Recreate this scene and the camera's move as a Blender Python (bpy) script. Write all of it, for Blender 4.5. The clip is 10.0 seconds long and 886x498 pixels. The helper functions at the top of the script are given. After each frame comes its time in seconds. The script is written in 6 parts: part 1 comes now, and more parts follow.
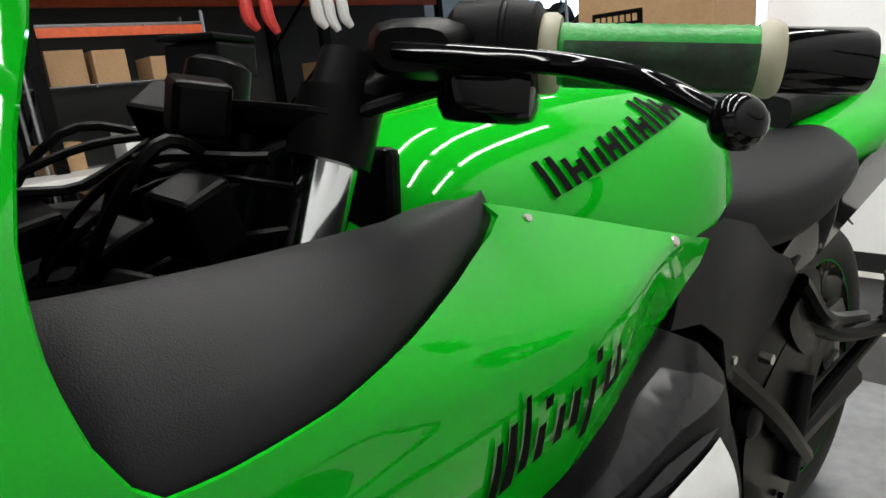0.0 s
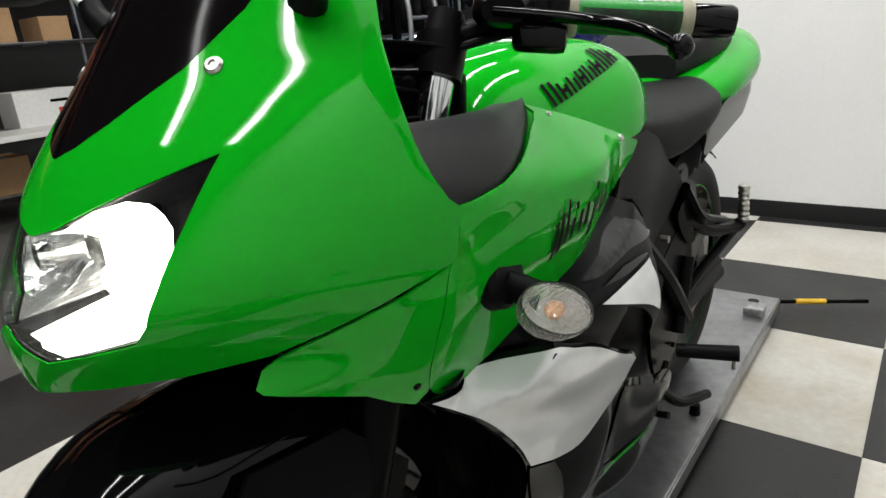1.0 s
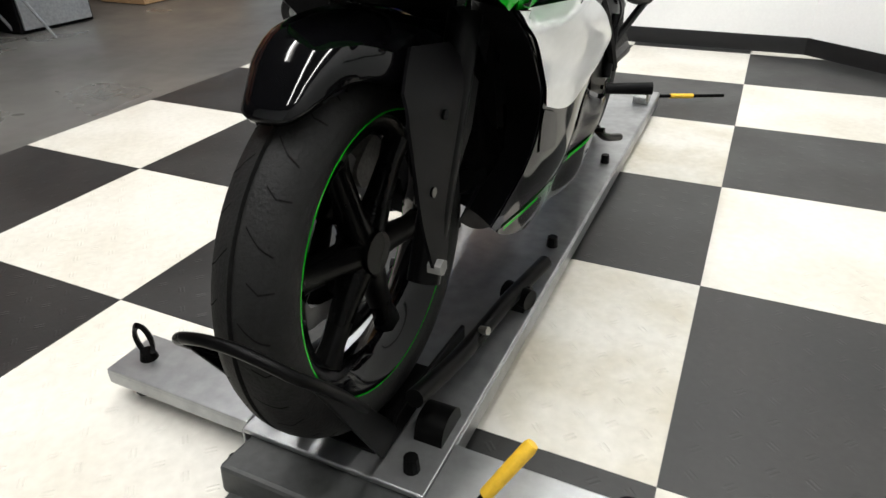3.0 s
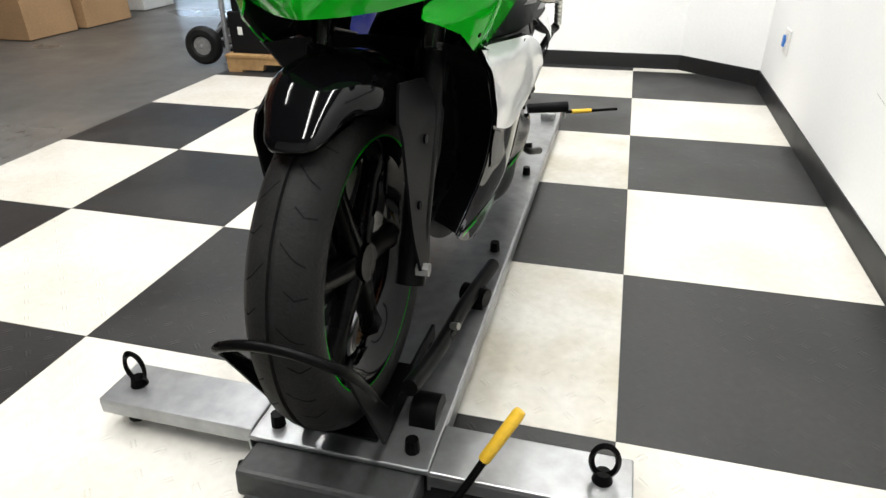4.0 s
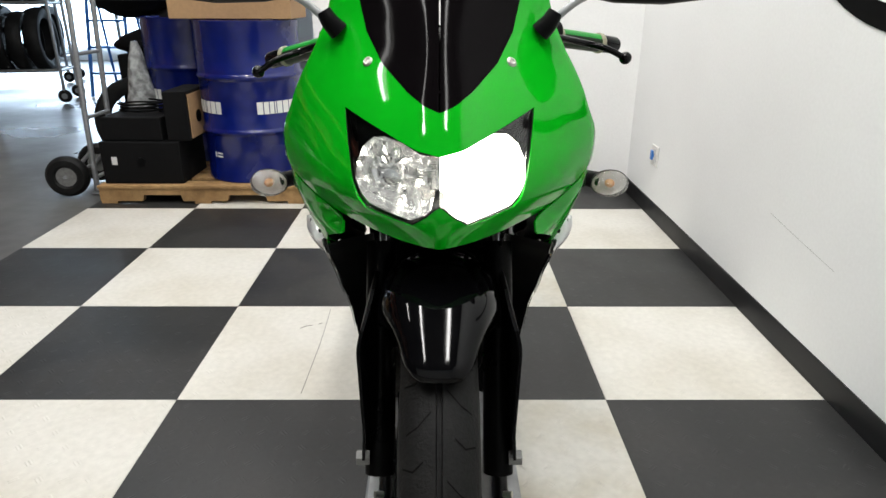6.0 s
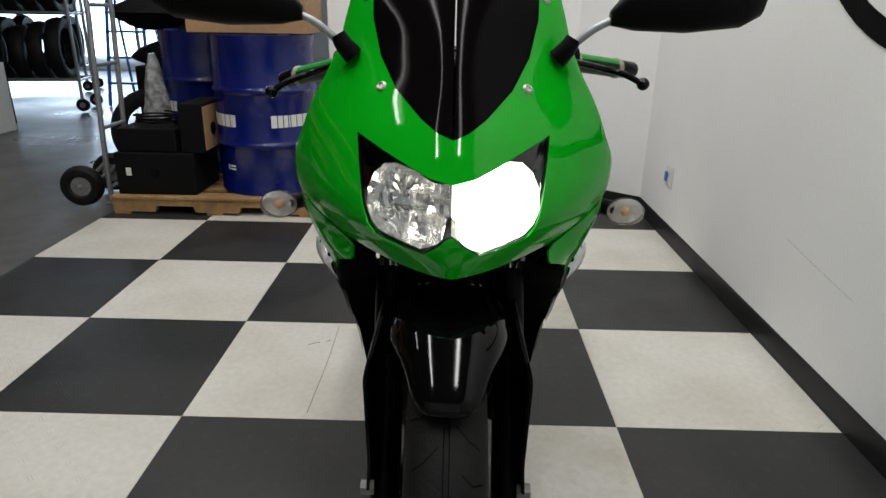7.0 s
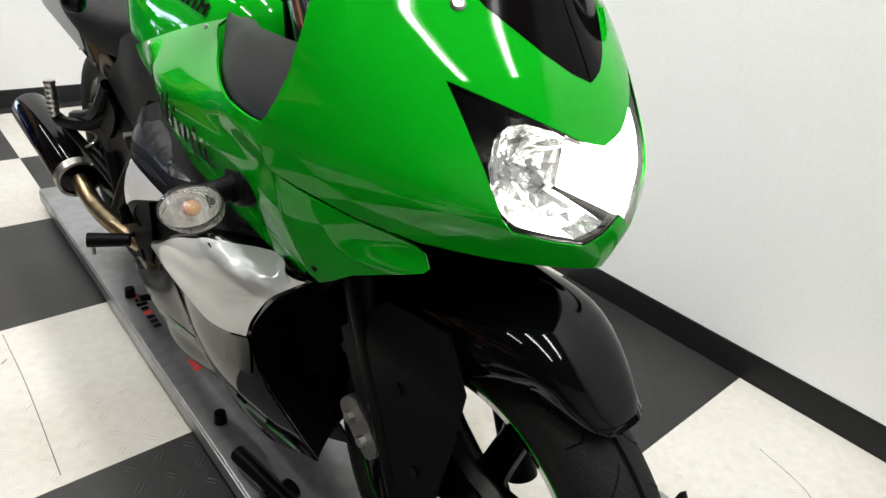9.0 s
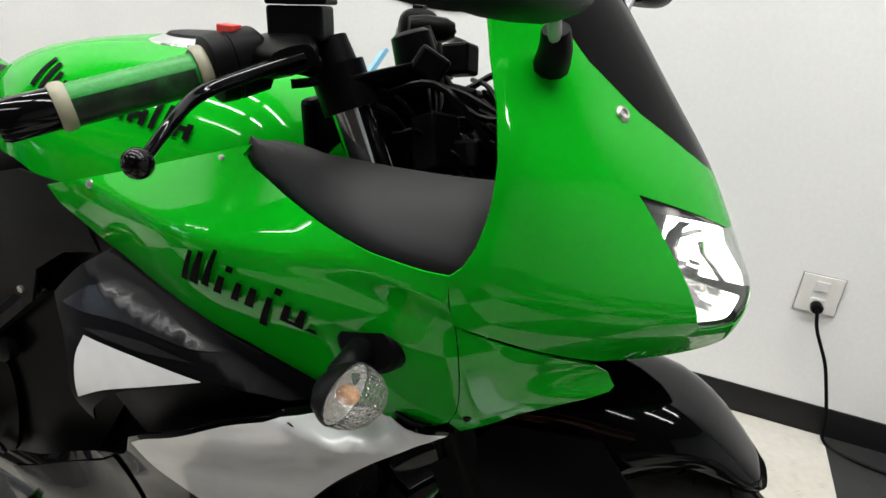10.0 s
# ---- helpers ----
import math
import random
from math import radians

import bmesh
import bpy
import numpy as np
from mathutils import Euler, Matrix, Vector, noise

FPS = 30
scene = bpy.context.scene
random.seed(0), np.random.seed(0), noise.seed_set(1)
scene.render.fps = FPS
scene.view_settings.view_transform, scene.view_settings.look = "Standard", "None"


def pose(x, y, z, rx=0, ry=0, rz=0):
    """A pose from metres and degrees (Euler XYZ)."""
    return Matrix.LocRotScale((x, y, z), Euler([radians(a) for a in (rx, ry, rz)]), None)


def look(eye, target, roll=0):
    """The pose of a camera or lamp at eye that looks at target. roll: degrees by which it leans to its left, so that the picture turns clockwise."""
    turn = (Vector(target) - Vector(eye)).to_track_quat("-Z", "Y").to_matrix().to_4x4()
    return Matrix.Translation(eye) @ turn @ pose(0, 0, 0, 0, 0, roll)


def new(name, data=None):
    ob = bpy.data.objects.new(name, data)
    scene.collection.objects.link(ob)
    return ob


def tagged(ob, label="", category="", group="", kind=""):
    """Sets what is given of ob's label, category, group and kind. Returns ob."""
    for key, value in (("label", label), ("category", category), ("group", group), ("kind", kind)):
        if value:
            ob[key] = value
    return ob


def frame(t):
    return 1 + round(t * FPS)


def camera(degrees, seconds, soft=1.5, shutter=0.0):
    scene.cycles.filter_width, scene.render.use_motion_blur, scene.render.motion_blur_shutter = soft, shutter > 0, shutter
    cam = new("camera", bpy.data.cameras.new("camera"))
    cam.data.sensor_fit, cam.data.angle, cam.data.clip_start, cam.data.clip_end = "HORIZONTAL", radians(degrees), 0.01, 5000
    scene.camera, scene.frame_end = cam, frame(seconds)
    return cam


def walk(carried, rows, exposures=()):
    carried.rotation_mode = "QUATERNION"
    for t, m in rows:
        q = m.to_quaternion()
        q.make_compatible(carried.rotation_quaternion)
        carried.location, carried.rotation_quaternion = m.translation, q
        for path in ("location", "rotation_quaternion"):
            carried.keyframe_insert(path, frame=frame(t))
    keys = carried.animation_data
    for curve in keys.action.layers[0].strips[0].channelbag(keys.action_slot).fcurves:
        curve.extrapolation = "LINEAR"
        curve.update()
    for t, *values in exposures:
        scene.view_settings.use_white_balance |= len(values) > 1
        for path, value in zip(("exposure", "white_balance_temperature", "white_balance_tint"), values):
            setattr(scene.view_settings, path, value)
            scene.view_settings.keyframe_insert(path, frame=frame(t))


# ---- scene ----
cam = camera(69.4, 10.0)
PATH = [
    (0, (-0.04, -0.012, 1.024), (-1.484, 1.267, 0.499), -5.9),
    (0.5, (-0.033, -0.171, 1.036), (-1.329, 1.239, 0.461), -6.0),
    (1, (0.034, -0.338, 1.022), (-1.142, 1.149, 0.384), -4.9),
    (1.5, (0.045, -0.441, 1.012), (-0.999, 1.128, 0.341), -2.4),
    (2, (-0.005, -0.583, 0.941), (-0.834, 1.048, 0.133), -1.6),
    (2.5, (-0.017, -0.695, 0.886), (-0.776, 0.881, -0.084), -0.7),
    (2.7, (-0.003, -0.747, 0.866), (-0.766, 0.796, -0.153), -1.5),
    (3.8, (-0.013, -0.946, 0.914), (-0.58, 0.712, -0.05), -0.5),
    (4, (-0.073, -0.991, 0.925), (-0.545, 0.698, -0.037), -0.9),
    (4.5, (-0.353, -1.104, 0.919), (-0.418, 0.642, -0.054), -0.6),
    (5, (-0.453, -1.103, 0.938), (-0.49, 0.622, -0.074), 1.9),
    (5.4, (-0.452, -1.076, 0.999), (-0.391, 0.716, 0.113), 1.7),
    (5.5, (-0.46, -1.048, 1.024), (-0.386, 0.751, 0.152), 1.6),
    (6, (-0.489, -0.976, 1.095), (-0.478, 0.887, 0.366), 0.2),
    (6.2, (-0.489, -0.955, 1.125), (-0.491, 0.932, 0.462), 0.6),
    (7.3, (-0.491, -0.95, 1.094), (-0.531, 0.91, 0.359), 1.3),
    (7.5, (-0.525, -0.943, 1.081), (-0.581, 0.889, 0.28), 1.4),
    (7.8, (-0.577, -0.857, 1.051), (-0.501, 0.926, 0.148), 1.3),
    (8, (-0.611, -0.816, 1.041), (-0.317, 0.87, 0.005), 3.1),
    (8.5, (-0.785, -0.667, 1.061), (-0.18, 0.874, -0.061), 7.5),
    (9, (-0.988, -0.487, 1.09), (0.225, 0.785, 0.137), 6.5),
    (9.5, (-1.062, -0.259, 1.106), (0.405, 0.771, 0.218), 4.1),
    (10, (-1.148, -0.11, 1.109), (0.575, 0.527, 0.318), 5.4),
]
EXPOSURE = [(0, -0.2), (0.5, -0.45), (1, -0.4), (1.5, -0.5), (2, -0.4), (2.5, 0.0), (4, 0.35), (4.5, 0.45), (5, 0.25), (5.5, 0.2), (6, -0.15), (6.2, -0.35), (7.3, -0.95), (7.5, -0.95), (8, -0.65), (8.5, -0.35), (9, 0.0), (9.5, 0.0), (10, -0.1)]
walk(cam, [(t, look(eye, target, roll)) for t, eye, target, roll in PATH], EXPOSURE)

# ---- light ----
world = bpy.data.worlds.new("shop_air")
scene.world = world
world.use_nodes = True
wn = world.node_tree.nodes
wn["Background"].inputs[0].default_value = (0.72, 0.80, 0.92, 1)
wn["Background"].inputs[1].default_value = 0.45
CEIL = 3.9


def area_lamp(name, x, y, z, sx, sy, watts, tint, turn=0):
    """A fluorescent fixture's light, facing down."""
    d = bpy.data.lights.new(name, "AREA")
    d.shape, d.size, d.size_y, d.energy, d.color = "RECTANGLE", sx, sy, watts, tint
    ob = new(name, d)
    ob.matrix_world = pose(x, y, z, 0, 0, turn)
    return ob


WARM = (1.0, 0.995, 0.975)
LAMPS = [(-1.35, -1.1), (-1.35, 1.5), (-0.15, -1.1), (-0.15, 1.5), (-2.75, 0.6), (-2.75, 3.6)]
for lx, ly in LAMPS:
    area_lamp("tube_light", lx, ly, CEIL - 0.13, 0.10, 2.3, 54 if lx > -2 else 30, WARM)

# ---- materials ----
def material(name, color, rough=0.5, metal=0.0, grain=0.0, scale=40.0, bump=0.0, coat=0.0, rough_var=0.0, second=None, patch=3.0, per_piece=0.0, emit=0.0, spec=0.5):
    """A surface with fine grain, broader patches, relief and uneven gloss."""
    m = bpy.data.materials.new(name)
    m.use_nodes = True
    nt = m.node_tree
    b = nt.nodes["Principled BSDF"]
    b.inputs["Base Color"].default_value = (*color, 1)
    b.inputs["Roughness"].default_value = rough
    b.inputs["Metallic"].default_value = metal
    b.inputs["Specular IOR Level"].default_value = spec
    b.inputs["Coat Weight"].default_value = coat
    b.inputs["Coat Roughness"].default_value = 0.04
    if emit:
        b.inputs["Emission Color"].default_value = (*color, 1)
        b.inputs["Emission Strength"].default_value = emit
    co = nt.nodes.new("ShaderNodeTexCoord")
    if grain or second or per_piece:
        fine = nt.nodes.new("ShaderNodeTexNoise")
        fine.inputs["Scale"].default_value, fine.inputs["Detail"].default_value = scale, 6
        broad = nt.nodes.new("ShaderNodeTexNoise")
        broad.inputs["Scale"].default_value, broad.inputs["Detail"].default_value = patch, 4
        for n in (fine, broad):
            nt.links.new(co.outputs["Object"], n.inputs["Vector"])
        ramp = nt.nodes.new("ShaderNodeMapRange")
        ramp.inputs["From Min"].default_value, ramp.inputs["From Max"].default_value = 0.42, 0.72
        nt.links.new(broad.outputs["Fac"], ramp.inputs["Value"])
        mix = nt.nodes.new("ShaderNodeMix")
        mix.data_type = "RGBA"
        mix.inputs["A"].default_value = (*color, 1)
        mix.inputs["B"].default_value = (*(second or tuple(c * (1 - grain) for c in color)), 1)
        nt.links.new(ramp.outputs["Result"], mix.inputs["Factor"])
        hsv = nt.nodes.new("ShaderNodeHueSaturation")
        val = nt.nodes.new("ShaderNodeMapRange")
        val.inputs["To Min"].default_value, val.inputs["To Max"].default_value = 1 - grain, 1 + grain
        val.inputs["From Min"].default_value, val.inputs["From Max"].default_value = 0.3, 0.7
        nt.links.new(fine.outputs["Fac"], val.inputs["Value"])
        last = val.outputs["Result"]
        if per_piece:
            info = nt.nodes.new("ShaderNodeObjectInfo")
            pm = nt.nodes.new("ShaderNodeMapRange")
            pm.inputs["To Min"].default_value, pm.inputs["To Max"].default_value = 1 - per_piece, 1 + per_piece
            nt.links.new(info.outputs["Random"], pm.inputs["Value"])
            mul = nt.nodes.new("ShaderNodeMath")
            mul.operation = "MULTIPLY"
            nt.links.new(last, mul.inputs[0])
            nt.links.new(pm.outputs["Result"], mul.inputs[1])
            last = mul.outputs[0]
        nt.links.new(last, hsv.inputs["Value"])
        nt.links.new(mix.outputs["Result"], hsv.inputs["Color"])
        nt.links.new(hsv.outputs["Color"], b.inputs["Base Color"])
        if rough_var:
            rv = nt.nodes.new("ShaderNodeMapRange")
            rv.inputs["To Min"].default_value, rv.inputs["To Max"].default_value = max(0.02, rough - rough_var), min(1, rough + rough_var)
            rv.inputs["From Min"].default_value, rv.inputs["From Max"].default_value = 0.3, 0.7
            nt.links.new(broad.outputs["Fac"], rv.inputs["Value"])
            nt.links.new(rv.outputs["Result"], b.inputs["Roughness"])
    if bump:
        bn = nt.nodes.new("ShaderNodeTexNoise")
        bn.inputs["Scale"].default_value, bn.inputs["Detail"].default_value = scale * 1.7, 5
        nt.links.new(co.outputs["Object"], bn.inputs["Vector"])
        bp = nt.nodes.new("ShaderNodeBump")
        bp.inputs["Strength"].default_value, bp.inputs["Distance"].default_value = bump, 0.004
        nt.links.new(bn.outputs["Fac"], bp.inputs["Height"])
        nt.links.new(bp.outputs["Normal"], b.inputs["Normal"])
    return m


def clear_plastic(name, tint, gloss=0.10, ribs=0.0, milk=0.0):
    """Thin clear plastic: mostly see-through, with a glossy film and fine moulded ribs."""
    m = bpy.data.materials.new(name)
    m.use_nodes = True
    nt = m.node_tree
    nt.nodes.remove(nt.nodes["Principled BSDF"])
    clear = nt.nodes.new("ShaderNodeBsdfTransparent")
    clear.inputs["Color"].default_value = (*tint, 1)
    shine = nt.nodes.new("ShaderNodeBsdfGlossy")
    shine.inputs["Roughness"].default_value = 0.05
    edge = nt.nodes.new("ShaderNodeLayerWeight")
    edge.inputs["Blend"].default_value = 0.25
    lim = nt.nodes.new("ShaderNodeMapRange")
    lim.inputs["To Min"].default_value, lim.inputs["To Max"].default_value = gloss * 0.5, gloss * 3.5
    nt.links.new(edge.outputs["Fresnel"], lim.inputs["Value"])
    mix = nt.nodes.new("ShaderNodeMixShader")
    nt.links.new(lim.outputs["Result"], mix.inputs["Fac"])
    nt.links.new(clear.outputs["BSDF"], mix.inputs[1])
    nt.links.new(shine.outputs["BSDF"], mix.inputs[2])
    if ribs:
        co = nt.nodes.new("ShaderNodeTexCoord")
        vo = nt.nodes.new("ShaderNodeTexVoronoi")
        vo.inputs["Scale"].default_value = ribs
        bp = nt.nodes.new("ShaderNodeBump")
        bp.inputs["Strength"].default_value, bp.inputs["Distance"].default_value = 0.8, 0.004
        nt.links.new(co.outputs["Object"], vo.inputs["Vector"])
        nt.links.new(vo.outputs["Distance"], bp.inputs["Height"])
        nt.links.new(bp.outputs["Normal"], shine.inputs["Normal"])
        nt.links.new(bp.outputs["Normal"], edge.inputs["Normal"])
    last = mix
    if milk:
        haze = nt.nodes.new("ShaderNodeBsdfDiffuse")
        haze.inputs["Color"].default_value = (0.86, 0.86, 0.84, 1)
        last = nt.nodes.new("ShaderNodeMixShader")
        last.inputs["Fac"].default_value = milk
        nt.links.new(mix.outputs["Shader"], last.inputs[1])
        nt.links.new(haze.outputs["BSDF"], last.inputs[2])
        if ribs:
            nt.links.new(bp.outputs["Normal"], haze.inputs["Normal"])
    nt.links.new(last.outputs["Shader"], nt.nodes["Material Output"].inputs["Surface"])
    return m


GREEN = material("lime_green_paint", (0.002, 0.335, 0.008), 0.30, grain=0.03, scale=900, coat=0.65, patch=2.0, rough_var=0.04, spec=0.0)
BLACK_GLOSS = material("gloss_black_plastic", (0.0018, 0.0018, 0.0022), 0.06, grain=0.1, scale=60, rough_var=0.02, spec=0.2)
BLACK_SATIN = material("satin_black_plastic", (0.003, 0.003, 0.0034), 0.40, grain=0.12, scale=500, bump=0.12, rough_var=0.08, spec=0.075)
PANEL_BLACK = material("satin_cockpit_plastic", (0.0055, 0.0055, 0.006), 0.42, grain=0.12, scale=700, bump=0.15, spec=0.17, rough_var=0.05)
BLACK_ROUGH = material("rough_black_plastic", (0.005, 0.005, 0.0055), 0.50, grain=0.15, scale=900, bump=0.25, spec=0.13)
HOUSING_GREY = material("worn_grey_housing_paint", (0.040, 0.042, 0.042), 0.55, grain=0.2, scale=60, bump=0.1, second=(0.028, 0.03, 0.029), patch=8)
GREY_COVER = material("grey_black_fork_cover", (0.003, 0.003, 0.0034), 0.38, grain=0.12, scale=600, bump=0.10, spec=0.05)
BLACK_METAL = material("black_coated_metal", (0.002, 0.002, 0.002), 0.32, grain=0.2, scale=80, rough_var=0.1, spec=0.065)
RUBBER = material("tyre_rubber", (0.0055, 0.0055, 0.0055), 0.62, grain=0.25, scale=120, bump=0.25, second=(0.011, 0.0108, 0.0104), patch=9, spec=0.20)
GROOVE = material("tyre_groove_rubber", (0.002, 0.002, 0.002), 0.9, grain=0.1, spec=0.1)
VINYL = material("black_seat_vinyl", (0.007, 0.007, 0.0078), 0.5, grain=0.1, scale=700, bump=0.3, spec=0.18)
GREY_GLOSS = material("dark_grey_fairing_colour", (0.014, 0.014, 0.0155), 0.25, grain=0.08, scale=60, spec=0.2)
WHITE_GLOSS = material("white_fairing_paint", (0.72, 0.73, 0.73), 0.22, grain=0.03, scale=50, coat=0.7)
CHROME = material("polished_fork_chrome", (0.72, 0.73, 0.74), 0.12, 1.0, grain=0.05, scale=30)
STEEL = material("zinc_bolt_steel", (0.55, 0.54, 0.50), 0.32, 1.0, grain=0.15, scale=300)
BRONZE = material("heat_tinted_exhaust_steel", (0.42, 0.33, 0.20), 0.3, 1.0, grain=0.25, scale=40)
ALU = material("brushed_stand_aluminium", (0.36, 0.37, 0.38), 0.36, 0.9, grain=0.12, scale=30, bump=0.06, rough_var=0.06, second=(0.27, 0.27, 0.27), patch=5)
CALIPER = material("cast_caliper_metal", (0.15, 0.145, 0.135), 0.5, 0.6, grain=0.25, scale=150, bump=0.3)
DISC = material("brake_disc_steel", (0.30, 0.30, 0.30), 0.35, 1.0, grain=0.1, scale=60)
YELLOW = material("yellow_grip_rubber", (0.75, 0.46, 0.03), 0.45, grain=0.1, scale=80, bump=0.1)
INK = material("black_decal_ink", (0.002, 0.002, 0.002), 0.6, grain=0.05, spec=0.05)
RED_INK = material("red_decal_ink", (0.55, 0.03, 0.02), 0.4, grain=0.05)
REFLECTOR = material("faceted_headlight_reflector", (0.93, 0.93, 0.93), 0.14, 0.85, grain=0.04, scale=60)
SIGNAL_BOWL = material("silvered_signal_bowl", (0.90, 0.89, 0.87), 0.3, 0.3, grain=0.06, scale=200, bump=0.3)
LENS = clear_plastic("clear_lens_plastic", (0.96, 0.97, 0.97), 0.08)
SIGNAL_LENS = clear_plastic("ribbed_signal_lens", (0.95, 0.94, 0.92), 0.30, 300.0, 0.06)
AMBER = material("amber_bulb", (0.88, 0.42, 0.16), 0.3, grain=0.1, scale=90)
WALL_SCUFF = material("grey_rubbed_wall_mark", (0.46, 0.46, 0.45), 0.6, grain=0.3, scale=80)
HUB_STEEL = material("dull_hub_steel", (0.20, 0.20, 0.195), 0.5, 0.3, grain=0.2, scale=60)
SMOKE = material("dark_smoked_screen", (0.003, 0.0024, 0.0028), 0.07, grain=0.05, spec=0.035, rough_var=0.02)
LIT = material("lit_headlamp_bulb", (1.0, 0.95, 0.84), 0.4, emit=60.0)
LIT_BOWL = material("glowing_headlamp_bowl", (1.0, 0.96, 0.86), 0.3, emit=11.0)
GRIP_GREEN = material("translucent_green_grip", (0.008, 0.22, 0.025), 0.3, grain=0.15, scale=200, bump=0.15, spec=0.25)
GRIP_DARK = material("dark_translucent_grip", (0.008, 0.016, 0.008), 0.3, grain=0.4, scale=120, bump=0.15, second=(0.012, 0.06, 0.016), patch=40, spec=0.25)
GRIP_RING = material("yellowed_clear_rubber", (0.27, 0.26, 0.18), 0.5, grain=0.1, scale=90)
TILE_DARK = material("dark_grey_floor_tile", (0.017, 0.0175, 0.0175), 0.42, grain=0.14, scale=60, bump=0.06, second=(0.026, 0.025, 0.024), patch=2.5, rough_var=0.12, per_piece=0.08, spec=0.4)
TILE_LIGHT = material("off_white_floor_tile", (0.56, 0.545, 0.50), 0.42, grain=0.06, scale=45, bump=0.08, second=(0.47, 0.445, 0.385), patch=2.2, rough_var=0.12, per_piece=0.04)
TILE_STAINED = material("dirty_off_white_floor_tile", (0.56, 0.545, 0.50), 0.42, grain=0.06, scale=45, bump=0.08, second=(0.43, 0.395, 0.31), patch=4.0, rough_var=0.12, per_piece=0.04)


def tread_relief(m, depth, stain=None):
    """Adds pairs of short raised bars, turned by cell, to a tile, and an uneven brown stain along one side."""
    nt = m.node_tree
    b = nt.nodes["Principled BSDF"]

    def op(kind, x, y=None):
        n = nt.nodes.new("ShaderNodeMath")
        n.operation = kind
        for k, v in enumerate((x, y)):
            if isinstance(v, (int, float)):
                n.inputs[k].default_value = v
            elif v is not None:
                nt.links.new(v, n.inputs[k])
        return n.outputs[0]
    co = nt.nodes.new("ShaderNodeTexCoord")
    sep = nt.nodes.new("ShaderNodeSeparateXYZ")
    nt.links.new(co.outputs["Object"], sep.inputs[0])
    cell = 0.061
    u, v = op("DIVIDE", sep.outputs[0], cell), op("DIVIDE", sep.outputs[1], cell)
    turn = op("SUBTRACT", op("MULTIPLY", op("MODULO", op("ABSOLUTE", op("ADD", op("FLOOR", u), op("FLOOR", v))), 2.0), 2.0), 1.0)
    lu, lv = op("MULTIPLY", op("SUBTRACT", op("FRACT", u), 0.5), turn), op("SUBTRACT", op("FRACT", v), 0.5)
    along, across = op("ABSOLUTE", op("ADD", lu, lv)), op("ABSOLUTE", op("SUBTRACT", op("ABSOLUTE", op("SUBTRACT", lu, lv)), 0.10))

    def fall(x, lo, hi):
        n = nt.nodes.new("ShaderNodeMapRange")
        n.interpolation_type = "SMOOTHSTEP"
        n.inputs["From Min"].default_value, n.inputs["From Max"].default_value = lo, hi
        n.inputs["To Min"].default_value, n.inputs["To Max"].default_value = 1.0, 0.0
        nt.links.new(x, n.inputs["Value"])
        return n.outputs["Result"]
    bar = op("MULTIPLY", fall(along, 0.18, 0.30), fall(across, 0.02, 0.07))
    bp = nt.nodes.new("ShaderNodeBump")
    bp.inputs["Strength"].default_value, bp.inputs["Distance"].default_value = 0.8, depth
    nt.links.new(bar, bp.inputs["Height"])
    if b.inputs["Normal"].is_linked:
        nt.links.new(b.inputs["Normal"].links[0].from_socket, bp.inputs["Normal"])
    nt.links.new(bp.outputs["Normal"], b.inputs["Normal"])
    if stain:
        no = nt.nodes.new("ShaderNodeTexNoise")
        no.inputs["Scale"].default_value, no.inputs["Detail"].default_value = 9.0, 7
        nt.links.new(co.outputs["Object"], no.inputs["Vector"])
        edge = fall(op("ADD", sep.outputs[0], op("MULTIPLY", op("SUBTRACT", no.outputs["Fac"], 0.5), 0.35)), -0.26, -0.08)
        mix = nt.nodes.new("ShaderNodeMix")
        mix.data_type = "RGBA"
        mix.inputs["B"].default_value = (*stain, 1)
        nt.links.new(op("MULTIPLY", edge, op("MULTIPLY", no.outputs["Fac"], 1.1)), mix.inputs["Factor"])
        nt.links.new(b.inputs["Base Color"].links[0].from_socket, mix.inputs["A"])
        nt.links.new(mix.outputs["Result"], b.inputs["Base Color"])


tread_relief(TILE_DARK, 0.0005)
tread_relief(TILE_LIGHT, 0.0011)
tread_relief(TILE_STAINED, 0.0011, (0.20, 0.165, 0.10))
CONCRETE = material("sealed_grey_concrete", (0.112, 0.109, 0.102), 0.35, grain=0.15, scale=14, bump=0.06, second=(0.072, 0.070, 0.067), patch=0.9, rough_var=0.15)
WALL_PAINT = material("white_wall_paint", (0.82, 0.825, 0.82), 0.62, grain=0.02, scale=90, bump=0.06, second=(0.78, 0.78, 0.775), patch=1.2)
BASEBOARD = material("black_vinyl_baseboard", (0.006, 0.006, 0.0065), 0.42, grain=0.2, scale=40, rough_var=0.1, spec=0.35)
DARK_WALL = material("dark_grey_shop_paint", (0.035, 0.034, 0.033), 0.75, grain=0.1, scale=6)
CEILING_MAT = material("grey_roof_deck", (0.12, 0.12, 0.12), 0.8, grain=0.1, scale=4)
BLUE_DRUM = material("glossy_blue_drum_paint", (0.002, 0.008, 0.115), 0.24, grain=0.12, scale=18, coat=0.25, rough_var=0.08)
PALLET_WOOD = material("raw_pallet_pine", (0.34, 0.205, 0.085), 0.75, grain=0.2, scale=30, bump=0.4, second=(0.23, 0.13, 0.05), patch=6, per_piece=0.15)
CARD = material("brown_cardboard", (0.36, 0.22, 0.11), 0.8, grain=0.08, scale=60, bump=0.1, second=(0.30, 0.18, 0.09), per_piece=0.12)
WHITE_CARD = material("white_carton", (0.66, 0.66, 0.64), 0.6, grain=0.06, scale=40)
ORANGE = material("orange_rack_paint", (0.60, 0.09, 0.02), 0.45, grain=0.15, scale=30)
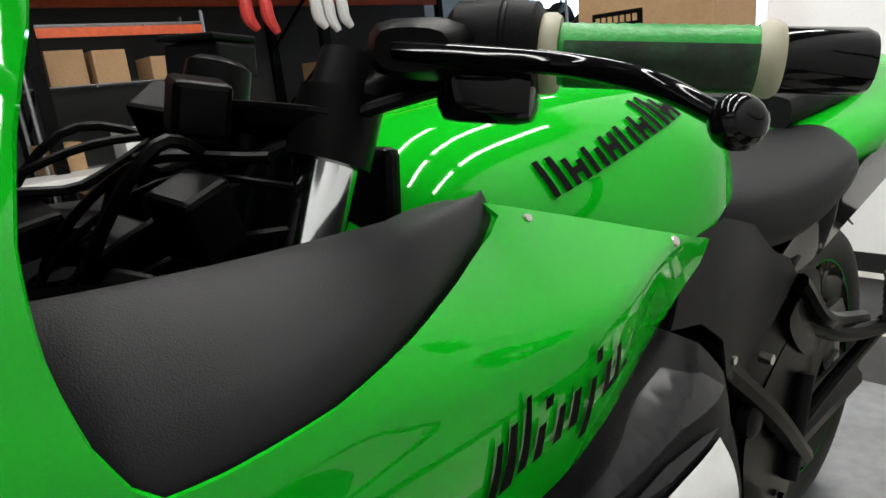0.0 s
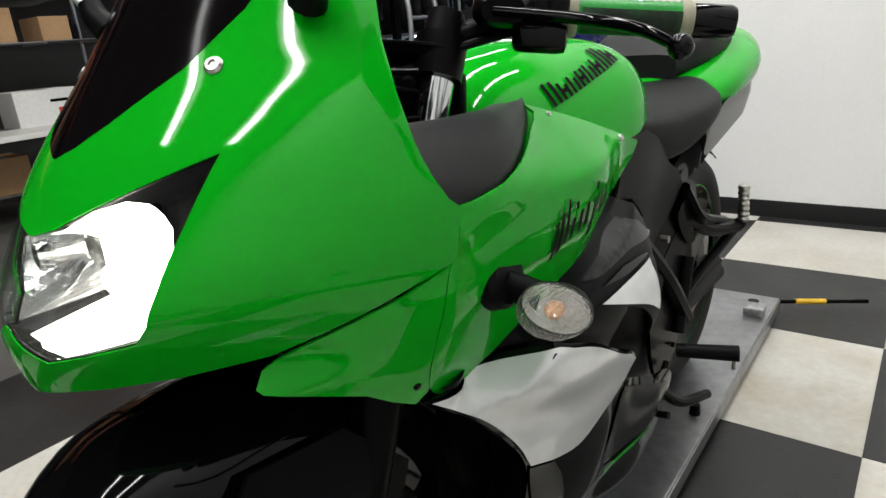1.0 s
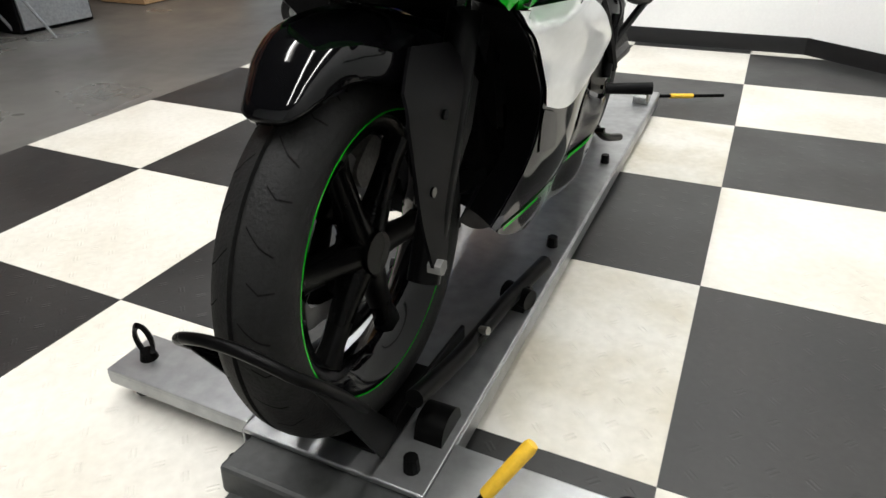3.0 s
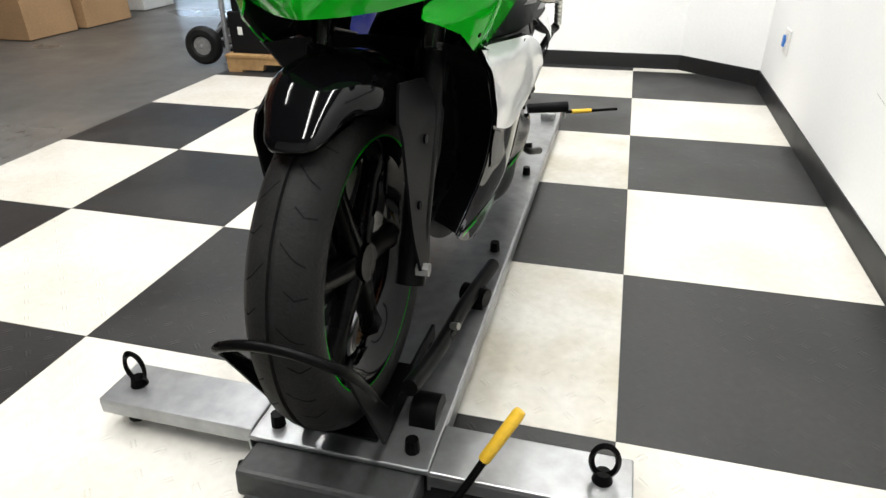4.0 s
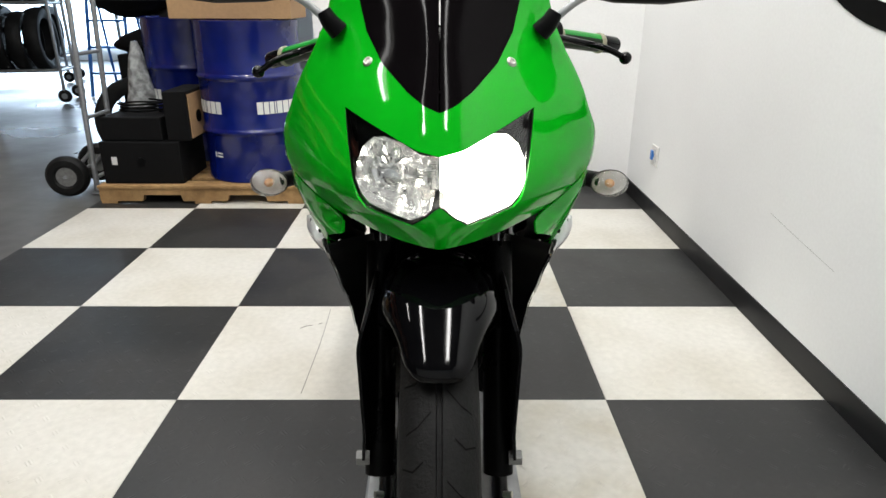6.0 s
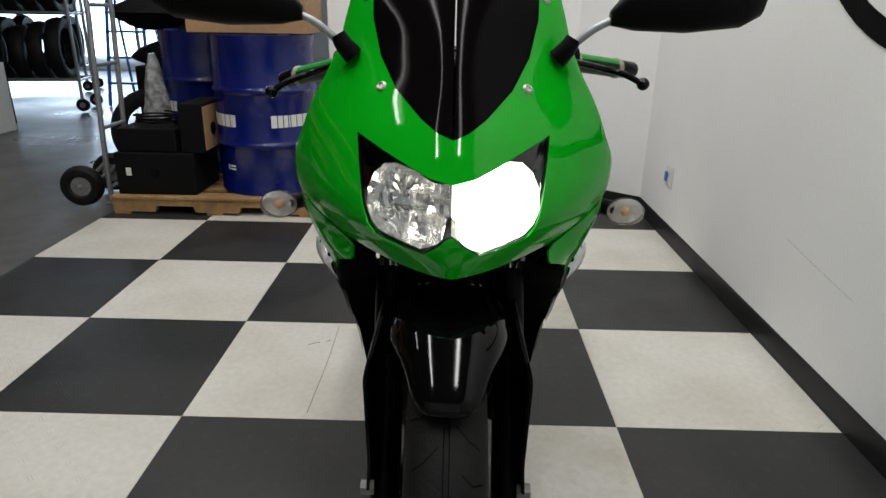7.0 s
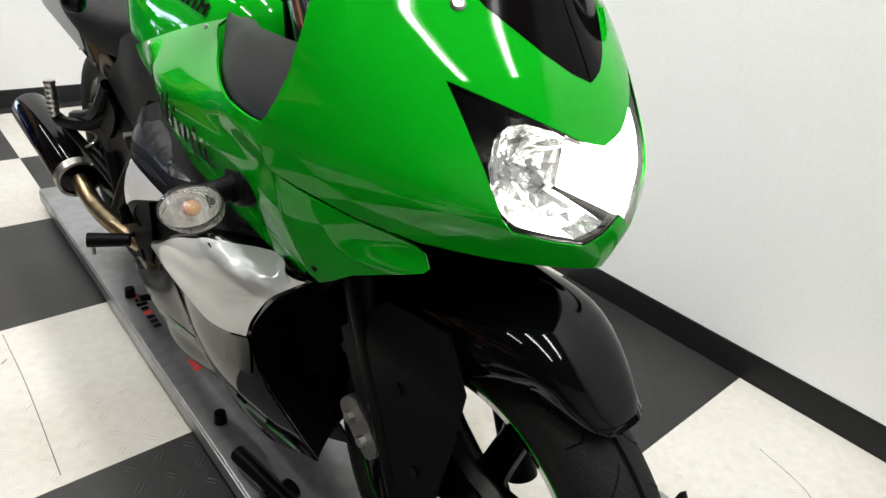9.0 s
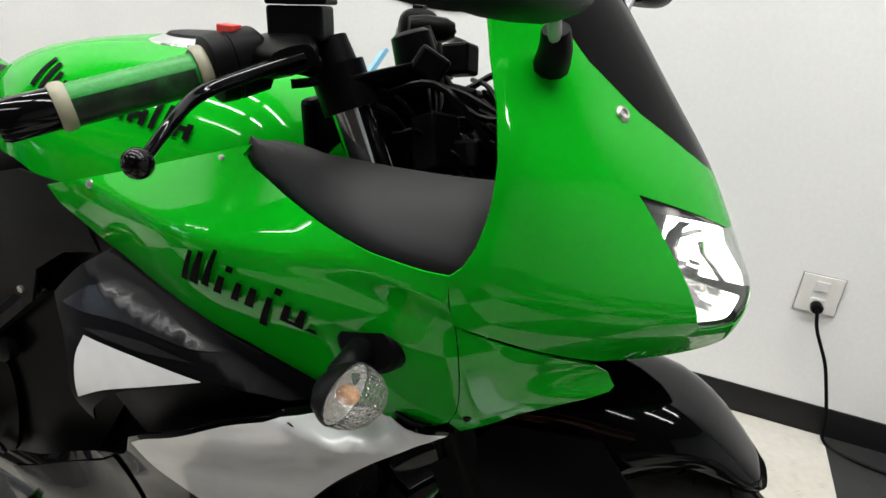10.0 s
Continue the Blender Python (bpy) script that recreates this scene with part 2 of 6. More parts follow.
GREY_STEEL = material("grey_tube_steel", (0.35, 0.36, 0.37), 0.4, 0.6, grain=0.15, scale=60)
WIRE_STEEL = material("shelf_wire_steel", (0.32, 0.32, 0.33), 0.4, 0.8, grain=0.15, scale=60)
BLACK_BOX = material("black_carpeted_box", (0.005, 0.005, 0.0055), 0.75, grain=0.25, scale=300, bump=0.3, spec=0.12)
FILM = material("clear_stretch_film", (0.36, 0.37, 0.37), 0.2, grain=0.45, scale=30, bump=1.0, second=(0.12, 0.12, 0.12), patch=14)
WHITE_PLASTIC = material("white_outlet_plastic", (0.70, 0.69, 0.66), 0.4, grain=0.03)
BLUE_TAG = material("blue_tag_plastic", (0.03, 0.16, 0.50), 0.4, grain=0.1)
RED_PLASTIC = material("red_switch_plastic", (0.60, 0.05, 0.04), 0.4, grain=0.1)
CYAN_TAG = material("pale_blue_tag_paper", (0.25, 0.55, 0.75), 0.5, grain=0.1)
TUBE_GLOW = material("lit_fluorescent_tube", (1.0, 0.97, 0.91), 0.4, emit=9.0)
FIXTURE = material("white_fixture_enamel", (0.75, 0.75, 0.74), 0.4, grain=0.03)
DAYLIGHT = material("daylight_outside", (0.62, 0.80, 1.0), 0.5, emit=9.0)

# ---- mesh helpers ----
from mathutils.geometry import delaunay_2d_cdt


def thing(name, at=(0, 0, 0), label="", category="", group="", kind=""):
    """An empty at a thing's base, to which its parts are parented."""
    ob = new(name)
    ob.location = at
    ob.empty_display_size = 0.05
    return tagged(ob, label, category, group, kind)


def shell_faces(bm, fair, thick):
    """Gives a skin its inner face and rim, and returns the fair normal of every face corner."""
    outer = bm.faces[:]
    for f in outer:
        f.material_index = 0
    border = [e for e in bm.edges if len(e.link_faces) == 1] if thick else []
    kinds = ["out"] * len(outer)
    if thick:
        twin = {}
        for v in bm.verts[:]:
            w = bm.verts.new(v.co - v[fair] * thick)
            w[fair] = -v[fair]
            twin[v] = w
        rim = []
        for e in border:
            loop = e.link_loops[0]
            a, b = loop.vert, loop.link_loop_next.vert
            rim.append((b, a, twin[a], twin[b]))
        for f in outer:
            bm.faces.new([twin[v] for v in f.verts][::-1]).material_index = 1
            kinds.append("in")
        for q in rim:
            bm.faces.new(q).material_index = 0
            kinds.append("rim")
    bm.normal_update()
    corner = []
    for f, kind in zip(bm.faces, kinds):
        for v in f.verts:
            corner.append(tuple(f.normal if kind == "rim" else v[fair]))
    return corner


def part(name, bm, mat, parent=None, label="", smooth=True, angle=35, thick=0.0, bevel=0.0):
    """Links a bmesh as one mesh object under a thing or a part."""
    me = bpy.data.meshes.new(name)
    fair = bm.verts.layers.float_vector.get("fair")
    corner = None
    if fair is not None:
        corner = shell_faces(bm, fair, thick)
    bm.to_mesh(me)
    bm.free()
    me.materials.append(mat)
    ob = new(name, me)
    if corner is not None:
        if thick and mat.name.startswith(("lime", "white")):
            me.materials.append(BLACK_SATIN)
        else:
            me.polygons.foreach_set("material_index", [0] * len(me.polygons))
        me.polygons.foreach_set("use_smooth", [True] * len(me.polygons))
        me.normals_split_custom_set(corner)
        if parent is not None:
            ob.parent = parent
        return tagged(ob, label)
    if parent is not None:
        ob.parent = parent
    if smooth:
        me.polygons.foreach_set("use_smooth", [True] * len(me.polygons))
        if angle < 180:
            me.set_sharp_from_angle(angle=radians(angle))
    if thick:
        s = ob.modifiers.new("thickness", "SOLIDIFY")
        s.thickness, s.offset = thick, -1
        if mat.name.startswith(("lime", "white")):
            me.materials.append(BLACK_SATIN)
            s.material_offset = 1
    if bevel:
        s = ob.modifiers.new("edge", "BEVEL")
        s.width, s.segments, s.limit_method = bevel, 2, "ANGLE"
    return tagged(ob, label)


def box_bm(sx, sy, sz, m=None, bm=None):
    """A box that stands on z = 0."""
    bm = bm or bmesh.new()
    bmesh.ops.create_cube(bm, size=1, matrix=(m or Matrix()) @ Matrix.Translation((0, 0, sz / 2)) @ Matrix.Diagonal((sx, sy, sz, 1)))
    return bm


def cyl_bm(r, depth, m=None, r2=None, seg=24, bm=None):
    bm = bm or bmesh.new()
    bmesh.ops.create_cone(bm, cap_ends=True, segments=seg, radius1=r, radius2=r if r2 is None else r2, depth=depth, matrix=m or Matrix())
    return bm


def ball_bm(r, m=None, bm=None, seg=20):
    bm = bm or bmesh.new()
    bmesh.ops.create_uvsphere(bm, u_segments=seg, v_segments=seg // 2, radius=r, matrix=m or Matrix())
    return bm


def between(a, b):
    """A pose at the middle of a and b whose z runs from a to b."""
    a, b = Vector(a), Vector(b)
    return Matrix.Translation((a + b) / 2) @ (b - a).to_track_quat("Z", "Y").to_matrix().to_4x4()


def rod_bm(a, b, r, r2=None, seg=20, bm=None):
    return cyl_bm(r, (Vector(b) - Vector(a)).length, between(a, b), r2, seg, bm)


def curve_pts(pts, n=8, closed=False):
    """A smooth line through points (Catmull-Rom)."""
    P = [Vector(p) for p in pts]
    k = len(P)
    out = []
    for i in range(k if closed else k - 1):
        p0 = P[(i - 1) % k] if closed or i else P[0] * 2 - P[1]
        p1, p2 = P[i], P[(i + 1) % k]
        p3 = P[(i + 2) % k] if closed or i + 2 < k else P[-1] * 2 - P[-2]
        for j in range(n):
            t = j / n
            out.append(0.5 * (2 * p1 + (p2 - p0) * t + (2 * p0 - 5 * p1 + 4 * p2 - p3) * t * t + (3 * p1 - p0 - 3 * p2 + p3) * t ** 3))
    if not closed:
        out.append(P[-1])
    return out


def rings_bm(rings, closed_ring=True, caps=True, bm=None):
    """Skins rows of points, all of one length."""
    bm = bm or bmesh.new()
    V = [[bm.verts.new(p) for p in r] for r in rings]
    n = len(V[0])
    for a, b in zip(V, V[1:]):
        for i in range(n if closed_ring else n - 1):
            j = (i + 1) % n
            bm.faces.new((a[i], a[j], b[j], b[i]))
    if caps and closed_ring:
        bm.faces.new(V[0][::-1])
        bm.faces.new(V[-1])
    bmesh.ops.recalc_face_normals(bm, faces=bm.faces[:])
    return bm


def tube_bm(pts, r, seg=12, n=8, closed=False, bm=None):
    """A round bar or hose along a smooth line; r may be a number or a function of 0..1."""
    C = curve_pts(pts, n, closed)
    k = len(C)
    rings = []
    side = Vector((0, 0, 1))
    for i, c in enumerate(C):
        a = C[(i - 1) % k] if closed or i else c
        b = C[(i + 1) % k] if closed or i + 1 < k else c
        d = (b - a).normalized()
        side = side - d * side.dot(d)
        if side.length < 1e-4:
            side = d.orthogonal()
        side.normalize()
        up = d.cross(side)
        rad = r(i / (k - 1)) if callable(r) else r
        rings.append([c + (side * math.cos(2 * math.pi * j / seg) + up * math.sin(2 * math.pi * j / seg)) * rad for j in range(seg)])
    if closed:
        rings.append(rings[0])
    b2 = rings_bm(rings, caps=not closed, bm=bm)
    if closed:
        bmesh.ops.remove_doubles(b2, verts=b2.verts[:], dist=1e-5)
    return b2


def lathe_bm(profile, m=None, seg=48, bm=None, arc=(0, 360), closed=False):
    """Turns a profile of (radius, height) round the z axis of m."""
    m = m or Matrix()
    full = abs(arc[1] - arc[0]) >= 360
    rings = []
    for i in range(seg if full else seg + 1):
        a = radians(arc[0] + (arc[1] - arc[0]) * i / seg)
        rings.append([m @ Vector((r * math.cos(a), r * math.sin(a), h)) for r, h in profile])
    if full:
        rings.append(rings[0])
    b2 = rings_bm(rings, closed_ring=closed, caps=not full and closed, bm=bm)
    if full:
        bmesh.ops.remove_doubles(b2, verts=b2.verts[:], dist=1e-6)
        bmesh.ops.recalc_face_normals(b2, faces=b2.faces[:])
    return b2


def prism_bm(pts2, depth, place, bm=None):
    """A plate: an outline of (u, v) with thickness, put in space by place(u, v, w)."""
    bm = bm or bmesh.new()
    lo = [bm.verts.new(place(u, v, 0)) for u, v in pts2]
    hi = [bm.verts.new(place(u, v, depth)) for u, v in pts2]
    bm.faces.new(lo[::-1])
    bm.faces.new(hi)
    for i in range(len(lo)):
        j = (i + 1) % len(lo)
        bm.faces.new((lo[i], lo[j], hi[j], hi[i]))
    bmesh.ops.recalc_face_normals(bm, faces=bm.faces[:])
    return bm


def smooth_outline(pts, sharp=(), n=6):
    """Rounds an outline of (u, v) between its sharp corners."""
    k = len(pts)
    out = []
    for i in range(k):
        p1, p2 = Vector(pts[i]), Vector(pts[(i + 1) % k])
        p0 = p1 * 2 - p2 if i in sharp else Vector(pts[i - 1])
        p3 = p2 * 2 - p1 if (i + 1) % k in sharp else Vector(pts[(i + 2) % k])
        for j in range(n):
            t = j / n
            q = 0.5 * (2 * p1 + (p2 - p0) * t + (2 * p0 - 5 * p1 + 4 * p2 - p3) * t * t + (3 * p1 - p0 - 3 * p2 + p3) * t ** 3)
            out.append((q.x, q.y))
    return out


def inside(p, poly):
    x, y = p
    c = False
    j = len(poly) - 1
    for i in range(len(poly)):
        (xi, yi), (xj, yj) = poly[i], poly[j]
        if (yi > y) != (yj > y) and x < (xj - xi) * (y - yi) / (yj - yi) + xi:
            c = not c
        j = i
    return c


def skin_bm(outline, surface, step=0.012, warp=None, sides=(1,), bm=None, lift=0.0):
    """A shell over an outline of (y, z): surface(y, z) gives its half width. warp maps (y, z) to an even parameter plane, and back."""
    to, back = warp or ((lambda y, z: (y, z)), (lambda u, v: (u, v)))
    edge = []
    k = len(outline)
    for i in range(k):
        a, b = Vector(to(*outline[i])), Vector(to(*outline[(i + 1) % k]))
        m = max(1, int((b - a).length / step))
        edge += [tuple(a.lerp(b, j / m)) for j in range(m)]
    us, vs = [p[0] for p in edge], [p[1] for p in edge]
    pts = list(edge)
    u = min(us) + step
    row = 0
    while u < max(us):
        v = min(vs) + step * (0.5 if row % 2 else 1.0)
        while v < max(vs):
            if inside((u, v), edge) and min((u - a) ** 2 + (v - b) ** 2 for a, b in edge) > (0.55 * step) ** 2:
                pts.append((u, v))
            v += step
        u += step * 0.87
        row += 1
    n = len(edge)
    verts, _, faces, *_ = delaunay_2d_cdt([Vector(p) for p in pts], [(i, (i + 1) % n) for i in range(n)], [], 1, 1e-7)
    bm = bm or bmesh.new()
    fair = bm.verts.layers.float_vector.get("fair") or bm.verts.layers.float_vector.new("fair")
    e = 0.0012
    for s in sides:
        V = []
        for q in verts:
            y, z = back(q.x, q.y)
            w = surface(y, z)
            v = bm.verts.new((s * (w + lift), y, z))
            yy = y + 3 * e if surface(y - 2 * e, z) <= 1e-6 else y
            n = Vector((1, (surface(yy - e, z) - surface(yy + e, z)) / (2 * e), (surface(yy, z - e) - surface(yy, z + e)) / (2 * e))).normalized()
            if yy != y:
                n.x *= min(1.0, w / max(1e-6, surface(yy, z)))
            v[fair] = Vector((0.0 if w < 1e-3 else s * n.x, n.y, n.z)).normalized()
            V.append(v)
        for f in faces:
            f = list(f) if s > 0 else list(f)[::-1]
            try:
                bm.faces.new([V[i] for i in f])
            except ValueError:
                pass
    if len(sides) == 2:
        bmesh.ops.remove_doubles(bm, verts=[v for v in bm.verts if abs(v.co.x) < 1e-3], dist=2e-3)
    return bm


def smoothstep(a, b, x):
    t = min(1.0, max(0.0, (x - a) / (b - a)))
    return t * t * (3 - 2 * t)


def table(xs, ys):
    """A smooth function through a few values."""
    def f(x):
        if x <= xs[0]:
            return ys[0]
        if x >= xs[-1]:
            return ys[-1]
        i = max(j for j in range(len(xs) - 1) if xs[j] <= x)
        h = xs[i + 1] - xs[i]
        t = (x - xs[i]) / h
        d = [(ys[j + 1] - ys[j]) / (xs[j + 1] - xs[j]) for j in range(len(xs) - 1)]
        m0 = d[i] if i == 0 else (d[i - 1] + d[i]) / 2
        m1 = d[i] if i + 1 == len(d) else (d[i] + d[i + 1]) / 2
        return (2 * t ** 3 - 3 * t * t + 1) * ys[i] + (t ** 3 - 2 * t * t + t) * h * m0 + (3 * t * t - 2 * t ** 3) * ys[i + 1] + (t ** 3 - t * t) * h * m1
    return f

# ---- the room ----
COLS = [-2.45, -1.855, -1.257, -0.62, 0.0, 0.645]
PITCH = 0.61
WX, WY = 0.654, 3.14

floor = part("floor", box_bm(17, 17, 0.2, Matrix.Translation((-5.85, 3.6, -0.206))), CONCRETE, smooth=False)
tagged(floor, "sealed grey concrete shop floor with scuffs", "floor", kind="structure")

wall_right = part("wall_right", box_bm(0.15, 7.7, CEIL, Matrix.Translation((WX + 0.075, -1.03, 0))), WALL_PAINT, smooth=False)
tagged(wall_right, "smooth white painted wall with a black baseboard", "wall", kind="structure")
part("scuff_mark", tube_bm([(WX + 0.0005, 1.12, 0.410), (WX + 0.0004, 0.95, 0.388), (WX + 0.0005, 0.72, 0.362)], 0.0012, 6), WALL_SCUFF, wall_right)
wall_corner = part("wall_corner", prism_bm([(0.26, WY), (WX, 2.82), (WX + 0.15, 2.82), (WX + 0.15, WY + 0.15), (0.26, WY + 0.15)], CEIL, lambda u, v, w: (u, v, w)), WALL_PAINT, smooth=False)
tagged(wall_corner, "white painted wall that cuts across the corner", "wall", kind="structure")
wall_back = part("wall_back", box_bm(1.52, 0.15, CEIL, Matrix.Translation((-0.5, WY + 0.075, 0))), WALL_PAINT, smooth=False)
tagged(wall_back, "white painted end wall behind the motorcycle", "wall", kind="structure")
wall_far = part("wall_far", box_bm(13.5, 0.2, CEIL, Matrix.Translation((-7.0, 11.6, 0))), WALL_PAINT, smooth=False)
tagged(wall_far, "plain white far wall of the workshop", "wall", kind="structure")
wall_left = part("wall_left", box_bm(0.2, 17, CEIL, Matrix.Translation((-13.6, 3.4, 0))), WALL_PAINT, smooth=False)
tagged(wall_left, "plain white side wall of the workshop", "wall", kind="structure")
wall_front = part("wall_front", box_bm(14.6, 0.2, CEIL, Matrix.Translation((-6.4, -4.95, 0))), WALL_PAINT, smooth=False)
tagged(wall_front, "plain white wall that closes the shop", "wall", kind="structure")
wall_side = part("wall_side", box_bm(0.15, 8.4, CEIL, Matrix.Translation((-0.25, 7.4, 0))), WALL_PAINT, smooth=False)
tagged(wall_side, "plain white wall behind the end wall", "wall", kind="structure")
ceiling = part("ceiling", box_bm(17, 17, 0.2, Matrix.Translation((-5.85, 3.4, CEIL))), CEILING_MAT, smooth=False)
tagged(ceiling, "plain grey roof deck over the workshop", "ceiling", kind="structure")


def baseboard(name, a, b):
    """A black skirting with a rounded top and a small foot, from a to b along a wall."""
    a, b = Vector((*a, 0)), Vector((*b, 0))
    d = (b - a).normalized()
    n = Vector((d.y, -d.x, 0))
    prof = [(0.0, 0.0), (0.0085, 0.0), (0.007, 0.006), (0.006, 0.014), (0.006, 0.080), (0.004, 0.085), (0.0, 0.086)]
    rings = [[p + n * u + Vector((0, 0, v)) for u, v in prof] for p in (a, b)]
    ob = part(name, rings_bm(rings), BASEBOARD, angle=50)
    return tagged(ob, "black vinyl baseboard along the white wall", "baseboard", kind="structure")


baseboard("baseboard_1", (WX, 2.82), (WX, -4.8))
baseboard("baseboard_2", (0.26, WY), (WX, 2.82))
baseboard("baseboard_3", (-1.26, WY), (0.26, WY))

# two lit tubes in each ceiling fixture
for lx, ly in LAMPS:
    fx = thing("ceiling_light", (lx, ly, CEIL), "white ceiling light with two lit fluorescent tubes", "ceiling light", "ceiling lights")
    part("housing", box_bm(0.26, 2.5, 0.06, Matrix.Translation((0, 0, -0.06))), FIXTURE, fx, smooth=False, bevel=0.006)
    for s in (-0.08, 0.08):
        part("tube", cyl_bm(0.018, 2.4, Matrix.Translation((s, 0, -0.085)) @ pose(0, 0, 0, 90), seg=12), TUBE_GLOW, fx)

# the lower arc of a large painted ring on the wall
arc = [(0.86 * math.cos(radians(a)), 0.86 * math.sin(radians(a))) for a in range(200, 341, 4)]
arc += [((0.80 - 0.02 * abs(a - 270) / 70) * math.cos(radians(a)), (0.80 - 0.02 * abs(a - 270) / 70) * math.sin(radians(a))) for a in range(340, 199, -4)]
ring = part("wall_emblem", prism_bm(arc, 0.002, lambda u, v, w: (WX - 0.001 - w, 0.62 - u, 1.87 + v)), INK, smooth=False)
tagged(ring, "thick black painted arc of a large emblem on the wall", "wall graphic", kind="structure")

wall_partition = part("wall_partition", box_bm(0.12, 10.2, CEIL, Matrix.Translation((-6.05, 0.25, 0))), DARK_WALL, smooth=False)
tagged(wall_partition, "plain dark grey partition behind the storage rack", "wall", kind="structure")

# ---- the motorcycle ----
XC = -0.489
bike = thing("motorcycle", (XC, 0, 0), "lime green sport motorcycle with black and white lower fairing", "motorcycle")
AX_F, AX_R = (-0.091, 0.368), (1.29, 0.382)

nose_y = table([0.70, 0.76, 0.78, 0.80, 0.83, 0.85, 0.87, 0.91, 0.955, 1.03, 1.10, 1.20], [-0.14, -0.176, -0.188, -0.196, -0.200, -0.197, -0.186, -0.163, -0.136, -0.078, -0.022, 0.065])
edge_y = table([0.70, 0.80, 0.90, 0.95, 0.99, 1.02, 1.06, 1.10, 1.20], [0.05, 0.05, 0.03, 0.02, 0.02, 0.03, 0.042, 0.055, 0.10])
cowl_w = table([0.70, 0.74, 0.78, 0.82, 0.86, 0.90, 0.95, 1.00, 1.05, 1.10, 1.20], [0.186, 0.209, 0.228, 0.244, 0.251, 0.250, 0.238, 0.214, 0.188, 0.167, 0.145])
ridge_z = table([-0.05, 0.02, 0.045, 0.09, 0.16, 0.23, 0.30, 0.40], [0.842, 0.861, 0.868, 0.877, 0.883, 0.884, 0.888, 0.892])
nose_p = table([0.70, 0.787, 0.80, 0.815, 0.835, 0.87, 0.91, 0.955, 1.012, 1.06, 1.12, 1.20], [0.82, 0.76, 0.69, 0.61, 0.53, 0.47, 0.49, 0.56, 0.66, 0.66, 0.60, 0.56])


def soft_min(a, b, k):
    h = max(k - abs(a - b), 0) / k
    return min(a, b) - h * h * k * 0.25


def body_w(y, z):
    """Half width of the front cowl at a place of the side view."""
    yf = nose_y(z)
    q = max(0.0, (y - yf) / (edge_y(z) - yf))
    tuck = 0.007 * smoothstep(-0.05, 0.03, y) * smoothstep(0.905, 0.95, z) * smoothstep(1.12, 1.05, z)
    return max(0.0, soft_min(cowl_w(z) * q ** nose_p(z), cowl_w(z) + 0.001, 0.02) - tuck)


def side_w(y, z):
    """Half width of the side fairing: flat, with a folded rear facet, a groove under the crease and a tapered front tip."""
    w = cowl_w(z) - 0.052 * smoothstep(0.26, 0.50, y) * smoothstep(1.0, 0.86, z)
    w -= 0.575 * (z - 0.876 + math.hypot(z - 0.876, 0.006)) * smoothstep(0.06, 0.27, y)
    d = 0.03 - y
    w -= 0.31 * (d + math.hypot(d, 0.02))
    w -= 0.022 * smoothstep(0.0, -0.09, y) * smoothstep(0.765, 0.80, z)
    e = z - ridge_z(y)
    w -= 0.008 * smoothstep(0.012, -0.022, e) * math.exp(min(0.0, e) / 0.045) * smoothstep(-0.06, 0.05, y) * smoothstep(0.34, 0.14, y)
    return max(0.0, w)


def to_p(y, z):
    return (max(0.0, y - nose_y(z)) ** 0.42, z)


def from_p(u, v):
    return (nose_y(v) + max(0.0, u) ** (1 / 0.42), v)


NOSE = (to_p, from_p)


def on_front(x, z):
    """The place of the side view where the nose has half width x at height z."""
    lo, hi = nose_y(z), 0.06
    for _ in range(40):
        m = (lo + hi) / 2
        lo, hi = (m, hi) if body_w(m, z) < x else (lo, m)
    return (lo, z)


def front_line(pts, n=5):
    """A line of the front view, (half width, height), laid on the nose."""
    out = []
    for (x0, z0), (x1, z1) in zip(pts, pts[1:]):
        out += [on_front(x0 + (x1 - x0) * j / n, z0 + (z1 - z0) * j / n) for j in range(n)]
    return out + [on_front(*pts[-1])]


# headlight opening, windscreen edge and cut-out, shared by the panels that meet there
HL_TOP = front_line([(0.0, 0.905), (0.03, 0.912), (0.068, 0.929), (0.131, 0.956)])
HL_OUT = front_line([(0.131, 0.956), (0.125, 0.914), (0.118, 0.873), (0.111, 0.848)])
HL_LOW = front_line([(0.111, 0.848), (0.100, 0.834), (0.067, 0.826), (0.036, 0.820), (0.018, 0.832), (0.006, 0.843), (0.0, 0.846)])
WS_EDGE = front_line([(0.0, 0.956), (0.020, 0.964), (0.042, 0.979), (0.078, 1.012), (0.103, 1.052), (0.117, 1.10), (0.121, 1.16)])
CUT = [(0.084, 1.165), (0.057, 1.09), (0.045, 1.055), (0.030, 1.02), (0.019, 0.985), (0.016, 0.95), (0.020, 0.922), (0.027, 0.906), (0.036, 0.898)]
LOW = [(0.030, 0.856), (-0.03, 0.828), (-0.078, 0.800)] + front_line([(0.126, 0.797), (0.09, 0.790), (0.05, 0.787), (0.0, 0.787)], 3)

cowl_outline = WS_EDGE[:0:-1] + [on_front(0.0, 0.956), on_front(0.0, 0.93)] + HL_TOP + HL_OUT[1:] + HL_LOW[1:] + [on_front(0.0, 0.815)] + LOW[::-1] + CUT[::-1]
cowl = part("front_cowl", skin_bm(cowl_outline, body_w, 0.010, NOSE, (1, -1)), GREEN, bike, "glossy lime green upper fairing", angle=60, thick=0.003)
screen_outline = WS_EDGE + front_line([(0.118, 1.185), (0.09, 1.20), (0.0, 1.205)], 4) + [on_front(0.0, 1.15), on_front(0.0, 1.10), on_front(0.0, 1.05), on_front(0.0, 1.0)]
part("windscreen", skin_bm(screen_outline, body_w, 0.014, NOSE, (1, -1), lift=0.001), SMOKE, bike, "dark smoked windscreen", angle=180, thick=0.003)

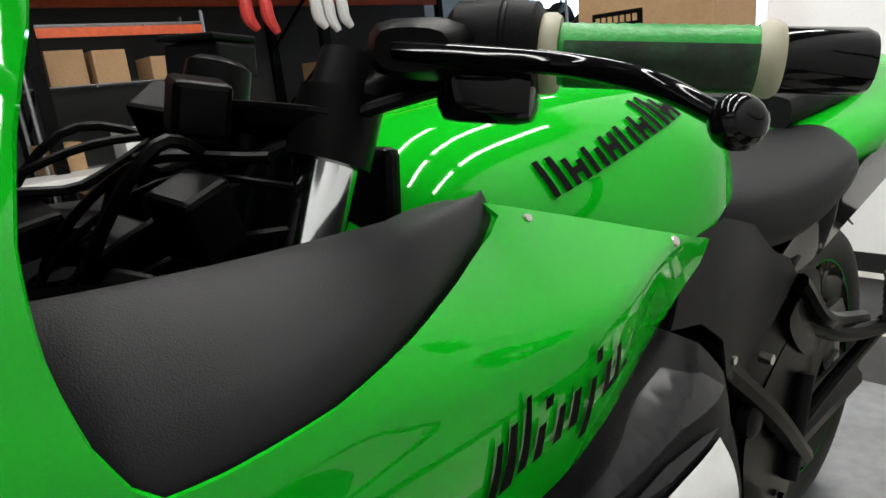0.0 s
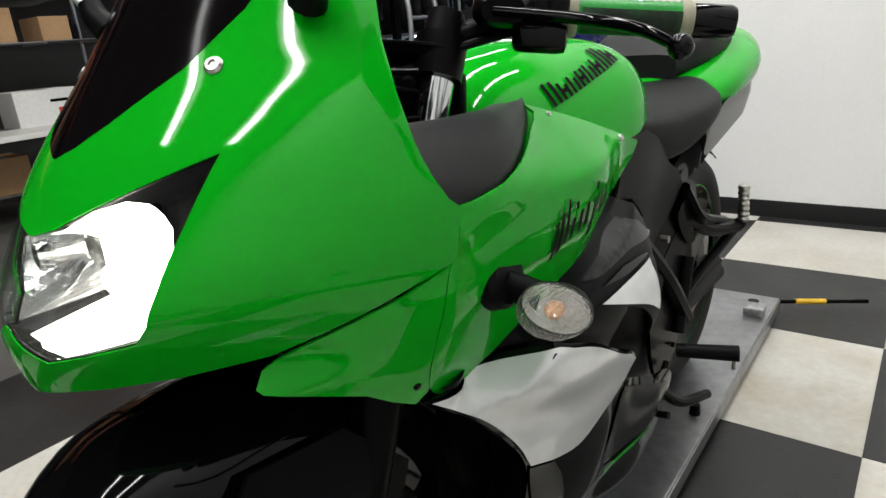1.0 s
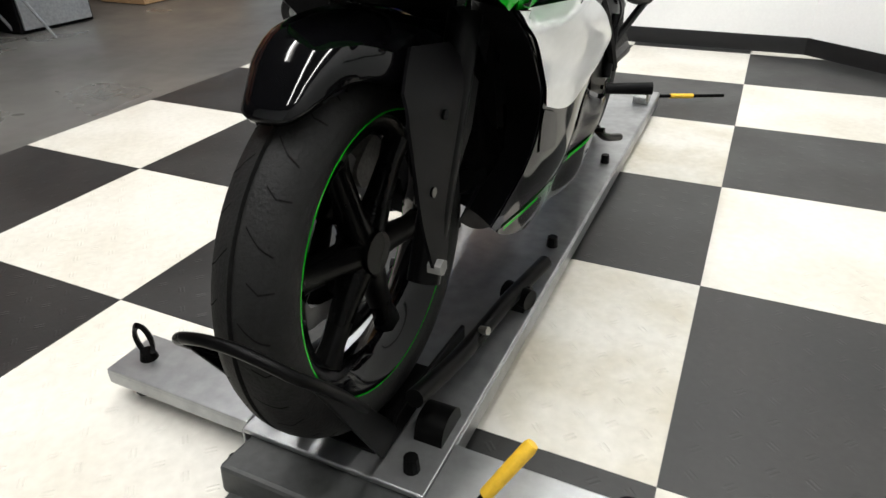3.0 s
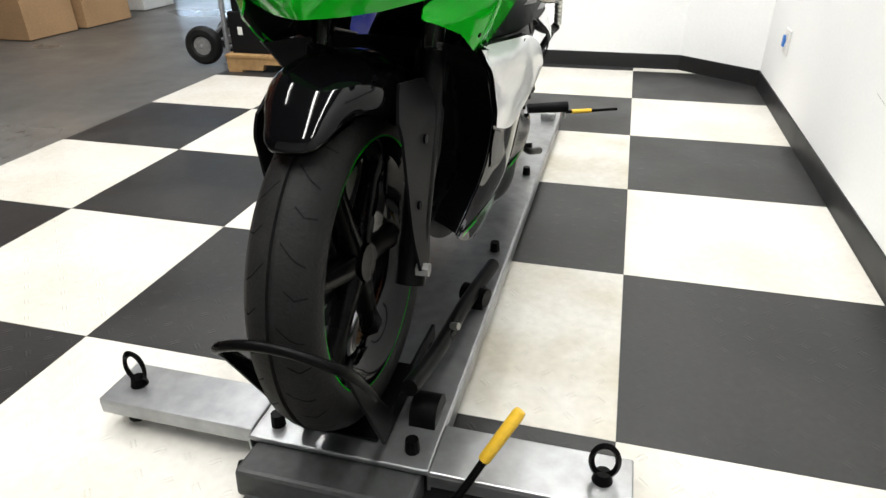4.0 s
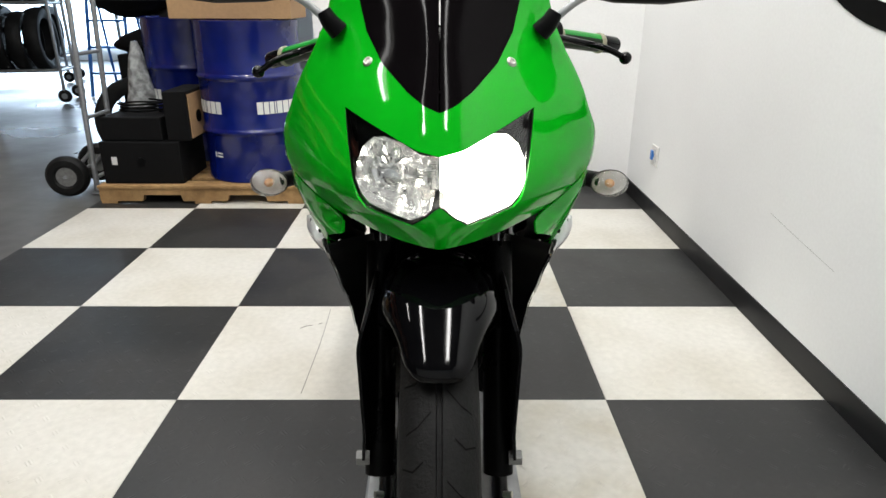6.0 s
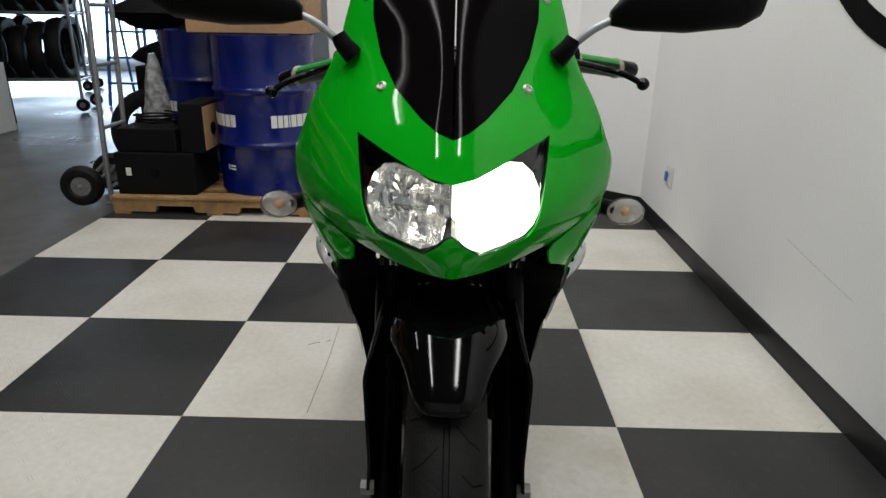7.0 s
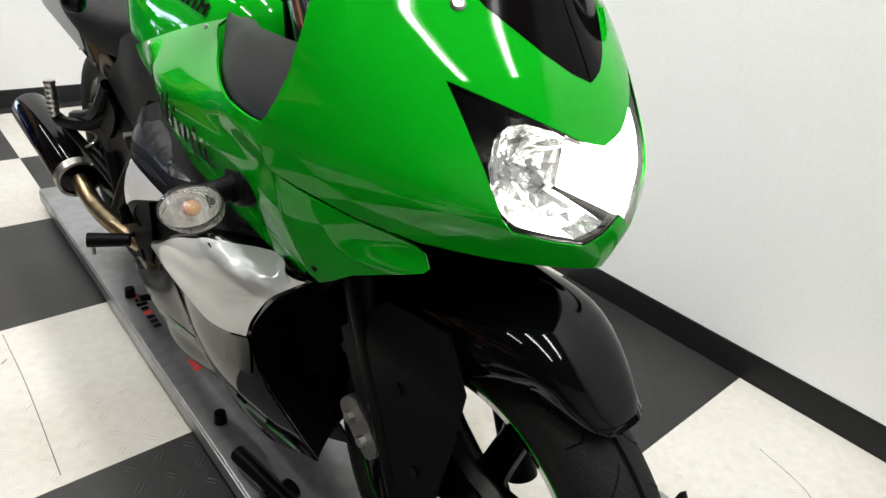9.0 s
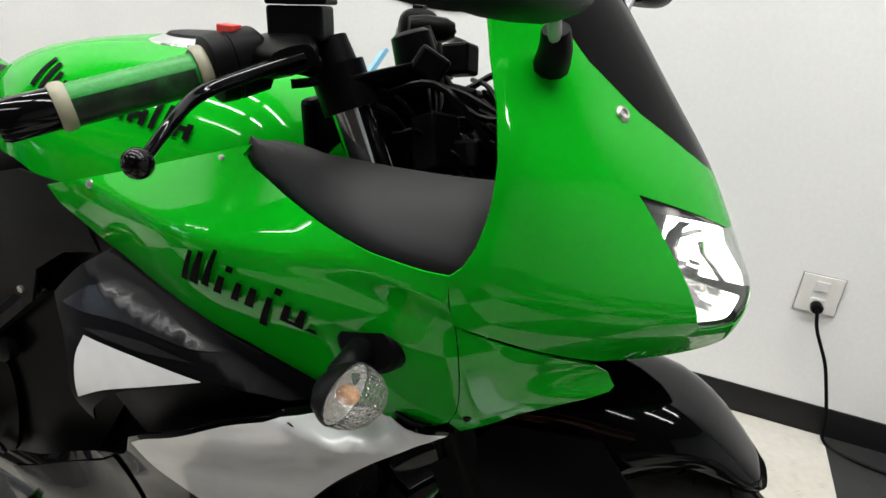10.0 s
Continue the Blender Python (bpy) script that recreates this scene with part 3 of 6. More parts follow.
seam_y = table([0.724, 0.742, 0.78, 0.83, 0.856, 0.875, 0.898], [0.040, 0.032, 0.026, 0.026, 0.030, 0.034, 0.036])
SEAM = [(seam_y(z), z) for z in [0.898 - 0.0087 * k for k in range(21)]]
KNEE = [(0.036, 0.898), (0.055, 0.898), (0.106, 0.901), (0.16, 0.909), (0.21, 0.917), (0.26, 0.927), (0.280, 0.934), (0.278, 0.942)]
REAR = [(0.278, 0.942), (0.35, 0.918), (0.43, 0.891), (0.526, 0.860), (0.511, 0.840), (0.46, 0.808), (0.39, 0.788), (0.31, 0.776), (0.25, 0.758), (0.19, 0.730), (0.15, 0.708), (0.11, 0.698), (0.07, 0.700), (0.04, 0.708)]
side_outline = KNEE[:-1] + REAR[:-1] + [(0.055, 0.709)] + SEAM[:0:-1]
side_front = [(0.0288, 0.8538), (-0.03, 0.825), (-0.078, 0.797), (-0.088, 0.791), (-0.096, 0.779), (-0.093, 0.774), (-0.058, 0.760), (-0.02, 0.744), (0.005, 0.726), (0.03, 0.711)] + [(seam_y(z) - 0.0009, z) for z in [0.722 + 0.0088 * k for k in range(15)]]
for s in (1, -1):
    part("side_fairing", skin_bm(side_outline, side_w, 0.0065, None, (s,)), GREEN, bike, "lime green side fairing", angle=60, thick=0.003)
    part("fairing_tip", skin_bm(side_front, side_w, 0.009, None, (s,)), GREEN, bike, angle=60, thick=0.003)
    # satin black cockpit panel that fills the cut-out
    low_e = table([-0.06, 0.036, 0.106, 0.16, 0.21, 0.26, 0.285], [0.888, 0.888, 0.892, 0.901, 0.910, 0.921, 0.930])
    top_x = table([-0.06, 0.04, 0.11, 0.19, 0.25, 0.285], [0.160, 0.178, 0.176, 0.170, 0.163, 0.150])
    top_e = table([-0.06, 0.04, 0.11, 0.19, 0.25, 0.270, 0.285], [0.962, 0.955, 0.950, 0.947, 0.945, 0.943, 0.934])
    rows = []
    for i in range(37):
        y = -0.06 + 0.344 * i / 36
        wall = side_w if y > 0.036 else body_w
        xl = min(0.245, wall(y, low_e(y) + 0.008) - 0.005)
        xt = min(top_x(y), wall(y, top_e(y)) - 0.010)
        row = [(xl - 0.02, low_e(y) - 0.03), (xl, low_e(y)), (xl - 0.002, low_e(y) + 0.010)]
        f0, f1 = (xl - 0.007, low_e(y) + 0.019), (xt, top_e(y))
        for j in range(7):
            f = j / 6
            row.append((f0[0] + (f1[0] - f0[0]) * f, f0[1] + (f1[1] - f0[1]) * f + 0.004 * math.sin(math.pi * f)))
        row += [(xt - 0.005, top_e(y) + 0.001), (xt - 0.010, top_e(y) - 0.006), (xt - 0.03, top_e(y) - 0.06)]
        rows.append([Vector((s * x, y, z)) for x, z in row])
    part("cockpit_panel", rings_bm(rows, closed_ring=False), PANEL_BLACK, bike, "satin black inner cockpit panel", angle=40)

# headlight unit
lens_outline = HL_TOP + HL_OUT[1:] + HL_LOW[1:] + [on_front(0, 0.86), on_front(0, 0.88)]
part("headlight_lens", skin_bm(lens_outline, body_w, 0.012, NOSE, (1, -1), lift=-0.005), LENS, bike, "clear headlight lens", angle=180, thick=0.002)
half = [Vector((body_w(y, z), y, z)) for y, z in HL_TOP + HL_OUT[1:] + HL_LOW[1:]]
loop = half + [Vector((-p.x, p.y, p.z)) for p in half[-2:0:-1]]
mid = Vector((0, -0.10, 0.868))
rim_rows = [[p + Vector((0, t, 0)) for p in loop] for t in (0.002, 0.03, 0.06, 0.10)]
rim_rows += [[Vector((p.x * f, p.y * f + 0.11 * f - 0.055 * (1 - f), 0.868 + (p.z - 0.868) * f)) for p in loop] for f in (0.8, 0.4, 0.01)]
part("headlight_seal", tube_bm([p + Vector((0, 0.0025, 0)) for p in loop], 0.0016, 6, 2, True), BLACK_SATIN, bike, "black seal round the headlight")
housing = part("headlight_housing", rings_bm(rim_rows, caps=False), BLACK_SATIN, bike, "dark headlight housing", angle=50)
BOWL_EDGE = [(0.0005, 0.900), (0.03, 0.906), (0.053, 0.918), (0.076, 0.924), (0.092, 0.922), (0.106, 0.910), (0.115, 0.890), (0.116, 0.868), (0.108, 0.850), (0.096, 0.838), (0.070, 0.831), (0.042, 0.824), (0.021, 0.834), (0.009, 0.845), (0.0005, 0.850), (0.0005, 0.872)]
for s in (1, -1):
    c = Vector((0.062, -0.108, 0.872))
    edge = []
    for (x0, z0), (x1, z1) in zip(BOWL_EDGE, BOWL_EDGE[1:] + BOWL_EDGE[:1]):
        for f in (0.0, 0.5):
            x, z = x0 + (x1 - x0) * f, z0 + (z1 - z0) * f
            if s > 0:
                x, z = x + 0.05 * (x - 0.05) if x > 0.05 else x, z + 0.07 * (z - 0.875)
            edge.append(Vector((max(0.0004, x - 0.003), max(on_front(x, z)[0] + 0.009, -0.118 if x < 0.012 else -1.0), z)))
    rows = []
    for k, (f, back) in enumerate(((1.0, 0.0), (0.93, 0.20), (0.84, 0.40), (0.73, 0.57), (0.62, 0.70), (0.50, 0.80), (0.37, 0.89), (0.22, 0.96), (0.02, 1.0))):
        row = []
        for i, p in enumerate(edge):
            q = c + (p - c) * f
            dent = 0.0026 * (math.floor(q.x / 0.0125) % 2) + 0.0016 * (math.floor((q.z + 0.003 * (math.floor(q.x / 0.0125) % 2)) / 0.021) % 2) if 0 < k < 8 else 0.0
            row.append(Vector((s * q.x, p.y + (c.y - p.y) * back + dent, q.z)))
        rows.append(row)
    bowl = part("headlight_bowl", rings_bm(rows, caps=False), LIT_BOWL if s > 0 else REFLECTOR, bike, "lit headlamp reflector" if s > 0 else "faceted chrome headlamp reflector", smooth=False)
    m = Matrix.Translation((s * 0.062, -0.128, 0.872)) @ (Vector((s * 0.15, -1, 0.05))).to_track_quat("Z", "Y").to_matrix().to_4x4()
    part("bulb", lathe_bm([(0.0, 0.014), (0.007, 0.011), (0.010, 0.004), (0.010, -0.02)], m, 16), LIT if s > 0 else REFLECTOR, bowl)
    part("bulb_shade", lathe_bm([(0.0, 0.019), (0.011, 0.017), (0.0135, 0.006)], m, 20), CHROME if s < 0 else LIT_BOWL, bowl)

# wheels
def wheel(name, ax, R, w, s_disc):
    """Tyre with a centre groove, cast rim with a green line, six spokes and a disc."""
    m = Matrix.Translation((0, ax[0], ax[1])) @ pose(0, 0, 0, 0, 90, 0)
    rim = 0.216
    prof = [(rim, -w * 0.38), (rim + 0.012, -w * 0.46), (R * 0.84, -w * 0.5), (R * 0.91, -w * 0.46), (R * 0.965, -w * 0.33), (R * 0.99, -w * 0.18), (R - 0.0005, -0.0045), (R - 0.006, -0.003),
            (R - 0.006, 0.003), (R - 0.0005, 0.0045), (R * 0.99, w * 0.18), (R * 0.965, w * 0.33), (R * 0.91, w * 0.46), (R * 0.84, w * 0.5), (rim + 0.012, w * 0.46), (rim, w * 0.38)]
    wh = part(name, lathe_bm([(0.0, -0.03), (0.034, -0.03), (0.036, -0.02), (0.032, 0.0), (0.036, 0.02), (0.034, 0.03), (0.0, 0.03)], m, 24), BLACK_METAL, bike, "black cast wheel")
    part("tyre", lathe_bm(prof, m, 96), RUBBER, wh, "worn black road tyre", angle=40)
    part("rim", lathe_bm([(rim - 0.022, -w * 0.30), (rim + 0.004, -w * 0.42), (rim + 0.006, -w * 0.40), (rim - 0.014, -w * 0.28), (rim - 0.026, 0.0), (rim - 0.014, w * 0.28), (rim + 0.006, w * 0.40), (rim + 0.004, w * 0.42), (rim - 0.022, w * 0.30), (rim - 0.038, 0)], m, 72, closed=True), BLACK_GLOSS, wh, angle=50)
    for s in (1, -1):
        part("rim_line", lathe_bm([(rim + 0.0035, s * w * 0.425), (rim + 0.0060, s * w * 0.425)], m, 72), GREEN, wh, "thin green rim line")
    for k in range(6):
        a = 2 * math.pi * k / 6 + 0.3
        d, t = Vector((math.cos(a), math.sin(a), 0)), Vector((-math.sin(a), math.cos(a), 0))
        rows = [[m @ (d * r + t * (hw * cx) + Vector((0, 0, hz * cz))) for cx, cz in ((1, .6), (.6, 1), (-.6, 1), (-1, .6), (-1, -.6), (-.6, -1), (.6, -1), (1, -.6))] for r, hw, hz in ((0.03, 0.024, 0.024), (0.09, 0.020, 0.018), (0.15, 0.019, 0.015), (rim - 0.018, 0.027, 0.020))]
        part("spoke", rings_bm(rows), BLACK_METAL, wh, angle=50)
    zig = bmesh.new()
    for k in range(32):
        for s in (1, -1):
            a0 = 2 * math.pi * (k + (0.5 if s < 0 else 0)) / 32
            turn = ((0.10, 0.0), (0.28, 0.07), (0.42, 0.10)) if k % 2 else ((0.20, 0.02), (0.33, 0.065), (0.46, 0.055))
            P = []
            for (f1, b1), (f2, b2) in zip(turn, turn[1:]):
                for j in range(5):
                    f, b = f1 + (f2 - f1) * j / 4, b1 + (b2 - b1) * j / 4
                    h = f * w * 0.92
                    r = float(np.interp(h, [0.0, w * 0.18, w * 0.33, w * 0.46, w * 0.5], [R, R * 0.99, R * 0.965, R * 0.91, R * 0.84])) + 0.0005
                    P.append((a0 + b, r, s * h))
            for (a1, r1, h1), (a2, r2, h2) in zip(P, P[1:]):
                g = 0.0042
                q = [m @ Vector((r * math.cos(a), r * math.sin(a), h)) for a, r, h in ((a1 - g, r1, h1), (a1 + g, r1, h1), (a2 + g, r2, h2), (a2 - g, r2, h2))]
                if (a1, h1) != (a2, h2):
                    zig.faces.new([zig.verts.new(p) for p in q])
    tr = part("tread_pattern", zig, GROOVE, wh, smooth=False)
    tagged(tr, kind="stuff")
    if s_disc:
        pts = []
        for k in range(120):
            a = 2 * math.pi * k / 120
            pts.append((0.139 + 0.006 * math.cos(10 * a), a))
        md = m @ Matrix.Translation((0, 0, s_disc * 0.062))
        bm = bmesh.new()
        for h in (-0.002, 0.002):
            for (r1, a1), (r2, a2) in zip(pts, pts[1:] + pts[:1]):
                q = [md @ Vector((r * math.cos(a), r * math.sin(a), h)) for r, a in ((r1, a1), (r2, a2), (0.105 + 0.004 * math.cos(10 * a2), a2), (0.105 + 0.004 * math.cos(10 * a1), a1))]
                bm.faces.new([bm.verts.new(p) for p in q])
        part("disc_ring", lathe_bm([(0.028, -0.004), (0.100, -0.003), (0.104, 0.0), (0.100, 0.003), (0.028, 0.004)], md, 48, closed=True), BLACK_METAL, wh, "black disc carrier", angle=40)
        part("brake_disc", bm, DISC, wh, "petal brake disc", smooth=False)
        for k in range(5):
            a = 2 * math.pi * k / 5
            part("disc_carrier", rod_bm(md @ Vector((0.03 * math.cos(a), 0.03 * math.sin(a), 0)), md @ Vector((0.112 * math.cos(a + 0.3), 0.112 * math.sin(a + 0.3), 0)), 0.008, seg=8), BLACK_METAL, wh)
    return wh


wheel("front_wheel", AX_F, 0.293, 0.112, -1)
wheel("rear_wheel", AX_R, 0.307, 0.132, 1)

# fork
FK = Vector((0, math.sin(radians(24.3)), math.cos(radians(24.3))))
for s in (1, -1):
    a = Vector((s * 0.102, AX_F[0] + 0.022, AX_F[1]))
    part("fork_slider", rod_bm(a - FK * 0.04, a + FK * 0.36, 0.026), BLACK_METAL, bike, "black fork lower leg")
    part("fork_tube", rod_bm(a + FK * 0.36, a + FK * 0.70, 0.0205), CHROME, bike, "polished chrome fork tube")
    if s < 0:
        for lo, hi, arc, mat, r in ((0.47, 0.635, (95, 200), INK, 0.0209), (0.485, 0.53, (108, 128), WHITE_CARD, 0.0212), (0.545, 0.625, (108, 122), WHITE_CARD, 0.0212), (0.53, 0.615, (135, 143), WHITE_CARD, 0.0212)):
            part("fork_label", lathe_bm([(r, -0.5), (r, 0.5)], between(a + FK * lo, a + FK * hi) @ Matrix.Diagonal((1, 1, FK.length * (hi - lo), 1)), 8, arc=arc), mat, bike, "black printed fork sticker" if mat is INK else "")
    part("fork_clamp", rod_bm(a + FK * 0.668, a + FK * 0.712, 0.0275), BLACK_METAL, bike, "black fork clamp")
    part("fork_cap", rod_bm(a + FK * 0.712, a + FK * 0.738, 0.0215, 0.019), GREY_COVER, bike)
    part("axle_nut", rod_bm((s * 0.118, *AX_F), (s * 0.140, *AX_F), 0.013, seg=6), HUB_STEEL, bike, angle=20)
# fender
def fender_ring(a, r, hw, drop):
    c = Vector((0, AX_F[0], AX_F[1]))
    out = []
    for k in range(25):
        th = math.pi * (-0.5 + k / 24)
        sn, cs = math.sin(th), max(0.0, math.cos(th))
        b = a - radians(16) * abs(sn) ** 3 * max(0.0, (a - radians(70)) / radians(54)) ** 3
        d = Vector((0, math.cos(b), math.sin(b)))
        out.append(c + d * (r - drop * (1 - cs ** 0.72)) + Vector((hw * math.copysign(abs(sn) ** 0.80, sn), 0, 0)))
    return out
rows = []
for i in range(25):
    f = i / 24
    a = radians(124 - 90 * f)
    rows.append(fender_ring(a, 0.318 + 0.041 * smoothstep(-0.05, 0.28, f), 0.062 + 0.012 * smoothstep(0.0, 0.12, f) + 0.022 * smoothstep(0.06, 0.36, f), 0.022 + 0.088 * smoothstep(0.0, 0.40, f)))
rows.insert(0, [p + Vector((0, 0.006, -0.008)) for p in rows[0]])
part("front_fender", rings_bm(rows, closed_ring=False), BLACK_GLOSS, bike, "glossy black front fender", angle=180, thick=0.003)
for s in (1, -1):
    cover = smooth_outline([(-0.146, 0.600), (-0.142, 0.640), (-0.094, 0.685), (0.011, 0.670), (0.078, 0.598), (0.050, 0.532), (0.008, 0.492), (-0.022, 0.445), (-0.064, 0.352), (-0.104, 0.372), (-0.127, 0.480), (-0.136, 0.540)], (0, 1, 2, 3, 4, 5, 6, 8, 9, 10), 4)
    part("fork_cover", skin_bm(cover, lambda y, z: 0.124 - 0.022 * smoothstep(0.60, 0.70, z) + 0.006 * smoothstep(0.45, 0.36, z), 0.02, None, (s,)), GREY_COVER, bike, "matt grey-black fork guard plate", angle=60, thick=0.005)
    for y, z in ((-0.047, 0.586), (-0.090, 0.488)):
        part("cover_bolt", rod_bm((s * 0.122, y, z), (s * 0.128, y, z), 0.0075, seg=12), BLACK_GLOSS, bike)
# brake caliper on the fork leg
cal = part("brake_caliper", rings_bm([[Vector((-0.074 + x, 0.034 + u * 0.82 - v * 0.57, 0.458 + u * 0.57 + v * 0.82)) for u, v in smooth_outline([(-0.035, -0.022), (0.035, -0.022), (0.045, 0.004), (0.03, 0.026), (-0.03, 0.026), (-0.045, 0.004)], (), 3)] for x in (-0.048, -0.040, 0.014, 0.022)]), CALIPER, bike, "cast grey brake caliper", angle=50)
for u in (-0.018, 0.018):
    part("caliper_bolt", rod_bm((-0.120, 0.034 + u * 0.82, 0.458 + u * 0.57), (-0.131, 0.034 + u * 0.82, 0.458 + u * 0.57), 0.008, seg=6), STEEL, cal, angle=20)
part("brake_hose", tube_bm([(-0.095, 0.03, 0.48), (-0.115, 0.06, 0.58), (-0.10, 0.10, 0.70), (-0.06, 0.16, 0.80)], 0.0055, 8), BLACK_SATIN, bike)

# tank
tank_top = table([0.225, 0.30, 0.38, 0.50, 0.60, 0.70, 0.76], [0.905, 0.975, 1.000, 1.006, 0.998, 0.966, 0.91])
tank_w = table([0.225, 0.30, 0.38, 0.50, 0.60, 0.70, 0.76], [0.122, 0.163, 0.179, 0.190, 0.182, 0.140, 0.105])
rows = []
for i in range(33):
    y = 0.225 + 0.535 * i / 32
    zt, w = tank_top(y), tank_w(y)
    zb = 0.80 + 0.075 * smoothstep(0.43, 0.60, y)
    ring_pts = []
    for k in range(33):
        a = math.pi * k / 32
        ca, sa = math.cos(a), math.sin(a)
        e = 0.62
        ring_pts.append(Vector((w * math.copysign(abs(ca) ** e, ca), y, zb + (zt - zb) * abs(sa) ** 0.80)))
    rows.append(ring_pts)
part("fuel_tank", rings_bm(rows), GREEN, bike, "lime green fuel tank with a dark maker's mark", angle=60)
cap = part("fuel_cap", lathe_bm([(0.0, 0.012), (0.045, 0.012), (0.055, 0.008), (0.062, 0.006), (0.066, 0.0)], Matrix.Translation((0, 0.475, 1.000)) @ pose(0, 0, 0, -1), 40), CHROME, bike, "round metal fuel cap")
part("cap_centre", lathe_bm([(0.0, 0.016), (0.040, 0.015), (0.043, 0.012)], Matrix.Translation((0, 0.475, 1.000)) @ pose(0, 0, 0, -1), 32), BLACK_SATIN, cap)

# seats and tail
def seat_rows(ys, wt, zt, zb, e=0.5):
    rows = []
    for y in ys:
        rows.append([Vector((wt(y) * math.copysign(abs(math.cos(a)) ** e, math.cos(a)), y, zb(y) + (zt(y) - zb(y)) * (0.5 + 0.5 * math.copysign(abs(math.sin(a)) ** e, math.sin(a))))) for a in [2 * math.pi * k / 28 for k in range(28)]])
    return rows
N = 18
ys = [0.58 + 0.52 * i / N for i in range(N + 1)]
part("rider_seat", rings_bm(seat_rows(ys, table([0.58, 0.66, 0.74, 0.82, 0.90, 0.97, 1.04, 1.10], [0.105, 0.135, 0.160, 0.182, 0.198, 0.195, 0.150, 0.09]), table([0.58, 0.66, 0.76, 0.88, 0.98, 1.06, 1.10], [0.905, 0.880, 0.872, 0.876, 0.888, 0.905, 0.915]), table([0.58, 0.70, 0.80, 0.86, 0.92, 1.10], [0.83, 0.79, 0.762, 0.775, 0.805, 0.86]), 0.62)), VINYL, bike, "black vinyl rider seat", angle=60)
ys = [1.02 + 0.42 * i / N for i in range(N + 1)]
part("passenger_seat", rings_bm(seat_rows(ys, table([1.02, 1.12, 1.30, 1.44], [0.09, 0.125, 0.125, 0.08]), table([1.02, 1.12, 1.30, 1.44], [0.945, 0.985, 1.005, 1.0]), table([1.02, 1.44], [0.89, 0.95]))), VINYL, bike, "black vinyl passenger seat", angle=60)
ys = [0.98 + 0.66 * i / N for i in range(N + 1)]
part("tail_fairing", rings_bm(seat_rows(ys, table([0.98, 1.10, 1.25, 1.36, 1.46, 1.58, 1.64], [0.15, 0.186, 0.188, 0.178, 0.150, 0.10, 0.05]), table([0.98, 1.10, 1.25, 1.40, 1.64], [0.885, 0.925, 0.955, 0.975, 0.985]), table([0.98, 1.10, 1.30, 1.64], [0.80, 0.805, 0.82, 0.92]), 0.92)), GREEN, bike, "lime green tail fairing", angle=60)
for s in (1, -1):
    grab = [(0.86, 0.735), (0.92, 0.80), (1.05, 0.845), (1.20, 0.862), (1.38, 0.875), (1.40, 0.84), (1.25, 0.79), (1.05, 0.74), (0.92, 0.70)]
    part("tail_side", skin_bm(grab, lambda y, z: 0.180 - 0.02 * smoothstep(1.0, 0.84, y) - 0.03 * smoothstep(1.25, 1.42, y) - 0.25 * max(0.0, 0.84 - z), 0.02, None, (s,)), BLACK_GLOSS, bike, "black tail side panel", angle=60, thick=0.02)
    sidep = [(0.500, 0.862), (0.58, 0.866), (0.68, 0.835), (0.80, 0.770), (0.86, 0.745), (0.90, 0.71), (0.84, 0.665), (0.74, 0.62), (0.66, 0.655), (0.625, 0.675), (0.59, 0.735), (0.53, 0.775), (0.47, 0.790)]
    sc = part("side_cover", skin_bm(sidep, lambda y, z: 0.192 - 0.035 * smoothstep(0.55, 0.82, y) - 0.10 * max(0.0, 0.80 - z), 0.015, None, (s,)), BLACK_ROUGH, bike, "matt black frame side cover", angle=60, thick=0.004)
    part("cover_screw", rod_bm((s * 0.150, 0.640, 0.690), (s * 0.176, 0.640, 0.690), 0.005, seg=10), STEEL, sc)
    frame_pts = smooth_outline([(0.50, 0.78), (0.70, 0.76), (0.90, 0.72), (1.02, 0.68), (1.06, 0.60), (1.20, 0.575), (1.23, 0.535), (1.06, 0.50), (1.00, 0.42), (0.94, 0.33), (0.80, 0.29), (0.66, 0.33), (0.56, 0.48), (0.50, 0.62)], (5, 6), 4)
    part("frame_plate", skin_bm(frame_pts, lambda y, z: 0.136 + 0.012 * math.sin(9 * y) * math.cos(11 * z), 0.02, None, (s,)), BLACK_METAL, bike, "black cast frame and foot peg plate", angle=30, thick=0.012)
    part("frame_rib", tube_bm([(s * 0.150, 0.62, 0.70), (s * 0.160, 0.78, 0.56), (s * 0.160, 0.92, 0.42)], 0.016, 8), BLACK_METAL, bike, "black frame rib")
    part("frame_rib", tube_bm([(s * 0.150, 0.90, 0.70), (s * 0.162, 0.98, 0.62), (s * 0.165, 1.16, 0.56)], 0.014, 8), BLACK_METAL, bike, "black frame rib")
    part("pivot_cap", lathe_bm([(0.0, 0.008), (0.018, 0.007), (0.024, 0.003), (0.026, -0.01)], Matrix.Translation((s * 0.158, 0.735, 0.565)) @ pose(0, 0, 0, 0, s * 90, 0), 20), BLACK_SATIN, bike, "black swingarm pivot cap")

# lower fairing, black with a white field and a green pinstripe
low_z = table([0.16, 0.20, 0.30, 0.35, 0.40, 0.50, 0.58, 0.65, 0.72, 0.78, 0.86], [0.06, 0.115, 0.155, 0.175, 0.188, 0.208, 0.236, 0.254, 0.246, 0.222, 0.195])
low_f = table([-0.02, 0.034, 0.10, 0.185, 0.26, 0.36, 0.42, 0.50, 0.62, 0.80], [0.71, 0.765, 0.80, 0.84, 0.93, 1.01, 1.01, 0.94, 0.80, 0.70])
top_f = table([-0.02, 0.034, 0.06, 0.10, 0.14, 0.20, 0.27, 0.36, 0.45, 0.49, 0.53, 0.60], [0.73, 0.775, 0.81, 0.90, 0.97, 1.01, 1.03, 1.03, 1.0, 0.95, 0.88, 0.80])
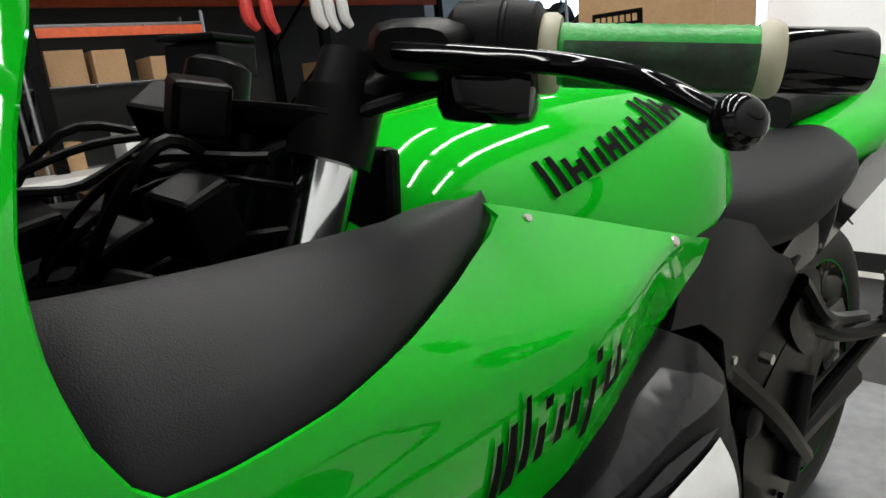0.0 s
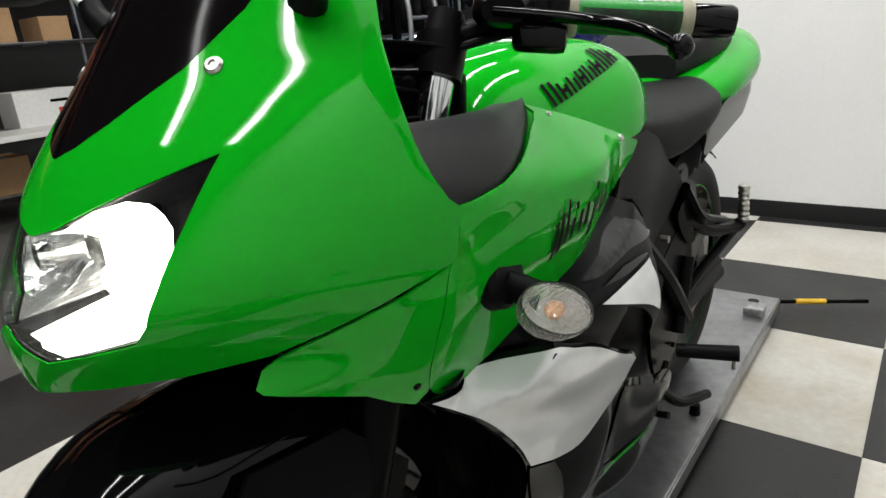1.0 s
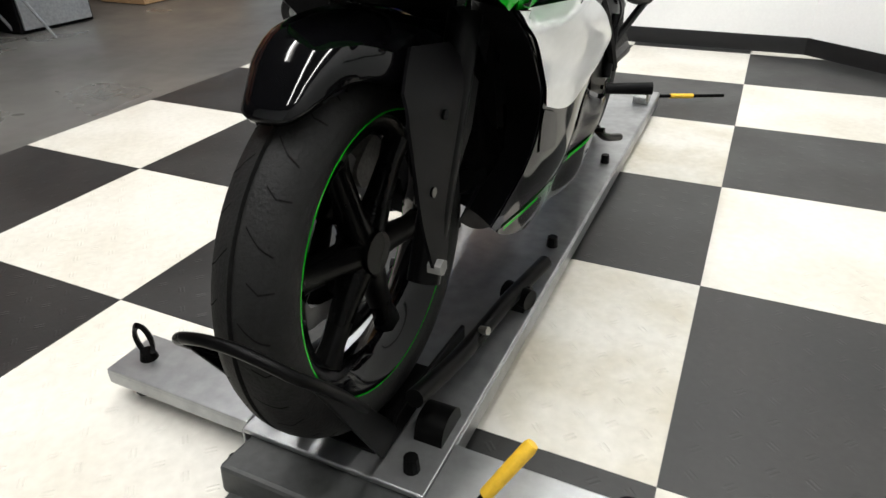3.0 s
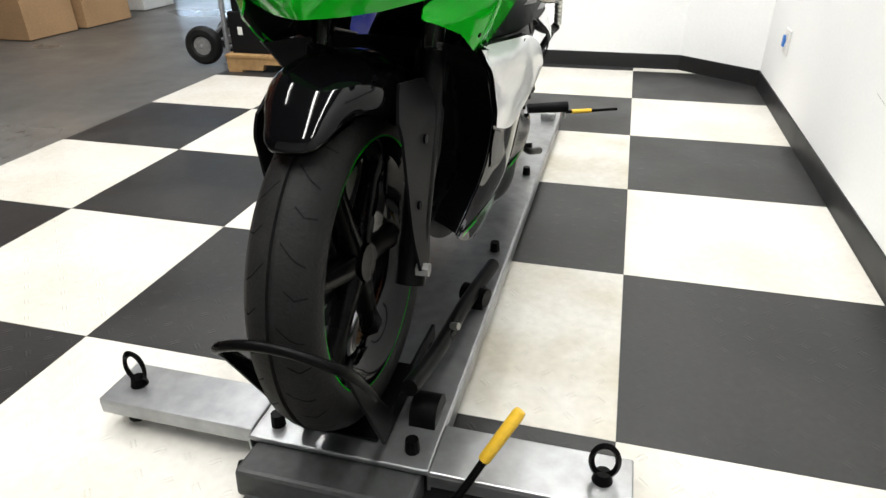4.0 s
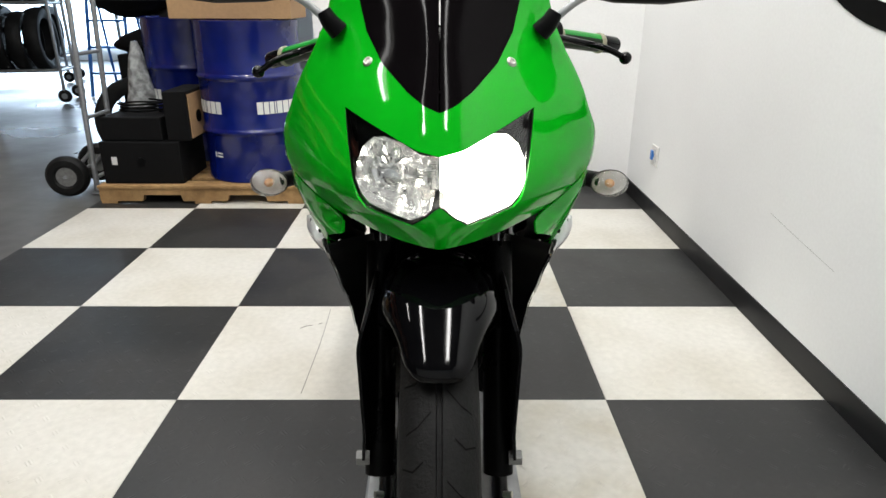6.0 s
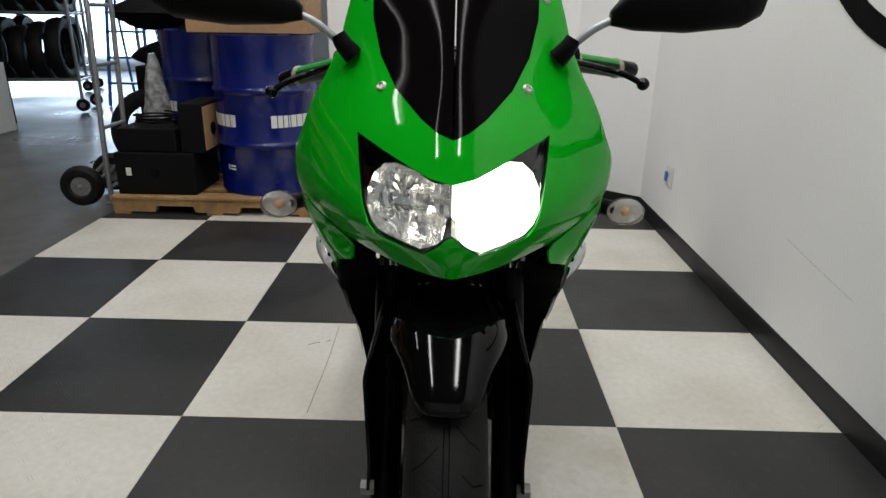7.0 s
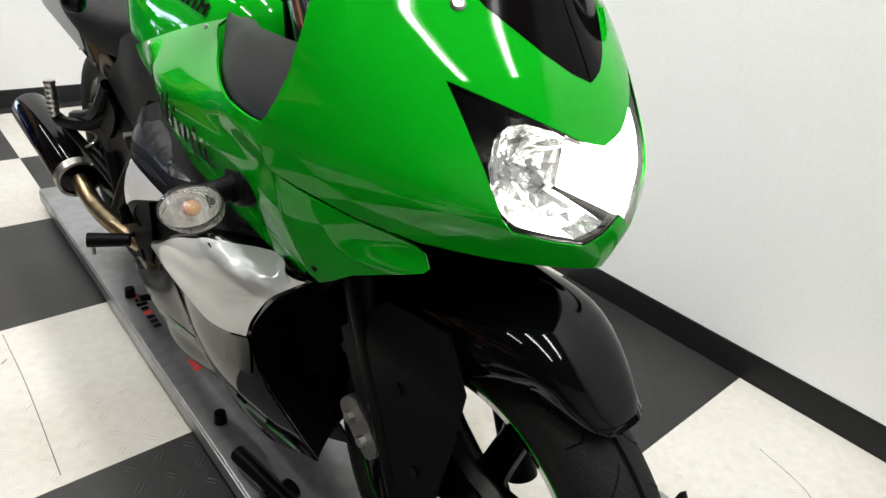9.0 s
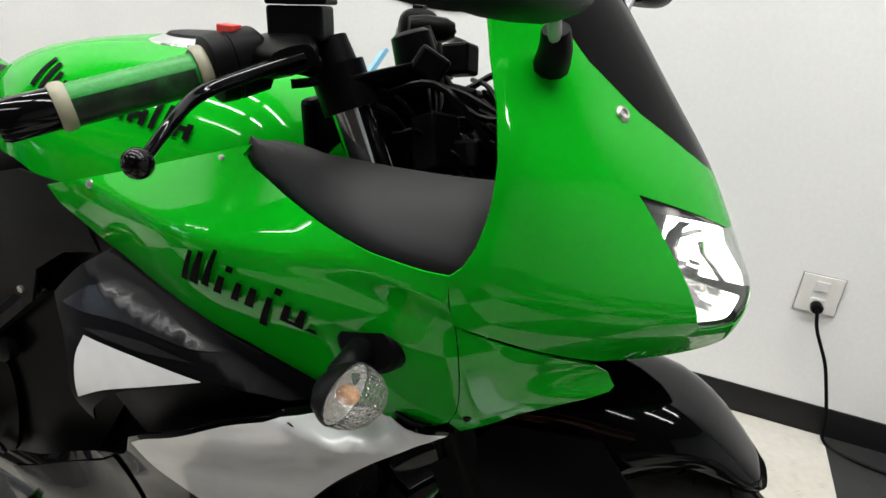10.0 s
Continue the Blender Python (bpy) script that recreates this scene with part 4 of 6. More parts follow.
fold_z = table([0.03, 0.07, 0.11, 0.15, 0.19, 0.25, 0.31, 0.39, 0.46, 0.511, 0.56], [0.710, 0.700, 0.698, 0.708, 0.730, 0.758, 0.776, 0.788, 0.808, 0.840, 0.95])


def low_w(y, z):
    """Half width of the lower fairing; its top folds inwards and tucks in behind the green panel above it."""
    u = smoothstep(0.56, 0.67, z)
    w = low_z(z) * (low_f(y) * (1 - u) + top_f(y - 1.18 * max(0.0, 0.712 - z)) * u) + 0.055 * smoothstep(0.45, 0.65, y) * smoothstep(0.50, 0.38, z)
    k = smoothstep(fold_z(y) - 0.026, fold_z(y) - 0.001, z) * smoothstep(0.05, 0.12, y)
    return w + k * (min(w, side_w(max(y, 0.03), z) - 0.010) - w)


lower = smooth_outline([(0.034, 0.712), (0.068, 0.684), (0.112, 0.646), (0.165, 0.588), (0.208, 0.528), (0.222, 0.468), (0.205, 0.412), (0.165, 0.368), (0.115, 0.330), (0.22, 0.262), (0.36, 0.215), (0.52, 0.200), (0.72, 0.205), (0.78, 0.28), (0.735, 0.392), (0.64, 0.430), (0.54, 0.475), (0.435, 0.545), (0.392, 0.606), (0.36, 0.627), (0.315, 0.650), (0.25, 0.6885), (0.192, 0.7120), (0.14, 0.7005), (0.08, 0.706)], (0, 8, 12, 18, 22), 5)
gill = smooth_outline([(0.055, 0.716), (0.12, 0.718), (0.20, 0.744), (0.26, 0.772), (0.32, 0.788), (0.40, 0.800), (0.452, 0.800), (0.487, 0.770), (0.520, 0.737), (0.485, 0.712), (0.462, 0.690), (0.454, 0.640), (0.440, 0.612), (0.422, 0.645), (0.385, 0.676), (0.333, 0.699), (0.297, 0.715), (0.264, 0.7245), (0.226, 0.7245), (0.194, 0.7150), (0.14, 0.703), (0.08, 0.708)], (0, 6, 8, 12, 19), 4)
white_field = smooth_outline([(0.038, 0.7105), (0.08, 0.704), (0.14, 0.6985), (0.190, 0.7090), (0.247, 0.6860), (0.312, 0.6475), (0.357, 0.6245), (0.384, 0.605), (0.374, 0.572), (0.348, 0.537), (0.316, 0.506), (0.270, 0.508), (0.211, 0.528), (0.168, 0.590), (0.115, 0.648), (0.071, 0.685)], (0, 3, 7, 12), 4)
fin = smooth_outline([(0.276, 0.7235), (0.345, 0.7245), (0.437, 0.7245), (0.446, 0.700), (0.442, 0.652), (0.400, 0.676), (0.335, 0.7015)], (0, 2, 4), 4)
# rear field: shade and reflection on the panel, put in as dark grey
rear_shade = smooth_outline([(0.70, 0.392), (0.62, 0.426), (0.53, 0.466), (0.475, 0.510), (0.445, 0.45), (0.44, 0.375), (0.52, 0.352), (0.66, 0.352)], (0, 3, 5), 4)
grey_1 = [(0.262, 0.748), (0.352, 0.768), (0.42, 0.780), (0.449, 0.770), (0.489, 0.741), (0.387, 0.752), (0.30, 0.749)]
grey_4 = [(0.288, 0.738), (0.353, 0.7415), (0.41, 0.737), (0.440, 0.731), (0.417, 0.730), (0.355, 0.731)]
grey_2 = [(0.214, 0.521), (0.262, 0.503), (0.285, 0.470), (0.300, 0.425), (0.238, 0.430), (0.228, 0.468)]
pin = [(0.19, 0.286), (0.36, 0.302), (0.52, 0.318), (0.68, 0.338), (0.68, 0.350), (0.52, 0.332), (0.36, 0.316), (0.19, 0.296)]
for s in (1, -1):
    lf = part("lower_fairing", skin_bm(lower, low_w, 0.009, None, (s,)), BLACK_GLOSS, bike, "gloss black lower fairing with a white field", angle=70, thick=0.003)
    part("white_field", skin_bm(white_field, low_w, 0.009, None, (s,), lift=0.005), WHITE_GLOSS, lf, "white painted field", angle=180)
    # the shaded rear field, its shade given as dark grey colour
    part("grey_field", skin_bm(rear_shade, low_w, 0.014, None, (s,), lift=0.003), GREY_GLOSS, lf, "dark grey coloured field", angle=180)
    part("grey_field", skin_bm(grey_2, low_w, 0.012, None, (s,), lift=0.003), GREY_GLOSS, lf, "dark grey coloured field", angle=180)
    part("green_pinstripe", skin_bm(pin, low_w, 0.012, None, (s,), lift=0.003), GREEN, lf, "green painted pinstripe", angle=180)
    gp = part("gill_panel", skin_bm(gill, low_w, 0.007, None, (s,)), BLACK_SATIN, bike, "satin black panel over the cooling gill", angle=70, thick=0.003)
    part("white_fin", skin_bm(fin, low_w, 0.010, None, (s,), lift=0.003), WHITE_GLOSS, gp, "white painted fin", angle=180)
    for field in (grey_1, grey_4):
        part("grey_field", skin_bm(field, low_w, 0.008, None, (s,), lift=0.003), GREY_GLOSS, gp, "dark grey coloured field", angle=180)
    part("gill_duct", skin_bm(smooth_outline([(0.10, 0.735), (0.30, 0.775), (0.46, 0.780), (0.47, 0.66), (0.46, 0.54), (0.38, 0.56), (0.20, 0.62), (0.12, 0.69)], (), 4), lambda y, z: low_w(y, z) - 0.045, 0.03, None, (s,)), BLACK_SATIN, bike, "dark duct behind the gill", angle=70, thick=0.003)
    part("frame_bar", tube_bm([(s * 0.150, 0.16, 0.690), (s * 0.172, 0.27, 0.684), (s * 0.176, 0.41, 0.650)], 0.013, 12), BLACK_METAL, bike, "black frame bar inside the gill")
    part("inner_duct", skin_bm(lower, lambda y, z: low_w(y, z) * 0.55, 0.03, None, (s,)), BLACK_SATIN, bike, angle=70, thick=0.003)

# engine mass and frame, dark between the panels
part("engine", rings_bm(seat_rows([0.16 + 0.6 * i / 8 for i in range(9)], table([0.16, 0.3, 0.76], [0.09, 0.115, 0.11]), table([0.16, 0.4, 0.76], [0.62, 0.76, 0.70]), table([0.16, 0.4, 0.76], [0.36, 0.24, 0.24]), 0.45)), BLACK_METAL, bike, "black engine block", angle=40)
# dark concave wall behind the front wheel
arch = [(0.036, 0.709), (0.068, 0.682), (0.112, 0.644), (0.165, 0.586), (0.207, 0.528), (0.220, 0.468), (0.203, 0.412), (0.163, 0.368), (0.118, 0.332)]
rows = []
for y, z in [(p.y, p.z) for p in curve_pts([(0, *p) for p in arch], 5)]:
    rows.append([Vector((t * (low_w(y, z) - 0.004), y + 0.055 * (1 - t * t), z + 0.01 * (1 - t * t))) for t in [-1 + k / 8 for k in range(17)]])
part("wheel_arch", rings_bm(rows, closed_ring=False), BLACK_SATIN, bike, "satin black wheel arch liner", angle=70)
part("radiator", box_bm(0.24, 0.03, 0.24, Matrix.Translation((0, 0.20, 0.44)) @ pose(0, 0, 0, 12)), BLACK_METAL, bike, smooth=False)
lip = [Vector((body_w(y, z) - 0.004, y, z + 0.002)) for y, z in LOW]
lip = lip[::1] + [Vector((-p.x, p.y, p.z)) for p in lip[-2::-1]]
rows = [lip, [Vector((p.x * 0.93, p.y + 0.03, p.z + 0.004)) for p in lip], [Vector((p.x * 0.8, p.y * 0.35 + 0.075, p.z * 0.4 + 0.47)) for p in lip]]
part("nose_liner", rings_bm(rows, closed_ring=False), BLACK_SATIN, bike, "satin black liner under the nose", angle=70)
part("swingarm", rings_bm([[Vector((x, y, z)) for x, z in ((0.11, zc + h), (0.13, zc), (0.11, zc - h), (-0.11, zc - h), (-0.13, zc), (-0.11, zc + h))] for y, zc, h in ((0.75, 0.42, 0.05), (0.90, 0.40, 0.04))]), BLACK_METAL, bike)
for s in (1, -1):
    part("swingarm_leg", rod_bm((s * 0.115, 0.80, 0.41), (s * 0.115, 1.30, 0.382), 0.026, seg=10), BLACK_METAL, bike)

# turn signals
for s in (1, -1):
    root = Vector((s * 0.234, 0.104, 0.812))
    tip = Vector((s * 0.294, 0.084, 0.799))
    sg = part("turn_signal", rod_bm(root - Vector((s * 0.02, -0.003, -0.002)), tip + Vector((-s * 0.020, 0.026, 0.0)), 0.013, 0.014), BLACK_SATIN, bike, "turn signal on a black stalk")
    mm = Matrix.Translation(tip) @ look((0, 0, 0), (-s * 0.06, 1, 0.04))
    part("boot", lathe_bm([(0.0, 0.005), (0.021, 0.005), (0.025, 0.001), (0.026, -0.01)], Matrix.Translation(root + Vector((s * 0.006, 0, 0))) @ pose(0, 0, 0, 0, s * 78, s * 6) @ Matrix.Diagonal((0.95, 1.30, 1, 1)), 24), BLACK_SATIN, sg)
    big = Matrix.Diagonal((1.04, 0.75, 1, 1))
    part("shell", lathe_bm([(0.0, -0.036), (0.012, -0.034), (0.023, -0.027), (0.030, -0.016), (0.0315, -0.011)], mm @ big, 36), BLACK_SATIN, sg)
    part("reflector", lathe_bm([(0.0, -0.022), (0.012, -0.020), (0.022, -0.015), (0.0295, -0.0105)], mm @ big, 24), SIGNAL_BOWL, sg, smooth=False)
    part("lens", lathe_bm([(0.0, 0.022), (0.010, 0.0205), (0.019, 0.016), (0.026, 0.008), (0.0300, -0.002), (0.0312, -0.011)], mm @ big, 48), SIGNAL_LENS, sg, "clear ribbed signal lens")
    part("amber_bulb", ball_bm(0.0085, mm @ Matrix.Translation((0, 0, -0.009)) @ Matrix.Diagonal((1, 0.9, 1.2, 1))), AMBER, sg)

# handlebars
for s in (1, -1):
    top = Vector((s * 0.102, AX_F[0] + 0.022, AX_F[1])) + FK * 0.705
    inn, out = (Vector((0.222, 0.289, 1.028)), Vector((0.316, 0.345, 1.014))) if s > 0 else (Vector((-0.217, 0.292, 1.012)), Vector((-0.307, 0.348, 0.987)))
    ball_at = Vector((0.338, 0.242, 0.995)) if s > 0 else Vector((-0.332, 0.241, 0.969))
    d = (out - inn).normalized()
    up = Vector((0, 0, 1))
    fwd = d.cross(up).normalized() * s
    fwd = fwd if fwd.y < 0 else -fwd
    up = fwd.cross(d) * (1 if fwd.cross(d).z > 0 else -1)
    bar = part("handlebar", tube_bm([top, Vector((s * 0.125, 0.245, 1.020)), inn - d * 0.05, inn], lambda t: 0.0155 - 0.004 * min(1.0, t * 1.6)), BLACK_METAL, bike, "black clip-on handlebar")
    grip = bmesh.new()
    rows = []
    for i in range(29):
        t = i / 28
        r = 0.0165 + 0.0006 * (i % 2)
        rows.append([inn + d * (0.106 * t) + (fwd * math.cos(a) + up * math.sin(a)) * r for a in [2 * math.pi * k / 20 for k in range(20)]])
    part("grip", rings_bm(rows, bm=grip), GRIP_GREEN, bar, "translucent green ribbed grip")
    mark = bmesh.new()
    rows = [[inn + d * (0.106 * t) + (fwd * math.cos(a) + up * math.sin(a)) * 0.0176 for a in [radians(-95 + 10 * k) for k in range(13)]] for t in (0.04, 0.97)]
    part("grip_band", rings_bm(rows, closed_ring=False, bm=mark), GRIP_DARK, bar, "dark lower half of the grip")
    for t, r in ((-0.005, 0.022), (0.106, 0.0195)):
        part("grip_ring", lathe_bm([(0.012, -0.006), (r - 0.002, -0.006), (r, -0.003), (r, 0.003), (r - 0.002, 0.006), (0.012, 0.006)], between(inn + d * (t - 0.001), inn + d * (t + 0.001)), 28), GRIP_RING, bar)
    part("bar_end", lathe_bm([(0.0, -0.024), (0.0150, -0.024), (0.0165, -0.020), (0.0165, 0.018), (0.0145, 0.0225), (0.0, 0.024)], between(inn + d * 0.111, inn + d * 0.149), 28), BLACK_GLOSS, bar)
    sw = part("switch_housing", rings_bm([[inn + d * t + (fwd * (math.copysign(abs(math.cos(a)) ** 0.7, math.cos(a)) * r * 1.05) + up * (math.copysign(abs(math.sin(a)) ** 0.7, math.sin(a)) * r * 1.1)) for a in [2 * math.pi * k / 24 for k in range(24)]] for t, r in ((-0.062, 0.012), (-0.060, 0.020), (-0.055, 0.025), (-0.030, 0.0265), (-0.029, 0.0255), (-0.027, 0.0255), (-0.026, 0.0265), (-0.012, 0.0255), (-0.009, 0.021))]), BLACK_SATIN, bar, "black switch housing", angle=45)
    part("switch_screw", rod_bm(inn - d * 0.045 + fwd * 0.026, inn - d * 0.045 + fwd * 0.0285, 0.005, seg=12), BLACK_METAL, sw)
    part("switch_button", box_bm(0.014, 0.016, 0.008, Matrix.Translation(inn - d * 0.036 + up * 0.025)), RED_PLASTIC if s < 0 else BLACK_SATIN, sw, smooth=False, bevel=0.001)
    perch = inn - d * 0.072
    if s > 0:
        part("switch_pod", rings_bm([[inn + d * t - up * 0.021 + fwd * (0.012 + 0.020 * k * math.copysign(abs(math.cos(a)) ** 0.5, math.cos(a))) + up * (0.017 * k * math.copysign(abs(math.sin(a)) ** 0.5, math.sin(a))) for a in [2 * math.pi * j / 24 for j in range(24)]] for t, k in ((-0.062, 0.7), (-0.058, 0.95), (-0.05, 1.0), (-0.018, 1.0), (-0.010, 0.9), (-0.008, 0.6))]), BLACK_GLOSS, bar, "black lower switch pod", angle=45)
    part("lever_perch", rings_bm([[perch + fwd * (0.012 + f) + d * (u * k) + up * (v * k) for u, v in smooth_outline([(-0.024, -0.012), (0.024, -0.012), (0.024, 0.014), (-0.024, 0.014)], (), 4)] for f, k in ((-0.03, 0.9), (-0.01, 1.1), (0.018, 1.0), (0.030, 0.7))]), BLACK_METAL, bar, "black lever perch", angle=45)
    lev_pts = [perch + fwd * 0.035 + d * -0.01, inn + fwd * 0.040 - d * 0.03 - up * 0.002, inn + fwd * 0.050 + d * 0.015 - up * 0.005, (inn + fwd * 0.050 + d * 0.015 - up * 0.005).lerp(ball_at, 0.55) + fwd * 0.004 + up * 0.004, ball_at]
    rows = []
    C = curve_pts(lev_pts, 8)
    for i, c in enumerate(C):
        f = i / (len(C) - 1)
        w, h = 0.0105 - 0.004 * f, 0.0065 - 0.001 * f
        rows.append([c + fwd * (w * math.cos(a)) + up * (h * math.sin(a)) for a in [2 * math.pi * k / 14 for k in range(14)]])
    part("lever", rings_bm(rows), BLACK_GLOSS, bar, "black lever with a ball end")
    part("lever_ball", ball_bm(0.0115, Matrix.Translation(ball_at + d * 0.003)), BLACK_GLOSS, bar)
# brake fluid box, instruments, ignition lock, clamps and hoses
res = part("fluid_reservoir", box_bm(0.062, 0.050, 0.030, Matrix.Translation((-0.128, 0.245, 1.040)) @ pose(0, 0, 0, -4, 3, 22)), BLACK_SATIN, bike, "black brake fluid reservoir", smooth=False, bevel=0.003)
part("reservoir_lid", box_bm(0.066, 0.054, 0.006, Matrix.Translation((-0.128, 0.245, 1.071)) @ pose(0, 0, 0, -4, 3, 22)), GREY_COVER, res, smooth=False, bevel=0.002)
part("top_clamp", prism_bm(smooth_outline([(-0.132, 0.212), (-0.07, 0.185), (0.0, 0.178), (0.07, 0.185), (0.132, 0.212), (0.125, 0.245), (0.05, 0.240), (-0.05, 0.240), (-0.125, 0.245)], (), 4), 0.018, lambda u, v, w: (u * 0.92, v - 0.012 - 0.1 * (w), 0.992 + w - 0.35 * (v - 0.22))), BLACK_METAL, bike, "black top fork clamp", smooth=False, bevel=0.004)
part("ignition_lock", lathe_bm([(0.0, 0.03), (0.016, 0.03), (0.022, 0.026), (0.024, 0.0), (0.024, -0.03)], Matrix.Translation((0, 0.185, 1.020)) @ pose(0, 0, 0, -20), 28), BLACK_METAL, bike, "black ignition lock")
part("key_tag", box_bm(0.030, 0.004, 0.040, Matrix.Translation((-0.084, 0.205, 1.000)) @ pose(0, 0, 0, 35, 15, 40)), CYAN_TAG, bike, "pale blue paper key tag", smooth=False)
inst = part("instrument_panel", rings_bm([[Vector((w * math.copysign(abs(math.cos(a)) ** 0.6, math.cos(a)), y, z + h * math.copysign(abs(math.sin(a)) ** 0.7, math.sin(a)))) for a in [2 * math.pi * k / 28 for k in range(28)]] for y, z, w, h in ((-0.02, 1.000, 0.05, 0.03), (0.000, 1.005, 0.085, 0.042), (0.024, 1.010, 0.10, 0.046), (0.032, 1.012, 0.094, 0.042), (0.028, 1.012, 0.088, 0.038))]), BLACK_SATIN, bike, "black instrument panel", angle=50)
for x, r in ((-0.055, 0.028), (0.03, 0.034), (0.085, 0.016)):
    part("dial", lathe_bm([(0.0, 0.002), (r - 0.004, 0.002), (r - 0.002, 0.006), (r, 0.004), (r, 0.0)], Matrix.Translation((x * 0.85, 0.030, 1.012)) @ pose(0, 0, 0, -90), 32), BLACK_GLOSS, inst)
CABLES = (((0.11, 0.225, 0.995), (0.08, 0.175, 0.985), (0.055, 0.16, 0.93), (0.04, 0.165, 0.84)),
          ((-0.11, 0.23, 0.985), (-0.08, 0.175, 0.975), (-0.055, 0.16, 0.92), (-0.04, 0.165, 0.84)),
          ((-0.14, 0.25, 1.0), (-0.10, 0.20, 1.005), (-0.05, 0.165, 0.97), (-0.03, 0.16, 0.90)),
          ((0.17, 0.262, 1.018), (0.12, 0.215, 1.005), (0.06, 0.18, 0.985), (0.0, 0.15, 0.94), (-0.03, 0.13, 0.88)))
rnd = random.Random(21)
for k in range(12):
    x0, x1 = rnd.uniform(-0.12, 0.12), rnd.uniform(-0.10, 0.10)
    y0, y1 = rnd.uniform(0.12, 0.20), rnd.uniform(0.0, 0.10)
    z0 = rnd.uniform(0.94, 1.005)
    part("cable", tube_bm([(x0, y0, z0), ((x0 + x1) / 2 + rnd.uniform(-0.03, 0.03), (y0 + y1) / 2, z0 + rnd.uniform(-0.03, 0.02)), (x1, y1, z0 - rnd.uniform(0.03, 0.09)), (x1 * 0.8, y1 + 0.02, 0.85)], rnd.uniform(0.0022, 0.004), 6, 6), BLACK_METAL, bike)
for pts in CABLES:
    part("cable", tube_bm(pts, 0.0045, 8), BLACK_SATIN, bike)
for x, y, z, w, h, t in ((0.03, 0.10, 0.94, 0.035, 0.03, 20), (-0.05, 0.09, 0.94, 0.04, 0.03, -15), (0.085, 0.085, 0.92, 0.03, 0.04, 35), (-0.02, 0.06, 0.955, 0.035, 0.025, 8), (-0.07, 0.12, 0.95, 0.04, 0.06, -25), (0.08, 0.13, 0.96, 0.035, 0.045, 18), (0.02, 0.14, 0.97, 0.04, 0.05, 6), (-0.03, 0.165, 1.02, 0.035, 0.03, 30), (0.045, 0.15, 1.02, 0.03, 0.035, -12)):
    part("wiring_connector", box_bm(w, 0.035, h, Matrix.Translation((x, y, z - h / 2)) @ pose(0, 0, 0, t, 12, t)), BLACK_METAL, bike, smooth=False, bevel=0.004)
part("headstock_shroud", box_bm(0.20, 0.016, 0.15, Matrix.Translation((0, 0.246, 0.83)) @ pose(0, 0, 0, -6)), BLACK_SATIN, bike, "black shroud behind the fork", smooth=False, bevel=0.006)
part("steering_stem", rod_bm((0, 0.165, 0.76), (0, 0.205, 1.0), 0.034), BLACK_METAL, bike)
part("lower_clamp", prism_bm(smooth_outline([(-0.13, 0.105), (0.13, 0.105), (0.12, 0.165), (-0.12, 0.165)], (), 4), 0.03, lambda u, v, w: (u, v, 0.80 + w)), BLACK_METAL, bike, smooth=False, bevel=0.004)
part("dash_liner", rings_bm([[Vector((x, y, z)) for x, z in ((-hw, zt), (-hw * 0.95, zb), (hw * 0.95, zb), (hw, zt))] for y, hw, zt, zb in ((-0.03, 0.155, 0.97, 0.84), (0.10, 0.168, 0.945, 0.82), (0.20, 0.165, 0.94, 0.80), (0.285, 0.150, 0.94, 0.80))], closed_ring=False), BLACK_SATIN, bike, "dark well round the fork", angle=30)

# mirrors
for s in (1, -1):
    foot, knee_pt = Vector((s * 0.158, 0.0, 1.062)), Vector((s * 0.228, -0.005, 1.108))
    mr = part("mirror_mount", tube_bm([foot - Vector((s * 0.012, -0.004, 0.012)), foot + Vector((s * 0.0, 0, 0.002)), foot + Vector((s * 0.008, 0, 0.016))], lambda t: 0.015 - 0.004 * t), BLACK_SATIN, bike, "black mirror on a stalk")
    part("stalk", tube_bm([foot, foot.lerp(knee_pt, 0.5) + Vector((0, 0, 0.006)), knee_pt], 0.0055), GREY_STEEL, mr)
    rows = []
    for t, w, h, zc in ((-0.012, 0.012, 0.010, 1.106), (0.0, 0.022, 0.018, 1.112), (0.02, 0.040, 0.034, 1.124), (0.09, 0.050, 0.046, 1.134), (0.16, 0.046, 0.044, 1.140), (0.185, 0.034, 0.034, 1.144), (0.195, 0.014, 0.016, 1.148)):
        rows.append([Vector((s * (0.225 + t), -0.008 + 0.85 * w * math.copysign(abs(math.cos(a)) ** 0.6, math.cos(a)), zc + h * math.copysign(abs(math.sin(a)) ** 0.7, math.sin(a)))) for a in [2 * math.pi * k / 28 for k in range(28)]])
    part("mirror_shell", rings_bm(rows), BLACK_SATIN, mr, "black mirror housing", angle=60)
    part("mirror_glass", prism_bm(smooth_outline([(0.245, 1.10), (0.30, 1.094), (0.385, 1.104), (0.405, 1.14), (0.39, 1.17), (0.30, 1.166), (0.245, 1.14)], (), 4), 0.002, lambda u, v, w, s=s: (s * u, 0.036 + w, v)), CHROME, mr, "mirror glass", smooth=False)

# windscreen and fairing bolts
def surf_bolt(x, z, r=0.0075, mat=STEEL):
    y = on_front(x, z)[0]
    e = 0.004
    for s in (1, -1):
        n = Vector((1, -(body_w(y + e, z) - body_w(y - e, z)) / (2 * e), -(body_w(y, z + e) - body_w(y, z - e)) / (2 * e))).normalized()
        p = Vector((x, y, z))
        n, p = Vector((s * n.x, n.y, n.z)), Vector((s * p.x, p.y, p.z))
        b = part("fairing_bolt", lathe_bm([(0.0, 0.0015), (r * 0.42, 0.0015), (r * 0.45, 0.003), (r * 0.7, 0.0032), (r, 0.001), (r, -0.003)], between(p, p + n * 0.0001), 20), mat, bike)
surf_bolt(0.100, 1.013)
surf_bolt(0.130, 1.130)
